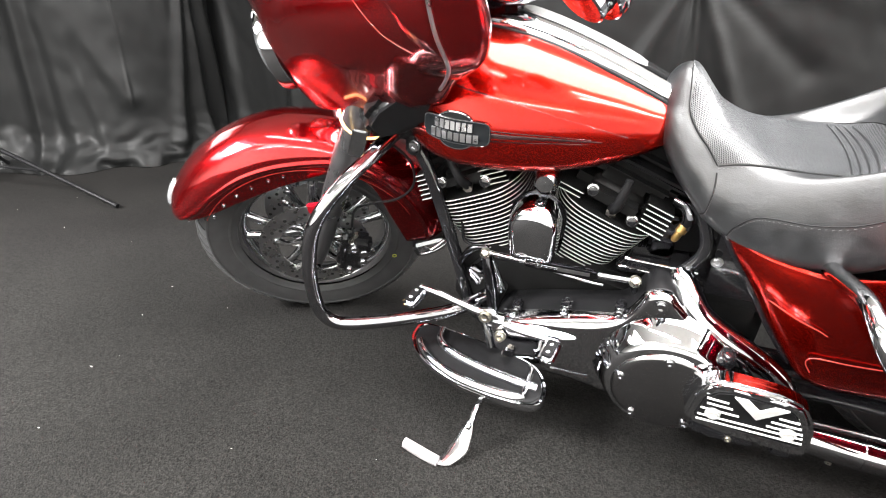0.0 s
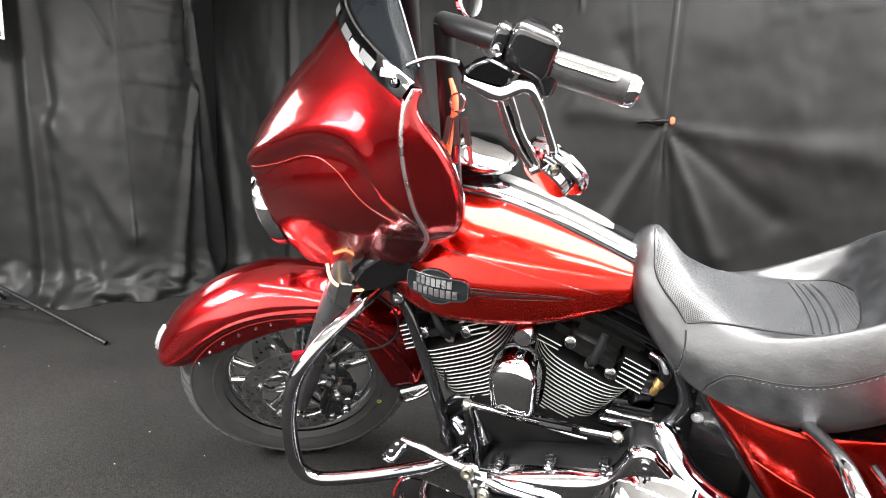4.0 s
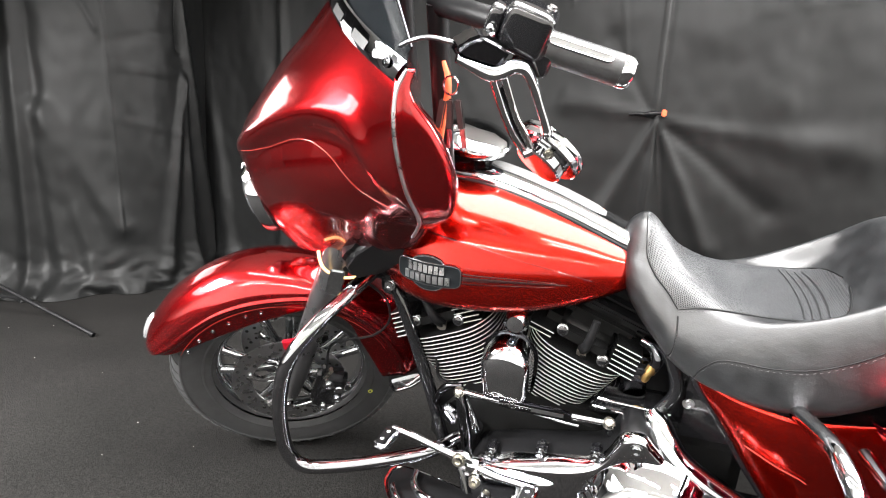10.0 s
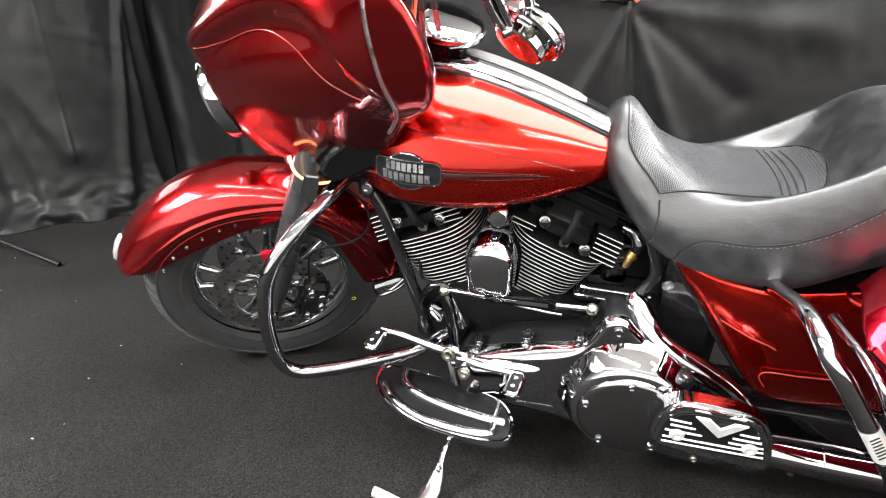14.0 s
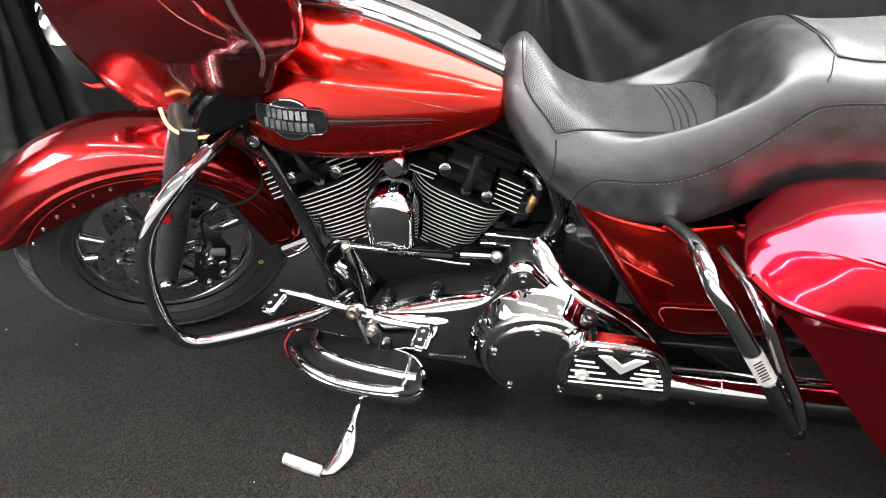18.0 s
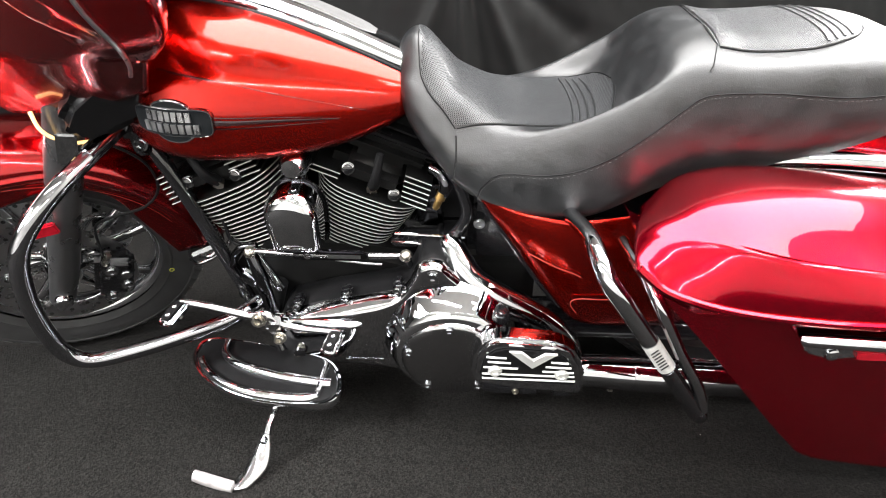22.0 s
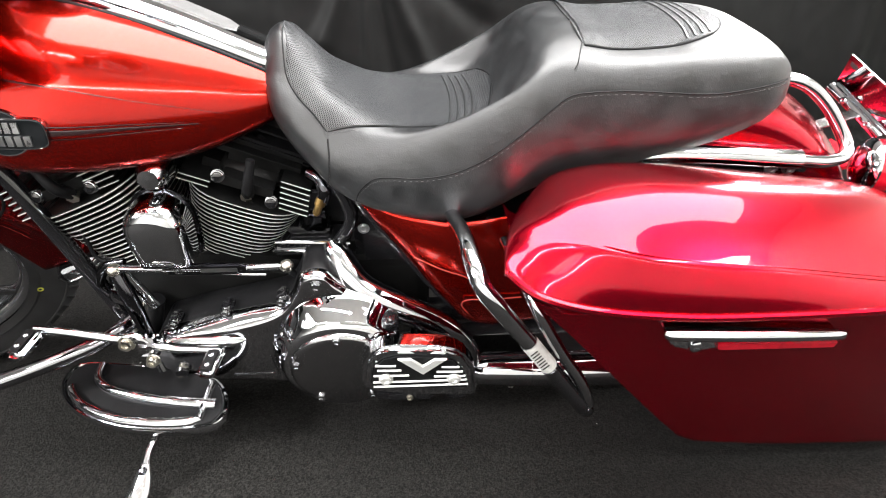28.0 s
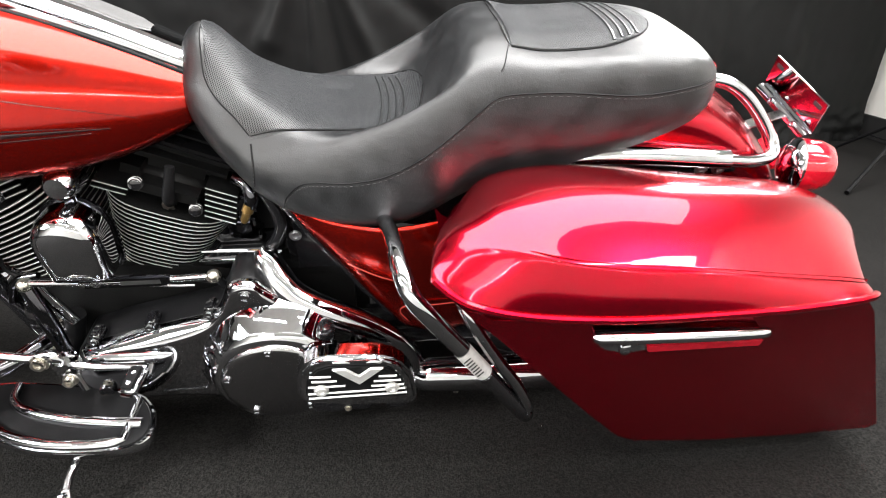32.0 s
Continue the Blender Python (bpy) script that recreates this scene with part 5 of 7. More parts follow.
def engine():
    def cylinder(base, tilt, name, lower):
        """Stacked cooling fins, smaller towards the crankcase."""
        ax = V((math.sin(radians(tilt)), 0, math.cos(radians(tilt))))
        m = Matrix.Translation(base) @ Matrix.Rotation(radians(tilt), 4, "Y")
        cyl = part(name, join(tube([V(base) - ax * 0.03, V(base) + ax * 0.30], 0.062, 24, 1)), wrinkle_black, bike, "black finned engine cylinder with bright fin edges")
        n = lower
        for i in range(n):
            t = i / (n - 1)
            hx = 0.070 + 0.055 * t**0.85
            hy = 0.098 + 0.036 * t**0.7
            z = 0.005 + 0.0112 * i
            fin_outline = []
            for k in range(36):
                a = 2 * math.pi * k / 36
                x = hx * math.copysign(abs(math.cos(a)) ** 0.6, math.cos(a))
                y = hy * math.copysign(abs(math.sin(a)) ** 0.75, math.sin(a))
                fin_outline.append((x, y))
            vs = [V((x, y, z + dz)) for dz in (0.0, 0.0050) for x, y in fin_outline]
            fs = [tuple(range(36))[::-1], tuple(range(36, 72))] + [(k, (k + 1) % 36, 36 + (k + 1) % 36, 36 + k) for k in range(36)]
            f = part("fin", (vs, fs), wrinkle_black, cyl, "", m, fix=False)
            # bright edge
            vs2 = [V((x * 1.004, y * 1.004, z + dz)) for dz in (0.0012, 0.0038) for x, y in fin_outline]
            fs2 = [(k, (k + 1) % 36, 36 + (k + 1) % 36, 36 + k) for k in range(36)]
            part("fin_edge", (vs2, fs2), fin_edge, f, "", m, fix=False)
        # head: a block with partial fins on both sides
        top = 0.005 + 0.0112 * n
        head = part("cylinder_head", moved(join(box((0, 0, top + 0.030), (0.19, 0.235, 0.11), 0.045, None, 5), box((0, 0, top + 0.090), (0.225, 0.19, 0.05), 0.024, None, 4)), m), wrinkle_black, bike, "black cylinder head")
        for i in range(6):
            z = top + 0.004 + i * 0.0125
            for sx in ((1,) if tilt > 0 and i > 1 else (-1, 1)):
                hx = (0.128 if sx * tilt > 0 or tilt > 0 else 0.108) - 0.002 * i
                g = box((sx * (hx - 0.030), 0, z), (0.060, 0.235, 0.0045), 0.0015)
                f = part("fin", moved(g, m), wrinkle_black, head)
                e = box((sx * (hx - 0.030), -0.1178, z), (0.058, 0.0008, 0.0024), 0)
                part("fin_edge", moved(e, m), fin_edge, f)
        part("rocker_cover", moved(join(box((0, 0, top + 0.135), (0.21, 0.15, 0.06), 0.028, None, 4), box((0, 0, top + 0.112), (0.235, 0.185, 0.014), 0.006)), m), satin_black, bike, "black rocker cover")
        return m, top, head

    mr, tr, hr = cylinder((0.702, 0, 0.452), 22.5, "rear_cylinder", 18)
    mf, tf, hf = cylinder((0.540, 0, 0.455), -22.5, "front_cylinder", 18)
    for m, top, head in ((mr, tr, hr), (mf, tf, hf)):
        for x, z in ((-0.055, 0.045), (0.052, 0.022)):
            part("head_bolt", moved(lathe([(0, 0.018), (0.008, 0.018), (0.0105, 0.016), (0.0105, 0.004), (0.0125, 0.003), (0.0125, 0.0), (0, 0)], (x, -0.112, top + z - 0.01), (0, -1, 0.25), 16), m), gloss_black, head, "black head bolt")
            part("bolt_ring", moved(lathe([(0.0103, 0.0145), (0.0122, 0.014), (0.0122, 0.012), (0.0105, 0.0115), (0.0105, 0.008), (0.0128, 0.0075), (0.0128, 0.005), (0.0105, 0.004)], (x, -0.112, top + z - 0.01), (0, -1, 0.25), 18), m), chrome, head)
        part("plug_cap", moved(tube([(0.005, -0.116, top + 0.016), (0.004, -0.138, top + 0.045), (-0.004, -0.130, top + 0.10)], [0.013, 0.011, 0.008], 12, 4), m), pad_rubber, head, "black rubber plug cap")
        part("plug_nut", moved(lathe([(0, 0.012), (0.012, 0.012), (0.012, -0.004), (0, -0.004)], (0.005, -0.114, top + 0.012), (0, -1, -0.4), 6), m), zinc, head)
    part("crankcase", join(slab([(0.42, 0.30), (0.47, 0.24), (0.62, 0.225), (0.80, 0.24), (0.93, 0.27), (0.96, 0.40), (0.90, 0.47), (0.80, 0.495), (0.68, 0.50), (0.60, 0.50), (0.50, 0.50), (0.43, 0.42)], -0.135, 0.16, 0.025)), wrinkle_black, bike, "black engine crankcase")
    part("transmission", join(box((1.02, 0.0, 0.40), (0.26, 0.26, 0.24), 0.03)), wrinkle_black, bike, "black gearbox")
    part("gearbox_top", join(box((0.90, -0.06, 0.515), (0.16, 0.14, 0.022), 0.006), box((0.89, -0.06, 0.540), (0.09, 0.06, 0.02), 0.006)), gloss_black, bike, "black gearbox cover")
    part("cover_edge", tube([(0.835, -0.152, 0.560), (0.93, -0.152, 0.556), (0.985, -0.150, 0.552)], 0.0035, 8, 2), chrome, bike, "thin chrome edge")
    part("cover_edge", tube([(0.825, -0.150, 0.535), (0.93, -0.150, 0.531), (0.985, -0.148, 0.528)], 0.0030, 8, 2), chrome, bike, "thin chrome edge")
    # dark block and sheet added to close the see-through gaps in the engine
    part("gap_filler", box((0.93, 0.06, 0.62), (0.16, 0.20, 0.22), 0.02), satin_black, bike, "black block added to fill the gap behind the cylinders")
    part("gap_sheet", box((0.62, 0.09, 0.62), (0.34, 0.02, 0.34), 0.008), satin_black, bike, "black sheet added between the cylinders")
    part("lifter_block", join(box((0.905, -0.085, 0.575), (0.055, 0.04, 0.06), 0.008), box((0.915, -0.092, 0.628), (0.048, 0.024, 0.045), 0.006)), dark_chrome, bike, "dark metal bracket behind the rear cylinder")
    # oil fittings behind the rear cylinder
    part("oil_fitting", join(tube([(0.915, -0.10, 0.690), (0.935, -0.115, 0.686), (0.944, -0.128, 0.668), (0.938, -0.132, 0.646)], [0.014, 0.014, 0.014, 0.012], 14, 4)), dark_chrome, bike, "elbow fitting")
    part("brass_fitting", join(lathe([(0, 0), (0.011, 0), (0.011, 0.016), (0.008, 0.018), (0.008, 0.034), (0.005, 0.04), (0, 0.04)], (0.938, -0.133, 0.652), (-0.45, -0.2, -1), 12)), brass, bike, "brass hose fitting")
    # horn with its chrome cover
    hc = V((0.638, -0.175, 0.622))
    out = []
    for k in range(24):
        a = math.pi * k / 23
        out.append((0.057 * math.cos(a), 0.010 + 0.060 * math.sin(a)))
    out += [(-0.056, -0.02), (-0.053, -0.05), (-0.050, -0.070), (-0.044, -0.076), (-0.02, -0.078), (0.02, -0.078), (0.044, -0.076), (0.050, -0.070), (0.053, -0.05), (0.056, -0.02)]
    rows = []
    for f, y in ((1.0, 0.03), (1.0, -0.014), (0.99, -0.022), (0.965, -0.031), (0.92, -0.040), (0.84, -0.048), (0.70, -0.054), (0.5, -0.0575), (0.25, -0.059), (0.0, -0.0595)):
        rows.append([hc + V((x * f, y, (z + 0.01) * f - 0.01)) for x, z in out])
    horn = part("horn_cover", skin(rows, wrap=True), chrome, bike, "polished chrome bell-shaped horn cover")
    part("horn_flange", slab([(hc.x + x * 1.10, hc.z + z * 1.07) for x, z in out], -0.160, -0.148, 0.003), dark_chrome, horn)
    part("horn_stud_cap", lathe([(0, 0.03), (0.018, 0.028), (0.027, 0.016), (0.028, 0.0), (0.026, -0.03), (0, -0.03)], (0.652, -0.165, 0.730), (0, -1, 0.12), 24), chrome, horn, "round chrome cap")
    part("horn_bracket", box((0.648, -0.155, 0.705), (0.022, 0.02, 0.045), 0.004), dark_chrome, horn)
    # levers, spring and wiring between the frame and the crankcase
    part("linkage_lever", tube([(0.537, -0.195, 0.532), (0.556, -0.192, 0.475), (0.572, -0.188, 0.426)], [0.009, 0.012, 0.010], 12, 3, flat=0.6), chrome, bike, "chrome linkage lever")
    part("linkage_post", tube([(0.562, -0.165, 0.425), (0.531, -0.165, 0.340)], 0.019, 16, 1), satin_black, bike, "black pivot post")
    part("linkage_plate", slab([(0.489, 0.473), (0.523, 0.456), (0.506, 0.410), (0.475, 0.432)], -0.155, -0.178, 0.005), chrome, bike, "small chrome bracket plate")
    part("horn_arm", tube([(0.452, -0.150, 0.455), (0.470, -0.152, 0.492), (0.490, -0.152, 0.512), (0.524, -0.152, 0.520)], [0.008, 0.010, 0.009, 0.007], 12, 4), dark_chrome, bike, "curved dark arm")
    coil = [V((0.540, -0.18, 0.425)).lerp(V((0.502, -0.18, 0.362)), k / 72) + V((0.0055 * math.cos(k * 0.7), 0.0055 * math.sin(k * 0.7), 0.003 * math.cos(k * 0.7))) for k in range(73)]
    part("linkage_spring", tube(coil, 0.0016, 5, 1), zinc, bike, "coiled return spring")
    part("linkage_nut", lathe([(0, 0.014), (0.010, 0.014), (0.012, 0.011), (0.012, 0), (0, 0)], (0.500, -0.176, 0.358), (0, -1, 0.2), 12), zinc, bike)
    part("wire", tube([(0.440, -0.115, 0.60), (0.448, -0.120, 0.549), (0.453, -0.124, 0.512), (0.481, -0.128, 0.499), (0.53, -0.13, 0.49)], 0.0042, 8, 5), pad_rubber, bike, "black wire")
    rib = [V((0.648, -0.140, 0.612)), V((0.655, -0.145, 0.588)), V((0.664, -0.145, 0.556)), V((0.668, -0.142, 0.536))]
    ribs = cr(rib, 12)
    part("ribbed_hose", tube(ribs, [0.0105 if k % 2 else 0.0075 for k in range(len(ribs))], 12, 1), steel, bike, "ribbed metal hose behind the horn")
    part("breather_line", tube([(0.66, -0.150, 0.492), (0.70, -0.155, 0.486), (0.76, -0.155, 0.478), (0.80, -0.150, 0.472)], 0.0028, 8, 4), steel, bike, "thin metal line")


engine()


def primary_drive():
    # back edge and front edge of the cover: x, z, and for the front edge its y
    edge = [
        (0.575, 0.375, 0.590, 0.372, -0.250), (0.590, 0.392, 0.604, 0.388, -0.255), (0.613, 0.400, 0.622, 0.396, -0.256), (0.668, 0.418, 0.664, 0.405, -0.256), (0.731, 0.433, 0.741, 0.416, -0.256),
        (0.792, 0.448, 0.800, 0.430, -0.255), (0.840, 0.460, 0.842, 0.446, -0.250), (0.862, 0.478, 0.866, 0.468, -0.246), (0.877, 0.505, 0.886, 0.498, -0.243), (0.891, 0.534, 0.900, 0.524, -0.242),
        (0.916, 0.544, 0.920, 0.534, -0.242), (0.941, 0.540, 0.938, 0.530, -0.242), (0.957, 0.521, 0.948, 0.514, -0.242), (0.985, 0.492, 0.976, 0.484, -0.242), (1.014, 0.451, 1.004, 0.444, -0.242),
    ]
    edge += [
        (1.045, 0.400, 1.033, 0.396, -0.242), (1.062, 0.340, 1.050, 0.338, -0.242), (1.045, 0.270, 1.034, 0.276, -0.242), (0.990, 0.215, 0.985, 0.228, -0.242), (0.920, 0.200, 0.920, 0.214, -0.242),
        (0.840, 0.215, 0.840, 0.228, -0.244), (0.760, 0.235, 0.760, 0.247, -0.248), (0.660, 0.240, 0.664, 0.252, -0.248), (0.600, 0.255, 0.606, 0.267, -0.248), (0.565, 0.290, 0.575, 0.296, -0.246), (0.560, 0.335, 0.574, 0.337, -0.246),
    ]
    back = cr([(x, -0.225, z) for x, z, _, _, _ in edge + edge[:1]], 4)[:-1]
    front = cr([(x, y, z) for _, _, x, z, y in edge + edge[:1]], 4)[:-1]
    shells = [[V((q.x, -0.216, q.z)) for q in back], back]
    flange = [[V((0.80 + (q.x - 0.80) * k, y, 0.34 + (q.z - 0.34) * k)) for q in back] for k, y in ((1.0, -0.14), (1.012, -0.142), (1.012, -0.216), (1.004, -0.219), (0.97, -0.219))]
    for f in (0.15, 0.5, 0.85):
        shells.append([q.lerp(r, f) + V((0, -0.0015, 0.0015 if q.z > 0.35 else -0.0015)) for q, r in zip(back, front)])
    shells.append(front)
    for f in (0.97, 0.9, 0.6, 0.3, 0.0):
        shells.append([V((q.x, q.y - 0.001, 0.335 + (q.z - 0.335) * f)) for q in front])
    p = part("primary_cover", skin(shells, wrap=True), cover_chrome, bike, "polished chrome primary drive cover", sharp=50)
    part("cover_flange", skin(flange, wrap=True), satin_black, p, "black flange behind the cover")
    c = V((0.682, -0.256, 0.390))
    shells = []
    for k in range(9):
        a = math.pi / 2 * k / 8
        shells.append([c + V((0.084 * math.cos(a) * math.cos(b), -0.016 * math.sin(a), 0)) + V((0, 0.57, 0.82)) * (0.0165 * math.cos(a) * math.sin(b)) for b in np.linspace(0, 2 * math.pi, 40, endpoint=False)])
    part("chrome_bulge", skin(shells, wrap=True), chrome, p, "rounded chrome bulge")
    part("lower_panel", slab([(0.66, 0.352), (0.764, 0.360), (0.795, 0.356), (0.806, 0.330), (0.812, 0.278), (0.803, 0.270), (0.713, 0.268), (0.66, 0.272)], -0.235, -0.2515, 0.003, 2), cover_chrome, p, "raised lower panel")
    part("panel_line", tube([(0.715, -0.2525, 0.272), (0.76, -0.2525, 0.272), (0.803, -0.2525, 0.274)], 0.0022, 8, 3), chrome, p)
    for x, z in ((0.618, 0.413), (0.730, 0.444), (0.846, 0.470)):
        lug = part("lug", box((x, -0.212, z), (0.024, 0.04, 0.022), 0.007, None, 3), gloss_black, p, "black cover lug")
        bolt((x - 0.002, -0.233, z - 0.002), (0, -1, 0.1), 0.007, 0.006, chrome, lug, "lug_bolt")
    c = V((0.962, -0.25, 0.335))
    rings = []
    for r, d in ((0.162, -0.020), (0.158, -0.010), (0.152, 0.002), (0.143, 0.018), (0.132, 0.034), (0.124, 0.045), (0.116, 0.050), (0.020, 0.050)):
        turn = [2 * math.pi * k / 72 for k in range(72)]
        rings.append([c + V((min(r * math.cos(a), 0.118), -d, (r if math.sin(a) > 0 else min(r, 0.120)) * math.sin(a))) for a in turn])
    part("chrome_drum", skin(rings, wrap=True, cap=True), chrome, p, "chrome clutch housing that flares upwards")
    d = part("derby_cover", lathe([(0, 0.0105), (0.094, 0.0105), (0.104, 0.007), (0.108, 0.002), (0.108, -0.002), (0, -0.002)], c + V((0, -0.050, 0)), (0, -1, 0), 64), derby_chrome, p, "dark glossy round clutch cover with chrome screws")
    for i in range(5):
        a = radians(92 + 72 * i)
        bolt(c + V((0.095 * math.cos(a), -0.0585, 0.095 * math.sin(a))), (0, -1, 0), 0.0085, 0.006, chrome, d, "cover_screw")
    bolt((0.922, -0.242, 0.517), (0, -1, 0), 0.011, 0.008, chrome, p, "large_screw")
    bolt((0.850, -0.230, 0.375), (-0.4, -1, 0), 0.010, 0.020, chrome, p, "drain_bolt")
    part("oil_spout", lathe([(0, 0.05), (0.014, 0.048), (0.020, 0.035), (0.022, 0.0), (0, 0)], (1.055, -0.235, 0.43), (0.3, -1, 0.2), 18), gloss_black, p)
    for x, z in ((0.745, 0.222), (0.85, 0.215), (0.93, 0.20)):
        bolt((x, -0.20, z), (0, -0.2, -1), 0.006, 0.010, zinc, p, "sump_bolt")


primary_drive()


def shift_gear():
    rod = part("shift_rod", tube([(0.535, -0.205, 0.545), (0.62, -0.208, 0.543), (0.75, -0.208, 0.541), (0.862, -0.205, 0.541)], 0.0065, 10, 2), chrome, bike, "chrome gear shift rod")
    part("rod_plate", slab([(0.625, 0.532), (0.64, 0.529), (0.775, 0.528), (0.79, 0.534), (0.79, 0.548), (0.775, 0.554), (0.64, 0.555), (0.625, 0.550)], -0.204, -0.214, 0.003), dark_chrome, rod, "flat slotted black chrome plate")
    # slot as a flat black patch, shade by colour
    part("rod_slot", slab([(0.70, 0.537), (0.77, 0.537), (0.77, 0.546), (0.70, 0.546)], -0.2138, -0.2148, 0), ink, rod)
    part("rod_mark", lathe([(0.005, 0), (0.008, 0), (0.008, 0.001), (0.005, 0.001), (0.005, 0)], (0.657, -0.2138, 0.5415), (0, -1, 0), 20), alloy, rod)
    for x in (0.533, 0.864):
        part("ball_joint", lathe([(0, 0.012), (0.008, 0.010), (0.013, 0.004), (0.013, -0.006), (0.009, -0.012), (0, -0.014)], (x, -0.208, 0.542), (0, -1, 0), 18), zinc, rod, "bright ball joint")
    part("shift_arm", tube([(0.862, -0.19, 0.54), (0.866, -0.18, 0.50), (0.885, -0.17, 0.47)], 0.008, 8, 2), chrome, bike)
    part("shift_link", tube([(0.533, -0.205, 0.545), (0.552, -0.225, 0.47), (0.565, -0.24, 0.39)], [0.013, 0.015, 0.012], 12, 3, flat=0.6), dark_chrome, bike, "black chrome shift link")
    lev = part("heel_toe_lever", join(
        tube([(0.405, -0.300, 0.482), (0.45, -0.300, 0.474), (0.497, -0.298, 0.458), (0.544, -0.296, 0.444), (0.575, -0.294, 0.446), (0.592, -0.294, 0.424)], [0.007, 0.008, 0.008, 0.009, 0.010, 0.010], 12, 5, flat=0.6),
        tube([(0.588, -0.294, 0.425), (0.638, -0.297, 0.413), (0.687, -0.300, 0.411), (0.730, -0.304, 0.411)], [0.009, 0.008, 0.007, 0.007], 12, 4, flat=0.6)), chrome, bike, "chrome heel and toe shift lever")
    for c, t in (((0.404, -0.330, 0.474), -14), ((0.718, -0.330, 0.403), -10)):
        turn = Matrix.Translation(c) @ pose(0, 0, 0, 8, 0, t)
        peg = part("shift_peg", moved(box((0, 0, 0), (0.036, 0.064, 0.022), 0.008, None, 3), turn), chrome, lev, "chrome-framed shift peg")
        part("peg_pad", moved(box((0, 0, 0.011), (0.024, 0.050, 0.007), 0.003), turn), pad_rubber, peg, "black rubber pad")
        for y in (-0.012, 0.010):
            part("peg_stud", moved(lathe([(0, 0.004), (0.004, 0.003), (0.0055, 0.001), (0.0055, -0.002), (0, -0.002)], (0, y, 0.0145), (0, 0, 1), 14), turn), chrome, peg)
    bolt((0.565, -0.310, 0.446), (0, -1, 0.1), 0.012, 0.010, zinc, lev, "pivot_bolt")
    bolt((0.602, -0.312, 0.400), (0, -1, 0.1), 0.010, 0.014, zinc, lev, "pivot_bolt")
    part("lever_clamp", box((0.592, -0.29, 0.418), (0.05, 0.035, 0.05), 0.012), chrome, lev)
    part("floorboard_bracket", join(tube([(0.50, -0.16, 0.35), (0.54, -0.21, 0.32), (0.56, -0.235, 0.275)], 0.012, 10, 3), tube([(0.60, -0.16, 0.30), (0.61, -0.26, 0.29)], 0.014, 10, 2)), gloss_black, bike, "black floorboard bracket")


shift_gear()


def floorboard():
    pts = [(0.350, -0.222), (0.352, -0.265), (0.385, -0.312), (0.44, -0.350), (0.52, -0.378), (0.62, -0.390), (0.695, -0.386), (0.722, -0.362), (0.722, -0.325), (0.700, -0.282), (0.66, -0.255), (0.55, -0.228), (0.43, -0.208), (0.37, -0.206)]
    line = cr([(x, y, 0) for x, y in pts + pts[:1]], 5)[:-1]
    cx, cy = 0.55, -0.295

    def ring(f, z):
        return [V((cx + (p.x - cx) * f, cy + (p.y - cy) * f, z)) for p in line]

    z = 0.272
    b = part("floorboard", skin([ring(0.90, z - 0.022), ring(0.97, z - 0.020), ring(1.0, z - 0.010), ring(1.0, z), ring(0.98, z + 0.005), ring(0.95, z + 0.005), ring(0.93, z + 0.001)], wrap=True, cap=True), chrome, bike, "D-shaped rider floorboard with chrome rim and rubber pad")
    part("pad", skin([ring(0.925, z), ring(0.92, z + 0.006), ring(0.90, z + 0.008)], wrap=True, cap=True), pad_rubber, b, "black rubber pad")
    inner = cr([(0.425, -0.222, z + 0.012), (0.432, -0.258, z + 0.012), (0.47, -0.290, z + 0.012), (0.55, -0.316, z + 0.012), (0.64, -0.332, z + 0.012), (0.70, -0.338, z + 0.012)], 6)
    part("chrome_rail", tube(inner, 0.0115, 12, 1, flat=0.7), chrome, b, "chrome inlay rail")
    outer2 = [V((cx + (p.x - cx) * 0.86, cy + (p.y - cy) * 0.86, z + 0.010)) for p in line if p.y < -0.27 and p.x < 0.70]
    part("chrome_rail", tube(outer2, 0.0105, 12, 1, flat=0.6), chrome, b)
    for i in range(4, len(inner) - 2, 5):
        bolt(inner[i] + V((0, 0, 0.004)), (0, 0, 1), 0.0045, 0.003, chrome, b, "rail_screw")


floorboard()


def side_stand():
    inv = LEAN.inverted()
    w = lambda x, y, zz: inv @ V((x, y, zz))
    s = part("side_stand", tube([V((0.600, -0.245, 0.275)), V((0.592, -0.300, 0.246)), w(0.572, -0.372, 0.141), w(0.570, -0.400, 0.124)], [0.010, 0.0075, 0.0075, 0.0085], 12, 4), alloy, bike, "polished metal side stand leg resting on the carpet")
    # a flat plate that widens towards the carpet and folds under to the foot
    edge_a = [w(0.562, -0.400, 0.128), w(0.546, -0.430, 0.098), w(0.530, -0.462, FLOOR + 0.020), w(0.516, -0.496, FLOOR + 0.006)]
    edge_b = [w(0.577, -0.396, 0.128), w(0.583, -0.424, 0.094), w(0.577, -0.456, FLOOR + 0.018), w(0.553, -0.487, FLOOR + 0.004)]
    a, b = cr(edge_a, 5), cr(edge_b, 5)
    part("stand_blade", skin([[p, p.lerp(q, 0.5) + V((0, -0.0025, 0.001)), q] for p, q in zip(a, b)]), alloy, s, "flat polished plate at the end of the stand", thick=0.005)
    foot = [w(0.522, -0.490, FLOOR + 0.010), w(0.49, -0.484, FLOOR + 0.011), w(0.45, -0.474, FLOOR + 0.012), w(0.430, -0.468, FLOOR + 0.012)]
    part("stand_foot", tube(foot, [0.012, 0.013, 0.013, 0.012], 12, 3, flat=0.5), stand_metal, s, "worn grey foot")
    bolt(w(0.566, -0.412, 0.118), (0.9, -0.4, 0), 0.007, 0.006, chrome, s, "stand_bolt")
    part("stand_spring", tube([V((0.59, -0.26, 0.24)), V((0.615, -0.24, 0.31))], 0.012, 10, 1), zinc, s)


side_stand()


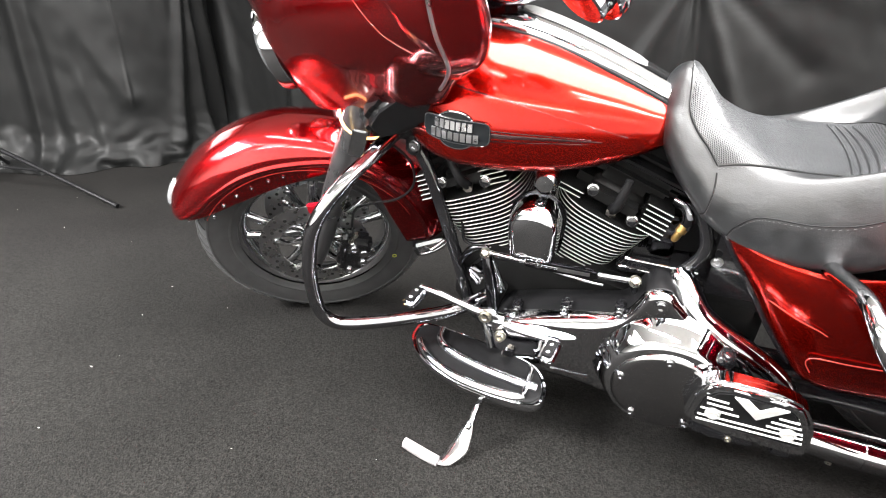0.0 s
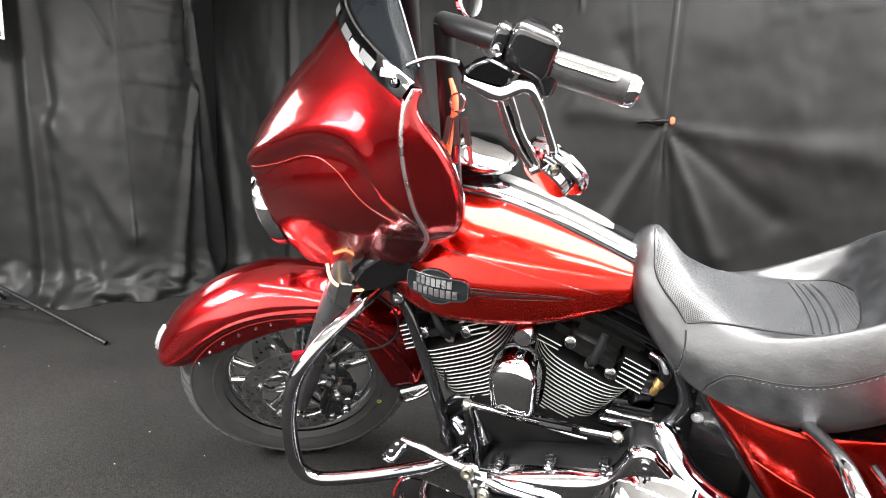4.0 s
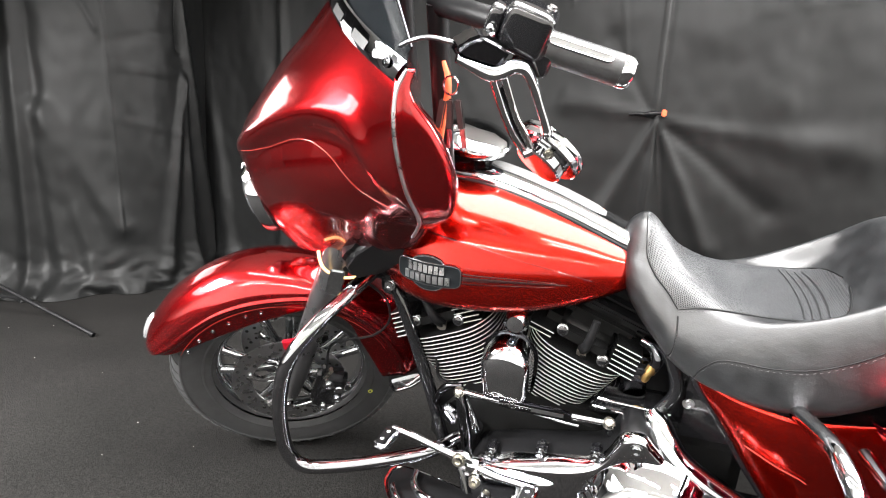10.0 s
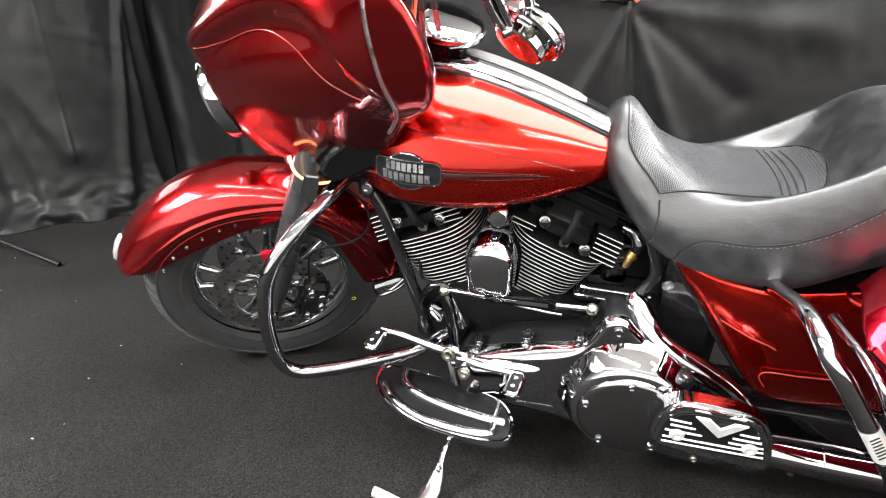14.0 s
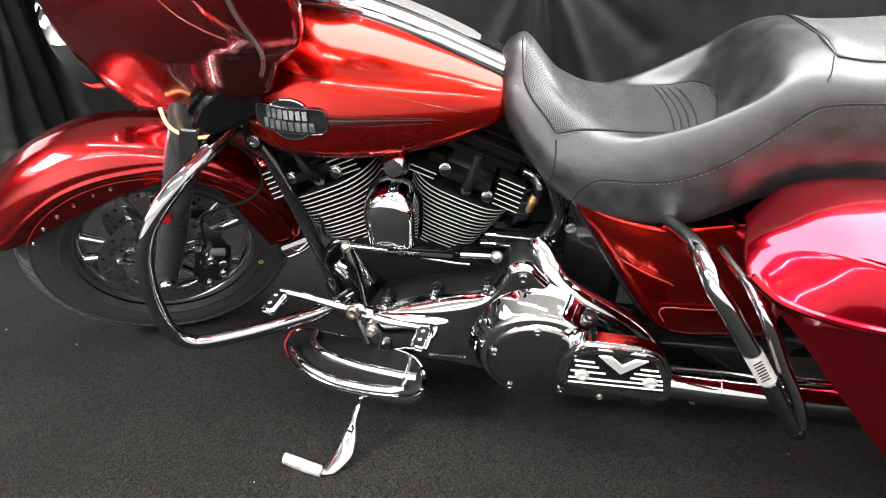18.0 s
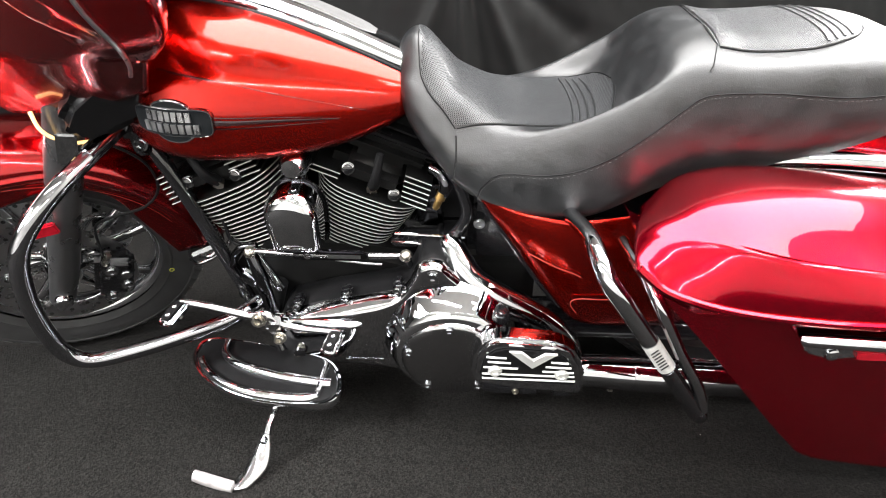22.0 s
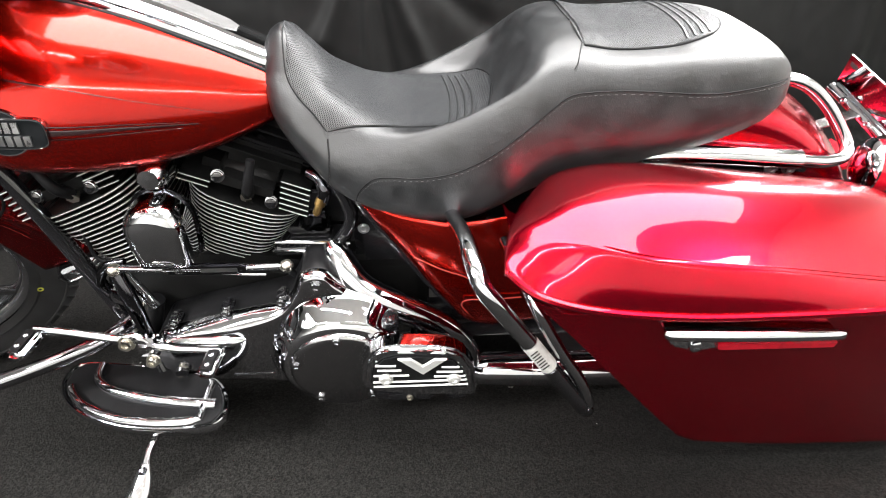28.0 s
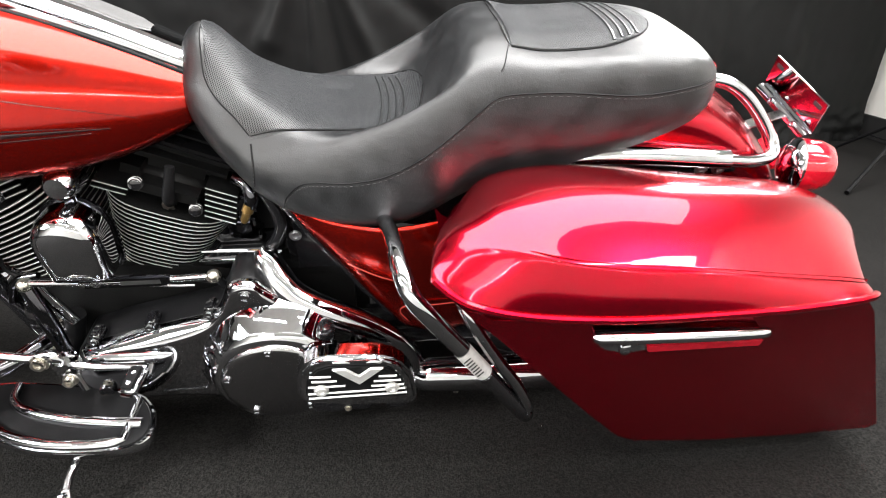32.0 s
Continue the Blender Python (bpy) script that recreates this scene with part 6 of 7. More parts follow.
def guards():
    g = part("engine_guard", tube([(0.315, -0.12, 0.80), (0.285, -0.22, 0.770), (0.245, -0.315, 0.728), (0.205, -0.372, 0.665), (0.178, -0.386, 0.57), (0.170, -0.386, 0.47), (0.180, -0.382, 0.405), (0.215, -0.368, 0.372), (0.29, -0.335, 0.368), (0.38, -0.295, 0.376), (0.47, -0.245, 0.385), (0.53, -0.17, 0.39)], 0.0165, 18, 6), guard_chrome, bike, "chrome engine guard bar")
    part("guard_shine", tube([(0.3155, -0.125, 0.802), (0.285, -0.224, 0.774)], 0.0167, 18, 3), guard_chrome, g)
    part("frame_downtube", tube([(0.30, -0.105, 0.80), (0.352, -0.12, 0.724), (0.41, -0.13, 0.555), (0.468, -0.135, 0.335)], 0.016, 16, 5), gloss_black, bike, "gloss black frame tube")
    part("frame_downtube", tube([(0.30, 0.105, 0.80), (0.352, 0.12, 0.724), (0.41, 0.13, 0.555), (0.468, 0.135, 0.335)], 0.016, 16, 5), gloss_black, bike, "gloss black frame tube")
    part("guard_mount", join(box((0.318, -0.125, 0.792), (0.05, 0.035, 0.055), 0.01), box((0.335, -0.13, 0.76), (0.035, 0.03, 0.06), 0.008)), gloss_black, bike)
    bolt((0.318, -0.145, 0.800), (0, -1, 0.1), 0.010, 0.010, chrome, bike, "guard_bolt")
    bolt((0.345, -0.148, 0.760), (0, -1, 0.1), 0.010, 0.010, chrome, bike, "guard_bolt")
    part("frame_rail", tube([(0.47, -0.13, 0.33), (0.53, -0.13, 0.25), (0.70, -0.12, 0.21), (1.0, -0.12, 0.21), (1.20, -0.11, 0.24)], 0.016, 14, 5), gloss_black, bike, "black lower frame rail")
    part("backbone", tube([(0.22, 0, 0.98), (0.5, 0, 0.92), (0.85, 0, 0.80), (1.05, 0, 0.70)], 0.026, 14, 5), gloss_black, bike)
    part("frame_strut", tube([(0.90, -0.105, 0.79), (0.955, -0.12, 0.70), (0.99, -0.13, 0.60), (0.945, -0.14, 0.52), (0.945, -0.14, 0.46)], 0.014, 12, 5), gloss_black, bike, "black rear frame tube")
    # rear saddlebag guard
    rg = part("bag_guard", tube([(1.180, -0.15, 0.640), (1.196, -0.25, 0.664), (1.203, -0.335, 0.688), (1.209, -0.385, 0.684), (1.222, -0.418, 0.662), (1.250, -0.43, 0.626), (1.305, -0.43, 0.547), (1.349, -0.43, 0.482), (1.40, -0.43, 0.405), (1.438, -0.43, 0.348)], 0.0155, 16, 6), chrome, bike, "chrome saddlebag guard hoop")
    part("guard_brace", tube([(1.285, -0.25, 0.625), (1.300, -0.36, 0.628), (1.318, -0.415, 0.604), (1.367, -0.424, 0.5126), (1.416, -0.428, 0.4317), (1.444, -0.430, 0.366)], 0.0115, 12, 5), chrome, rg, "chrome brace")
    # same tube as the hoop, darkened to carry the floor's reflection
    part("guard_reflection", tube([(1.351, -0.4302, 0.479), (1.40, -0.4302, 0.405), (1.432, -0.4302, 0.357)], 0.0160, 16, 2), guard_chrome, rg, "lower guard tube with the dark floor's reflection put into its chrome")
    part("guard_foot", lathe([(0, 0.020), (0.009, 0.018), (0.0155, 0.010), (0.0165, 0), (0.0155, -0.008), (0, -0.008)], (1.438, -0.43, 0.352), (0.55, 0, -0.83), 18), guard_chrome, rg)
    lab = part("guard_label", tube([(1.306, -0.4302, 0.5455), (1.3485, -0.4302, 0.4827)], 0.0162, 16, 2, caps=False), label_white, rg, "pale sticker with plain bars in place of small print")
    for k in range(7):
        t = 0.1 + 0.12 * k
        p = V((1.310, -0.4467, 0.540)).lerp(V((1.345, -0.4467, 0.488)), t)
        part("bar", box(p, (0.002, 0.0012, 0.016), 0, pose(0, 0, 0, 0, 38, 0)), ink, lab)


guards()


def exhaust():
    s = part("exhaust_shield", tube([(0.948, -0.150, 0.556), (0.957, -0.163, 0.541), (0.9755, -0.187, 0.510), (0.9995, -0.203, 0.4795), (1.0416, -0.213, 0.4517), (1.099, -0.217, 0.4191), (1.1587, -0.217, 0.382), (1.2027, -0.212, 0.3382), (1.235, -0.208, 0.285), (1.252, -0.206, 0.235)], [0.020, 0.028, 0.032, 0.034, 0.034, 0.033, 0.028, 0.025, 0.024, 0.022], 22, 6), chrome, bike, "curved chrome exhaust heat shield")
    part("exhaust_seam", tube([(0.995, -0.237, 0.486), (1.04, -0.247, 0.456), (1.10, -0.250, 0.420), (1.155, -0.246, 0.384)], 0.002, 6, 4), dark_chrome, s)
    m = part("muffler", tube([(1.235, -0.205, 0.222), (1.265, -0.21, 0.212), (1.30, -0.212, 0.210), (1.50, -0.215, 0.205), (2.05, -0.22, 0.215), (2.10, -0.22, 0.216)], [0.022, 0.036, 0.040, 0.043, 0.043, 0.038], 24, 5), chrome, bike, "long chrome muffler")
    part("muffler_band", tube([(1.385, -0.2135, 0.2075), (1.395, -0.2135, 0.207)], 0.0445, 24, 1), chrome, m)
    bolt((1.345, -0.22, 0.165), (0, -0.3, -1), 0.007, 0.012, zinc, m, "muffler_bolt")
    part("muffler", tube([(1.235, 0.205, 0.222), (1.30, 0.212, 0.210), (1.50, 0.215, 0.205), (2.05, 0.22, 0.215), (2.10, 0.22, 0.216)], [0.022, 0.040, 0.043, 0.043, 0.038], 24, 5), chrome, bike)
    part("swingarm", join(box((1.38, -0.13, 0.335), (0.5, 0.04, 0.06), 0.012), box((1.38, 0.13, 0.335), (0.5, 0.04, 0.06), 0.012)), gloss_black, bike, "black swingarm")
    part("belt_guard", box((1.36, -0.165, 0.30), (0.36, 0.03, 0.03), 0.008), gloss_black, bike)
    part("link_rod", tube([(1.24, -0.22, 0.262), (1.40, -0.22, 0.262), (1.46, -0.22, 0.255)], 0.006, 8, 2), gloss_black, bike)


exhaust()


def passenger_board():
    o = [(1.003, 0.335), (1.012, 0.40), (1.035, 0.436), (1.065, 0.447), (1.165, 0.440), (1.205, 0.422), (1.232, 0.375), (1.243, 0.30), (1.235, 0.285), (1.10, 0.295), (1.02, 0.312)]
    b = part("passenger_board", slab(o, -0.30, -0.345, 0.014, 3), chrome, bike, "folded-up chrome passenger footboard")
    f = [(1.022, 0.345), (1.03, 0.395), (1.05, 0.420), (1.075, 0.428), (1.16, 0.422), (1.19, 0.408), (1.212, 0.37), (1.222, 0.322), (1.12, 0.325), (1.03, 0.335)]
    pad = part("board_pad", slab(f, -0.342, -0.350, 0.003), pad_rubber, b, "black rubber pad with chrome bars")
    for x0, x1, z in ((1.035, 1.075, 0.402), (1.038, 1.085, 0.388), (1.165, 1.20, 0.392), (1.155, 1.207, 0.378), (1.03, 1.10, 0.372), (1.15, 1.213, 0.364), (1.028, 1.216, 0.352), (1.028, 1.219, 0.338)):
        part("chrome_bar", tube([(x0, -0.3505, z), ((x0 + x1) / 2, -0.3508, z - 0.001), (x1, -0.3505, z - 0.002)], 0.0024, 8, 2, flat=0.6), fin_edge, pad)
    part("wing_mark", slab([(1.078, 0.424), (1.104, 0.424), (1.128, 0.402), (1.150, 0.421), (1.176, 0.420), (1.128, 0.376)], -0.3505, -0.3565, 0.0015), fin_edge, pad, "chrome V-shaped mark")
    for x, z in ((1.054, 0.362), (1.190, 0.355)):
        bolt((x, -0.350, z), (0, -1, 0), 0.011, 0.008, fin_edge, pad, "pad_screw")
    part("board_hinge", join(box((1.10, -0.325, 0.290), (0.10, 0.035, 0.03), 0.006), box((1.045, -0.325, 0.292), (0.035, 0.03, 0.03), 0.006), box((1.20, -0.325, 0.284), (0.045, 0.03, 0.03), 0.006)), gloss_black, b, "black hinge")
    bolt((1.10, -0.343, 0.288), (0, -1, 0), 0.006, 0.004, zinc, b, "hinge_screw")
    part("board_strut", tube([(1.12, -0.10, 0.32), (1.12, -0.31, 0.31)], 0.018, 12, 1), gloss_black, bike)


passenger_board()


def side_cover():
    rows = [
        [(1.000, -0.165, 0.690), (1.06, -0.185, 0.655), (1.14, -0.20, 0.640), (1.22, -0.21, 0.640), (1.40, -0.195, 0.66)],
        [(1.030, -0.175, 0.640), (1.08, -0.195, 0.612), (1.15, -0.212, 0.595), (1.23, -0.220, 0.585), (1.42, -0.205, 0.60)],
        [(1.085, -0.180, 0.560), (1.12, -0.198, 0.54), (1.17, -0.212, 0.52), (1.25, -0.220, 0.50), (1.44, -0.205, 0.51)],
        [(1.150, -0.182, 0.460), (1.17, -0.198, 0.45), (1.21, -0.208, 0.435), (1.28, -0.215, 0.42), (1.46, -0.200, 0.43)],
        [(1.205, -0.180, 0.385), (1.215, -0.190, 0.375), (1.24, -0.198, 0.362), (1.30, -0.20, 0.352), (1.47, -0.190, 0.36)],
    ]
    for s in (1, -1):
        c = part("side_cover", skin(patch([[(x, s * y, z) for x, y, z in r] for r in rows], 6, 6)), paint, bike, "candy red side cover", thick=0.006, sharp=180)
        if s > 0:
            part("pinstripe", tube([(1.115, -0.211, 0.560), (1.17, -0.2215, 0.535), (1.21, -0.2245, 0.520), (1.225, -0.2255, 0.512)], 0.0012, 6, 4), stripe_light, c)
            part("pinstripe", tube([(1.23, -0.218, 0.405), (1.215, -0.219, 0.43), (1.225, -0.2215, 0.448), (1.28, -0.2255, 0.452), (1.34, -0.219, 0.45)], 0.0012, 6, 4), stripe_light, c)
            part("cover_trim", tube([(0.995, -0.160, 0.69), (1.025, -0.170, 0.64), (1.08, -0.176, 0.56), (1.145, -0.178, 0.46), (1.20, -0.177, 0.385)], 0.006, 8, 6), gloss_black, c, "black rubber edging")
    part("battery_box", box((1.10, 0.0, 0.56), (0.22, 0.26, 0.22), 0.02), gloss_black, bike, "black battery box")
    bolt((1.015, -0.145, 0.585), (0, -1, 0), 0.009, 0.006, steel, bike, "frame_bolt")
    part("rear_fender_frame", box((1.38, 0, 0.60), (0.44, 0.22, 0.06), 0.02), gloss_black, bike)


side_cover()


def saddlebag():
    """One hard bag: a body below and a crowned lid above, mirrored to the other side."""
    # rows from the nose to the tail; from the inner edge over the crown to the crease and the lip
    nose = [
        [(1.31, -0.225, 0.685), (1.3, -0.26, 0.698), (1.28, -0.315, 0.716), (1.264, -0.36, 0.718), (1.255, -0.395, 0.716), (1.251, -0.425, 0.716), (1.252, -0.445, 0.716)],
        [(1.325, -0.225, 0.706), (1.317, -0.26, 0.718), (1.303, -0.315, 0.734), (1.29, -0.36, 0.744), (1.282, -0.402, 0.735), (1.28, -0.437, 0.712), (1.286, -0.462, 0.690)],
        [(1.343, -0.225, 0.736), (1.339, -0.26, 0.746), (1.333, -0.315, 0.754), (1.328, -0.365, 0.759), (1.334, -0.418, 0.746), (1.326, -0.452, 0.710), (1.318, -0.473, 0.683)],
        [(1.375, -0.225, 0.760), (1.372, -0.26, 0.772), (1.368, -0.315, 0.780), (1.372, -0.37, 0.781), (1.395, -0.442, 0.752), (1.372, -0.466, 0.708), (1.352, -0.479, 0.674)],
    ]
    rear = [
        nose[-1],
        [(1.455, -0.225, 0.775), (1.455, -0.26, 0.786), (1.457, -0.315, 0.791), (1.46, -0.37, 0.778), (1.465, -0.447, 0.733), (1.45, -0.47, 0.692), (1.435, -0.482, 0.657)],
        [(1.58, -0.225, 0.768), (1.58, -0.26, 0.779), (1.58, -0.315, 0.784), (1.58, -0.37, 0.768), (1.58, -0.449, 0.718), (1.57, -0.472, 0.683), (1.56, -0.484, 0.648)],
        [(1.7, -0.225, 0.754), (1.7, -0.26, 0.765), (1.7, -0.315, 0.770), (1.7, -0.37, 0.753), (1.7, -0.449, 0.704), (1.695, -0.472, 0.674), (1.69, -0.484, 0.647)],
        [(1.82, -0.225, 0.740), (1.82, -0.26, 0.751), (1.82, -0.315, 0.755), (1.82, -0.37, 0.736), (1.82, -0.448, 0.686), (1.82, -0.47, 0.667), (1.82, -0.483, 0.649)],
        [(1.94, -0.225, 0.722), (1.94, -0.26, 0.732), (1.935, -0.315, 0.734), (1.93, -0.37, 0.713), (1.92, -0.447, 0.672), (1.92, -0.466, 0.662), (1.92, -0.48, 0.655)],
        [(2.05, -0.225, 0.680), (2.045, -0.26, 0.686), (2.03, -0.315, 0.688), (2, -0.37, 0.681), (1.965, -0.445, 0.663), (1.963, -0.46, 0.660), (1.962, -0.475, 0.657)],
        [(2.085, -0.225, 0.636), (2.08, -0.26, 0.638), (2.06, -0.315, 0.642), (2.025, -0.37, 0.648), (1.985, -0.44, 0.655), (1.984, -0.452, 0.654), (1.982, -0.464, 0.653)],
    ]
    bags = []
    for s in (1, -1):
        full = []
        whole = nose[:-1] + rear
        for i, r in enumerate(whole):
            q = [V(a) for a in r]
            tight = min(1.0, i / 3)
            row = q[:4] + [q[4].lerp(q[3], 0.45 - 0.35 * tight), q[4] + V((0, 0.0012, -0.0012)), q[4].lerp(q[5], 0.55 - 0.33 * tight)] + q[5:]
            full.append([V((a.x, s * a.y, a.z)) for a in row])
        lid = patch(full, 6, 5)
        for _ in range(14):
            lid = [lid[0]] + [[b * 0.5 + (a + c) * 0.25 for a, b, c in zip(*three)] for three in zip(lid[:28], lid[1:29], lid[2:30])] + lid[29:]
        lip = [r[-1] for r in lid]
        t = part("saddlebag", slab([(1.278, 0.694), (1.292, 0.676), (1.345, 0.645), (1.42, 0.640), (1.58, 0.632), (1.74, 0.630), (1.905, 0.636), (1.975, 0.640), (2.005, 0.61), (2.08, 0.49), (2.245, 0.232), (2.235, 0.215), (2.05, 0.217), (1.85, 0.228), (1.73, 0.245), (1.675, 0.255), (1.635, 0.278), (1.56, 0.362), (1.45, 0.492), (1.36, 0.598), (1.305, 0.658)], s * -0.225, s * -0.464, 0.014, 3), paint_bag, bike, "hard crimson saddlebag body")
        # the body narrows towards its foot
        for v in t.data.vertices:
            if v.co.y * s < -0.40:
                v.co.y += s * 0.014 * max(0.0, (0.60 - v.co.z) / 0.37) ** 1.6
        part("bag_lid", skin(lid), paint_bag, t, "crowned crimson saddlebag lid with a sharp crease", thick=0.006, sharp=25)
        part("lid_lip", tube([V((p.x, p.y - s * 0.001, p.z)) for p in lip], 0.0065, 8, 1), paint_bag, t, "rolled lip of the lid")
        part("lid_gasket", tube([V((p.x, p.y + s * 0.010, p.z - 0.009)) for p in lip], 0.005, 8, 1), pad_rubber, t)
        if s > 0:
            la = part("bag_latch", join(tube([(1.497, -0.496, 0.628), (1.512, -0.503, 0.631), (1.64, -0.506, 0.627), (1.765, -0.503, 0.621), (1.780, -0.496, 0.617)], [0.006, 0.009, 0.009, 0.009, 0.006], 14, 4)), chrome, t, "chrome latch bar with lock and reflector")
            part("latch_base", slab([(1.495, 0.628), (1.782, 0.617), (1.780, 0.590), (1.60, 0.592), (1.555, 0.584), (1.515, 0.596)], -0.455, -0.498, 0.005), chrome, la)
            part("latch_lock", lathe([(0, 0.006), (0.007, 0.006), (0.010, 0.004), (0.011, 0), (0, 0)], (1.550, -0.498, 0.600), (0, -1, 0.1), 18), chrome, la, "round key lock")
            # black bar for the shaded keyway
            part("key_slot", box((1.550, -0.5048, 0.600), (0.008, 0.001, 0.002), 0), ink, la)
            part("reflector", slab([(1.580, 0.612), (1.778, 0.605), (1.776, 0.592), (1.586, 0.595)], -0.496, -0.505, 0.0015), lens_red, la, "long red reflector")
        bags.append(t)
    return bags


saddlebag()


def tail():
    rows = []
    for a, r, w in ((2, 0.498, 0.135), (22, 0.508, 0.150), (45, 0.515, 0.160), (70, 0.515, 0.164), (95, 0.500, 0.160), (120, 0.48, 0.150)):
        d = V((math.cos(radians(a)), 0, math.sin(radians(a))))
        c = V((1.62, 0, 0.375))
        rows.append([c + d * r, c + d * (r - 0.006) + V((0, -0.4 * w, 0)), c + d * (r - 0.026) + V((0, -0.8 * w, 0)), c + d * (r - 0.06) + V((0, -w, 0)), c + d * (r - 0.16) + V((0, -w, 0))])
    fine = patch(rows, 8, 5)
    full = [[V((p.x, -p.y, p.z)) for p in r[:0:-1]] + r for r in fine]
    f = part("rear_fender", skin(full), paint_bag, bike, "crimson rear fender", sharp=180, thick=0.004)
    # chrome rails and the rack hoop
    for s in (1, -1):
        r = part("fender_rail", tube([(1.50, s * -0.175, 0.742), (1.56, s * -0.178, 0.758), (1.66, s * -0.18, 0.762), (1.80, s * -0.18, 0.752), (1.845, s * -0.178, 0.748)], [0.004, 0.014, 0.019, 0.020, 0.020], 14, 5, flat=0.8), chrome, bike, "chrome fender rail")
        part("rail_panel", slab([(1.60, 0.735), (1.86, 0.745), (1.88, 0.715), (1.70, 0.715)], s * -0.165, s * -0.175, 0.004), gloss_black, r)
        for x in (1.80, 1.835):
            bolt((x, s * -0.176, 0.728), (0, -s, 0), 0.010, 0.006, steel, r, "rail_screw")
    part("rack_hoop", tube([(1.78, -0.085, 0.868), (1.84, -0.10, 0.868), (1.895, -0.115, 0.835), (1.945, -0.14, 0.775), (1.945, -0.165, 0.748), (1.90, -0.178, 0.742), (1.845, -0.18, 0.746)], 0.0125, 14, 6), chrome, bike, "chrome rack hoop")
    part("rack_hoop", tube([(1.78, 0.085, 0.868), (1.84, 0.10, 0.868), (1.895, 0.115, 0.835), (1.945, 0.14, 0.775), (1.945, 0.165, 0.748), (1.90, 0.178, 0.742), (1.845, 0.18, 0.746)], 0.0125, 14, 6), chrome, bike)
    # plate bracket
    pm = Matrix.Translation((2.055, -0.030, 0.812)) @ pose(0, 0, 0, 11, -4, 0)
    pl = part("plate_bracket", moved(box((0, 0, 0), (0.004, 0.186, 0.074), 0.001), pm), chrome, bike, "bare chrome number plate bracket")
    # slots are black blocks coloured like the shade in them
    for y in (-0.07, 0.07):
        part("plate_slot", moved(box((-0.0021, y, 0.022), (0.001, 0.024, 0.008), 0), pm), ink, pl)
        part("plate_slot", moved(box((0.0021, y, 0.022), (0.001, 0.024, 0.008), 0), pm), ink, pl)
    part("plate_bar", moved(tube([(-0.008, -0.092, -0.040), (-0.008, 0.092, -0.040)], 0.010, 14, 1), pm), chrome, pl, "chrome cross tube")
    for y in (-0.055, 0.03):
        bolt(pm @ V((-0.018, y, -0.034)), (-1, 0, 0.5), 0.006, 0.006, chrome, pl, "plate_nut")
    part("plate_arm", box((2.00, -0.04, 0.762), (0.085, 0.030, 0.006), 0.002, pose(0, 0, 0, 0, -20, 0)), alloy, bike)
    # lamps
    tl = part("turn_lamp_left", lathe([(0, 0.056), (0.028, 0.053), (0.043, 0.043), (0.051, 0.024), (0.053, -0.004), (0.051, -0.02), (0.03, -0.024), (0, -0.024)], (2.022, -0.165, 0.722), (0.93, -0.3, 0.05), 36), lens_red, bike, "round red rear turn lamp")
    part("lamp_cup", lathe([(0.0520, -0.012), (0.054, -0.017), (0.050, -0.026), (0.034, -0.036), (0.014, -0.042), (0, -0.042)], (2.022, -0.165, 0.722), (0.93, -0.3, 0.05), 32), chrome, tl, "chrome lamp cup")
    part("turn_lamp_right", lathe([(0, 0.045), (0.025, 0.043), (0.040, 0.032), (0.045, 0.012), (0.045, 0.0), (0.03, -0.012), (0, -0.012)], (2.02, 0.150, 0.675), (0.93, 0.3, 0.05), 32), lens_red, bike, "round red rear turn lamp")
    part("lamp_bar", tube([(1.985, -0.15, 0.67), (1.97, 0, 0.67), (1.985, 0.15, 0.67)], 0.013, 10, 4), chrome, bike)
    part("tail_lamp", box((2.075, 0, 0.655), (0.07, 0.10, 0.055), 0.024, pose(0, 0, 0, 0, -25, 0), 5), lens_red, bike, "red tail lamp")
    part("antenna_base", lathe([(0, 0.020), (0.030, 0.019), (0.038, 0.014), (0.039, 0.004), (0.041, 0.002), (0.041, -0.008), (0.036, -0.012), (0, -0.012)], (1.845, 0.02, 0.862), (0.45, 0, 1), 32), lens_red, bike, "round red cap with chrome base")


tail()


# ---------------------------------------------------------------- studio gear
def softbox():
    u = V((-0.24, -0.97, 0)).normalized()
    c = V((-2.2, 0.555, 1.50)) + u * 0.40 + V((-0.03, 0, 0.36))
    n = u.cross(V((0.03, 0, 1)).normalized())
    n = n if n.x > 0 else -n
    m = Matrix.Translation(c) @ Matrix((u, n.cross(u), n)).transposed().to_4x4()
    s = thing("softbox", "white square softbox lamp on a black light stand", "studio lamp")
    part("diffuser", moved(box((0, 0, 0), (0.78, 0.72, 0.01), 0.004), m), glow_cloth, s, "glowing white cloth diffuser")
    e = [(-0.40, -0.37), (0.40, -0.37), (0.40, 0.37), (-0.40, 0.37), (-0.40, -0.37)]
    part("rim", moved(tube([(x, y, 0.006) for x, y in e], 0.009, 8, 1), m), white_cloth, s, "white cloth edge")
    part("hood", moved(skin([[(-0.4, -0.37, -0.006), (0.4, -0.37, -0.006), (0.4, 0.37, -0.006), (-0.4, 0.37, -0.006)], [(-0.1, -0.1, -0.24), (0.1, -0.1, -0.24), (0.1, 0.1, -0.24), (-0.1, 0.1, -0.24)]], wrap=True, cap=True), m), satin_black, s, "black hood")
    base = V((-2.40, 0.20, FLOOR))
    part("pole", tube([base + V((0, 0, 0.0)), base + V((0, 0, 1.9))], 0.013, 12, 1), satin_black, s)
    return base


softbox()


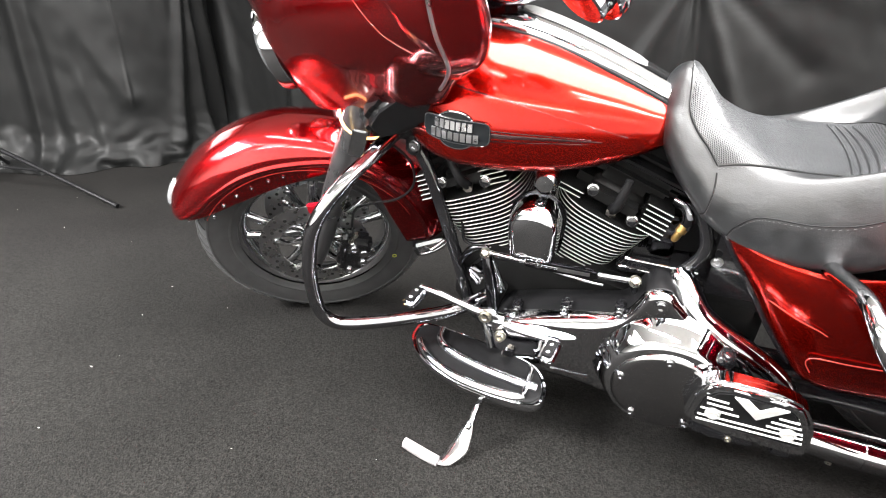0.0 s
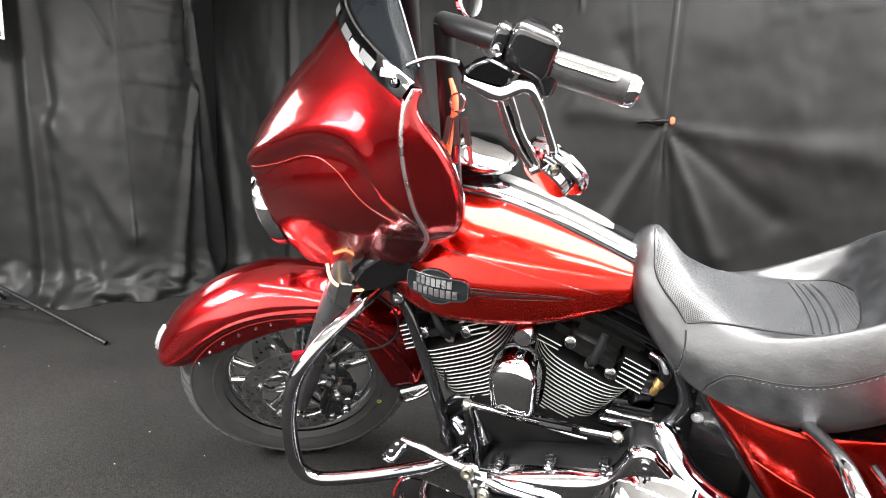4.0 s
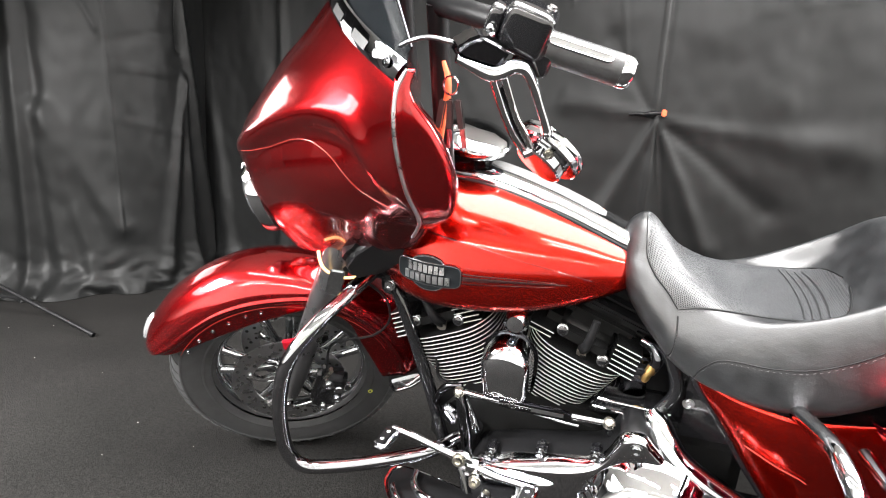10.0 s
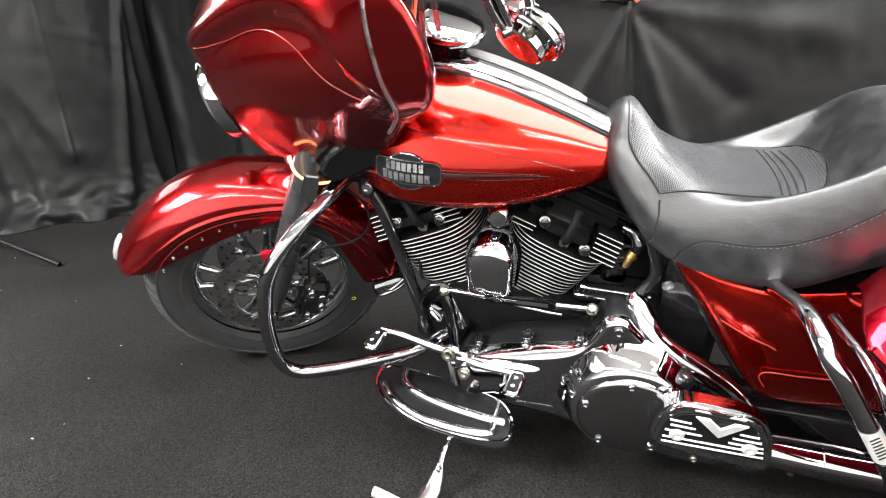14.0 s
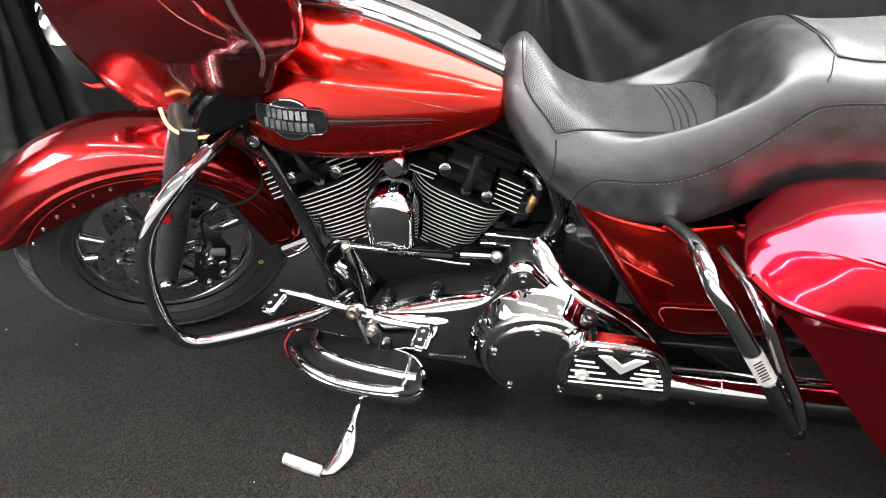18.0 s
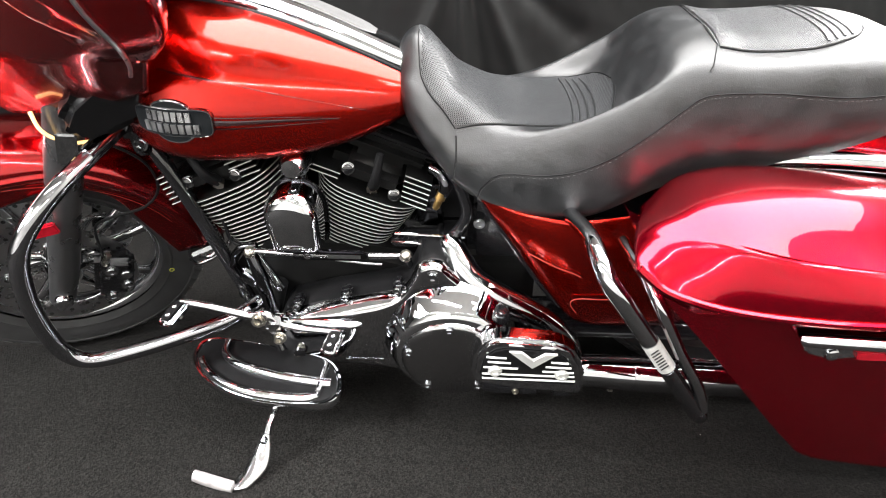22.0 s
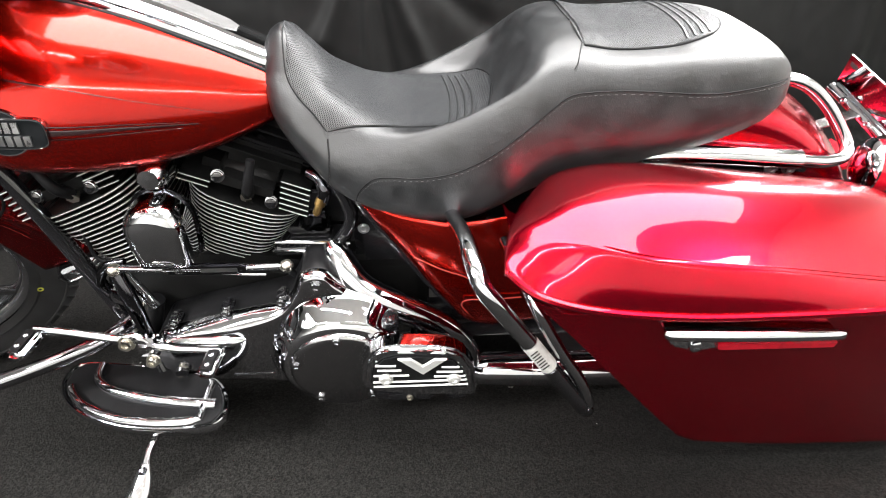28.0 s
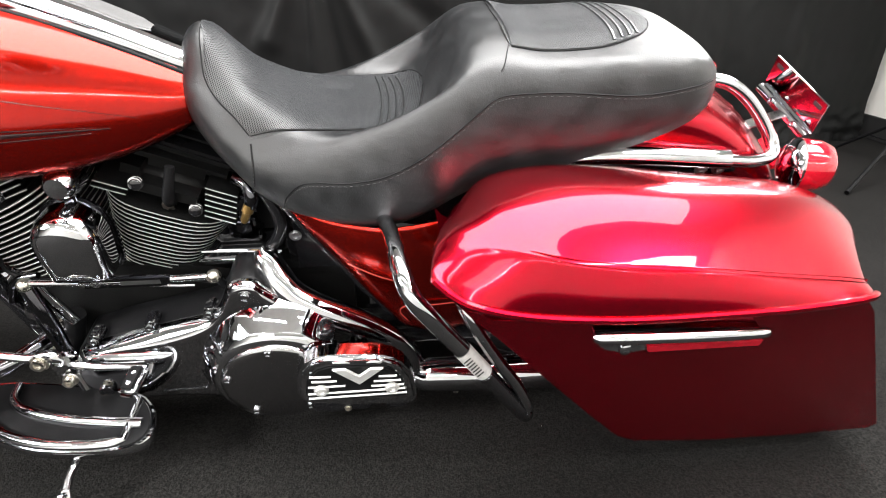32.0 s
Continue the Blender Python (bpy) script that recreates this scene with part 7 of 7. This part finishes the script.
def light_stand(name, label, base, feet, top):
    s = thing(name, label, "light stand")
    b = V(base)
    part("pole", tube([b + V((0, 0, 0.10)), b + V((0, 0, top))], 0.012, 12, 1), satin_black, s, "black pole")
    part("collar", lathe([(0.012, 0), (0.022, 0), (0.022, 0.05), (0.012, 0.05)], b + V((0, 0, 0.26)), (0, 0, 1), 16), satin_black, s)
    for f in feet:
        f = V((f[0], f[1], FLOOR + 0.012))
        leg = part("leg", tube([b + V((0, 0, 0.30)), f.lerp(b + V((0, 0, 0.30)), 0.3), f], 0.010, 10, 1), satin_black, s, "black tubular leg")
        part("foot", tube([f, f.lerp(b + V((0, 0, 0.30)), 0.03)], 0.012, 10, 1), pad_rubber, leg)
        part("brace", tube([b + V((0, 0, 0.13)), f.lerp(b + V((0, 0, 0.30)), 0.45)], 0.006, 8, 1), satin_black, s)
    return s


light_stand("light_stand", "black tripod light stand on the carpet before the drape", (-2.30, 0.30, FLOOR), ((-1.45, 0.395), (-2.5, -0.35), (-2.45, 0.60)), 1.4)
light_stand("light_stand", "black tripod light stand beside the end of the drape", (4.15, 1.45, FLOOR), ((3.51, 1.075), (4.45, 1.2), (4.1, 1.85)), 1.9)


def clamp():
    c = V((0.905, 1.495, 1.236))
    s = thing("spring_clamp", "small black spring clamp with an orange tip pinching the drape", "clamp")
    part("jaw", moved(tube([(-0.05, 0, 0.004), (0.0, -0.006, 0.006), (0.05, 0, 0.010)], [0.006, 0.012, 0.008], 10, 4), Matrix.Translation(c)), satin_black, s, "black plastic jaw")
    part("handle", moved(tube([(-0.10, 0, 0.000), (-0.05, -0.004, 0.004), (-0.0, 0, -0.004)], [0.005, 0.008, 0.010], 10, 4), Matrix.Translation(c)), satin_black, s)
    part("tip", moved(box((0.058, -0.004, 0.010), (0.022, 0.025, 0.034), 0.005), Matrix.Translation(c)), orange_cloth, s, "orange jaw tip")


clamp()


def keys():
    base = STEER @ V((0.415, -0.205, 1.30))
    k = thing("key_strap", "orange fabric key strap with keys hanging from the handlebar", "keys", LEAN @ Matrix.Translation(base))
    part("strap", join(tube([(0.0, -0.03, 0.01), (0.012, -0.04, -0.03), (0.0, -0.042, -0.10), (-0.018, -0.04, -0.22)], [0.004, 0.0065, 0.0065, 0.006], 8, 5, flat=0.35)), orange_cloth, k, "orange woven strap")
    part("ring", tube([(0.018 + 0.014 * math.cos(a), -0.045, -0.03 + 0.016 * math.sin(a)) for a in np.linspace(0, 6.28, 16)], 0.002, 6, 1), chrome, k)
    for i, (x, t) in enumerate(((0.006, 12), (0.018, 3), (0.030, -8))):
        kk = part("key", moved(box((0, 0, -0.035), (0.014, 0.006, 0.055), 0.003), Matrix.Translation((x, -0.045, -0.045)) @ pose(0, 0, 0, 0, t, 0)), ink, k, "black-headed key")
        part("key_blade", moved(box((0, 0, -0.078), (0.010, 0.003, 0.034), 0.001), Matrix.Translation((x, -0.045, -0.045)) @ pose(0, 0, 0, 0, t, 0)), chrome, kk)


keys()
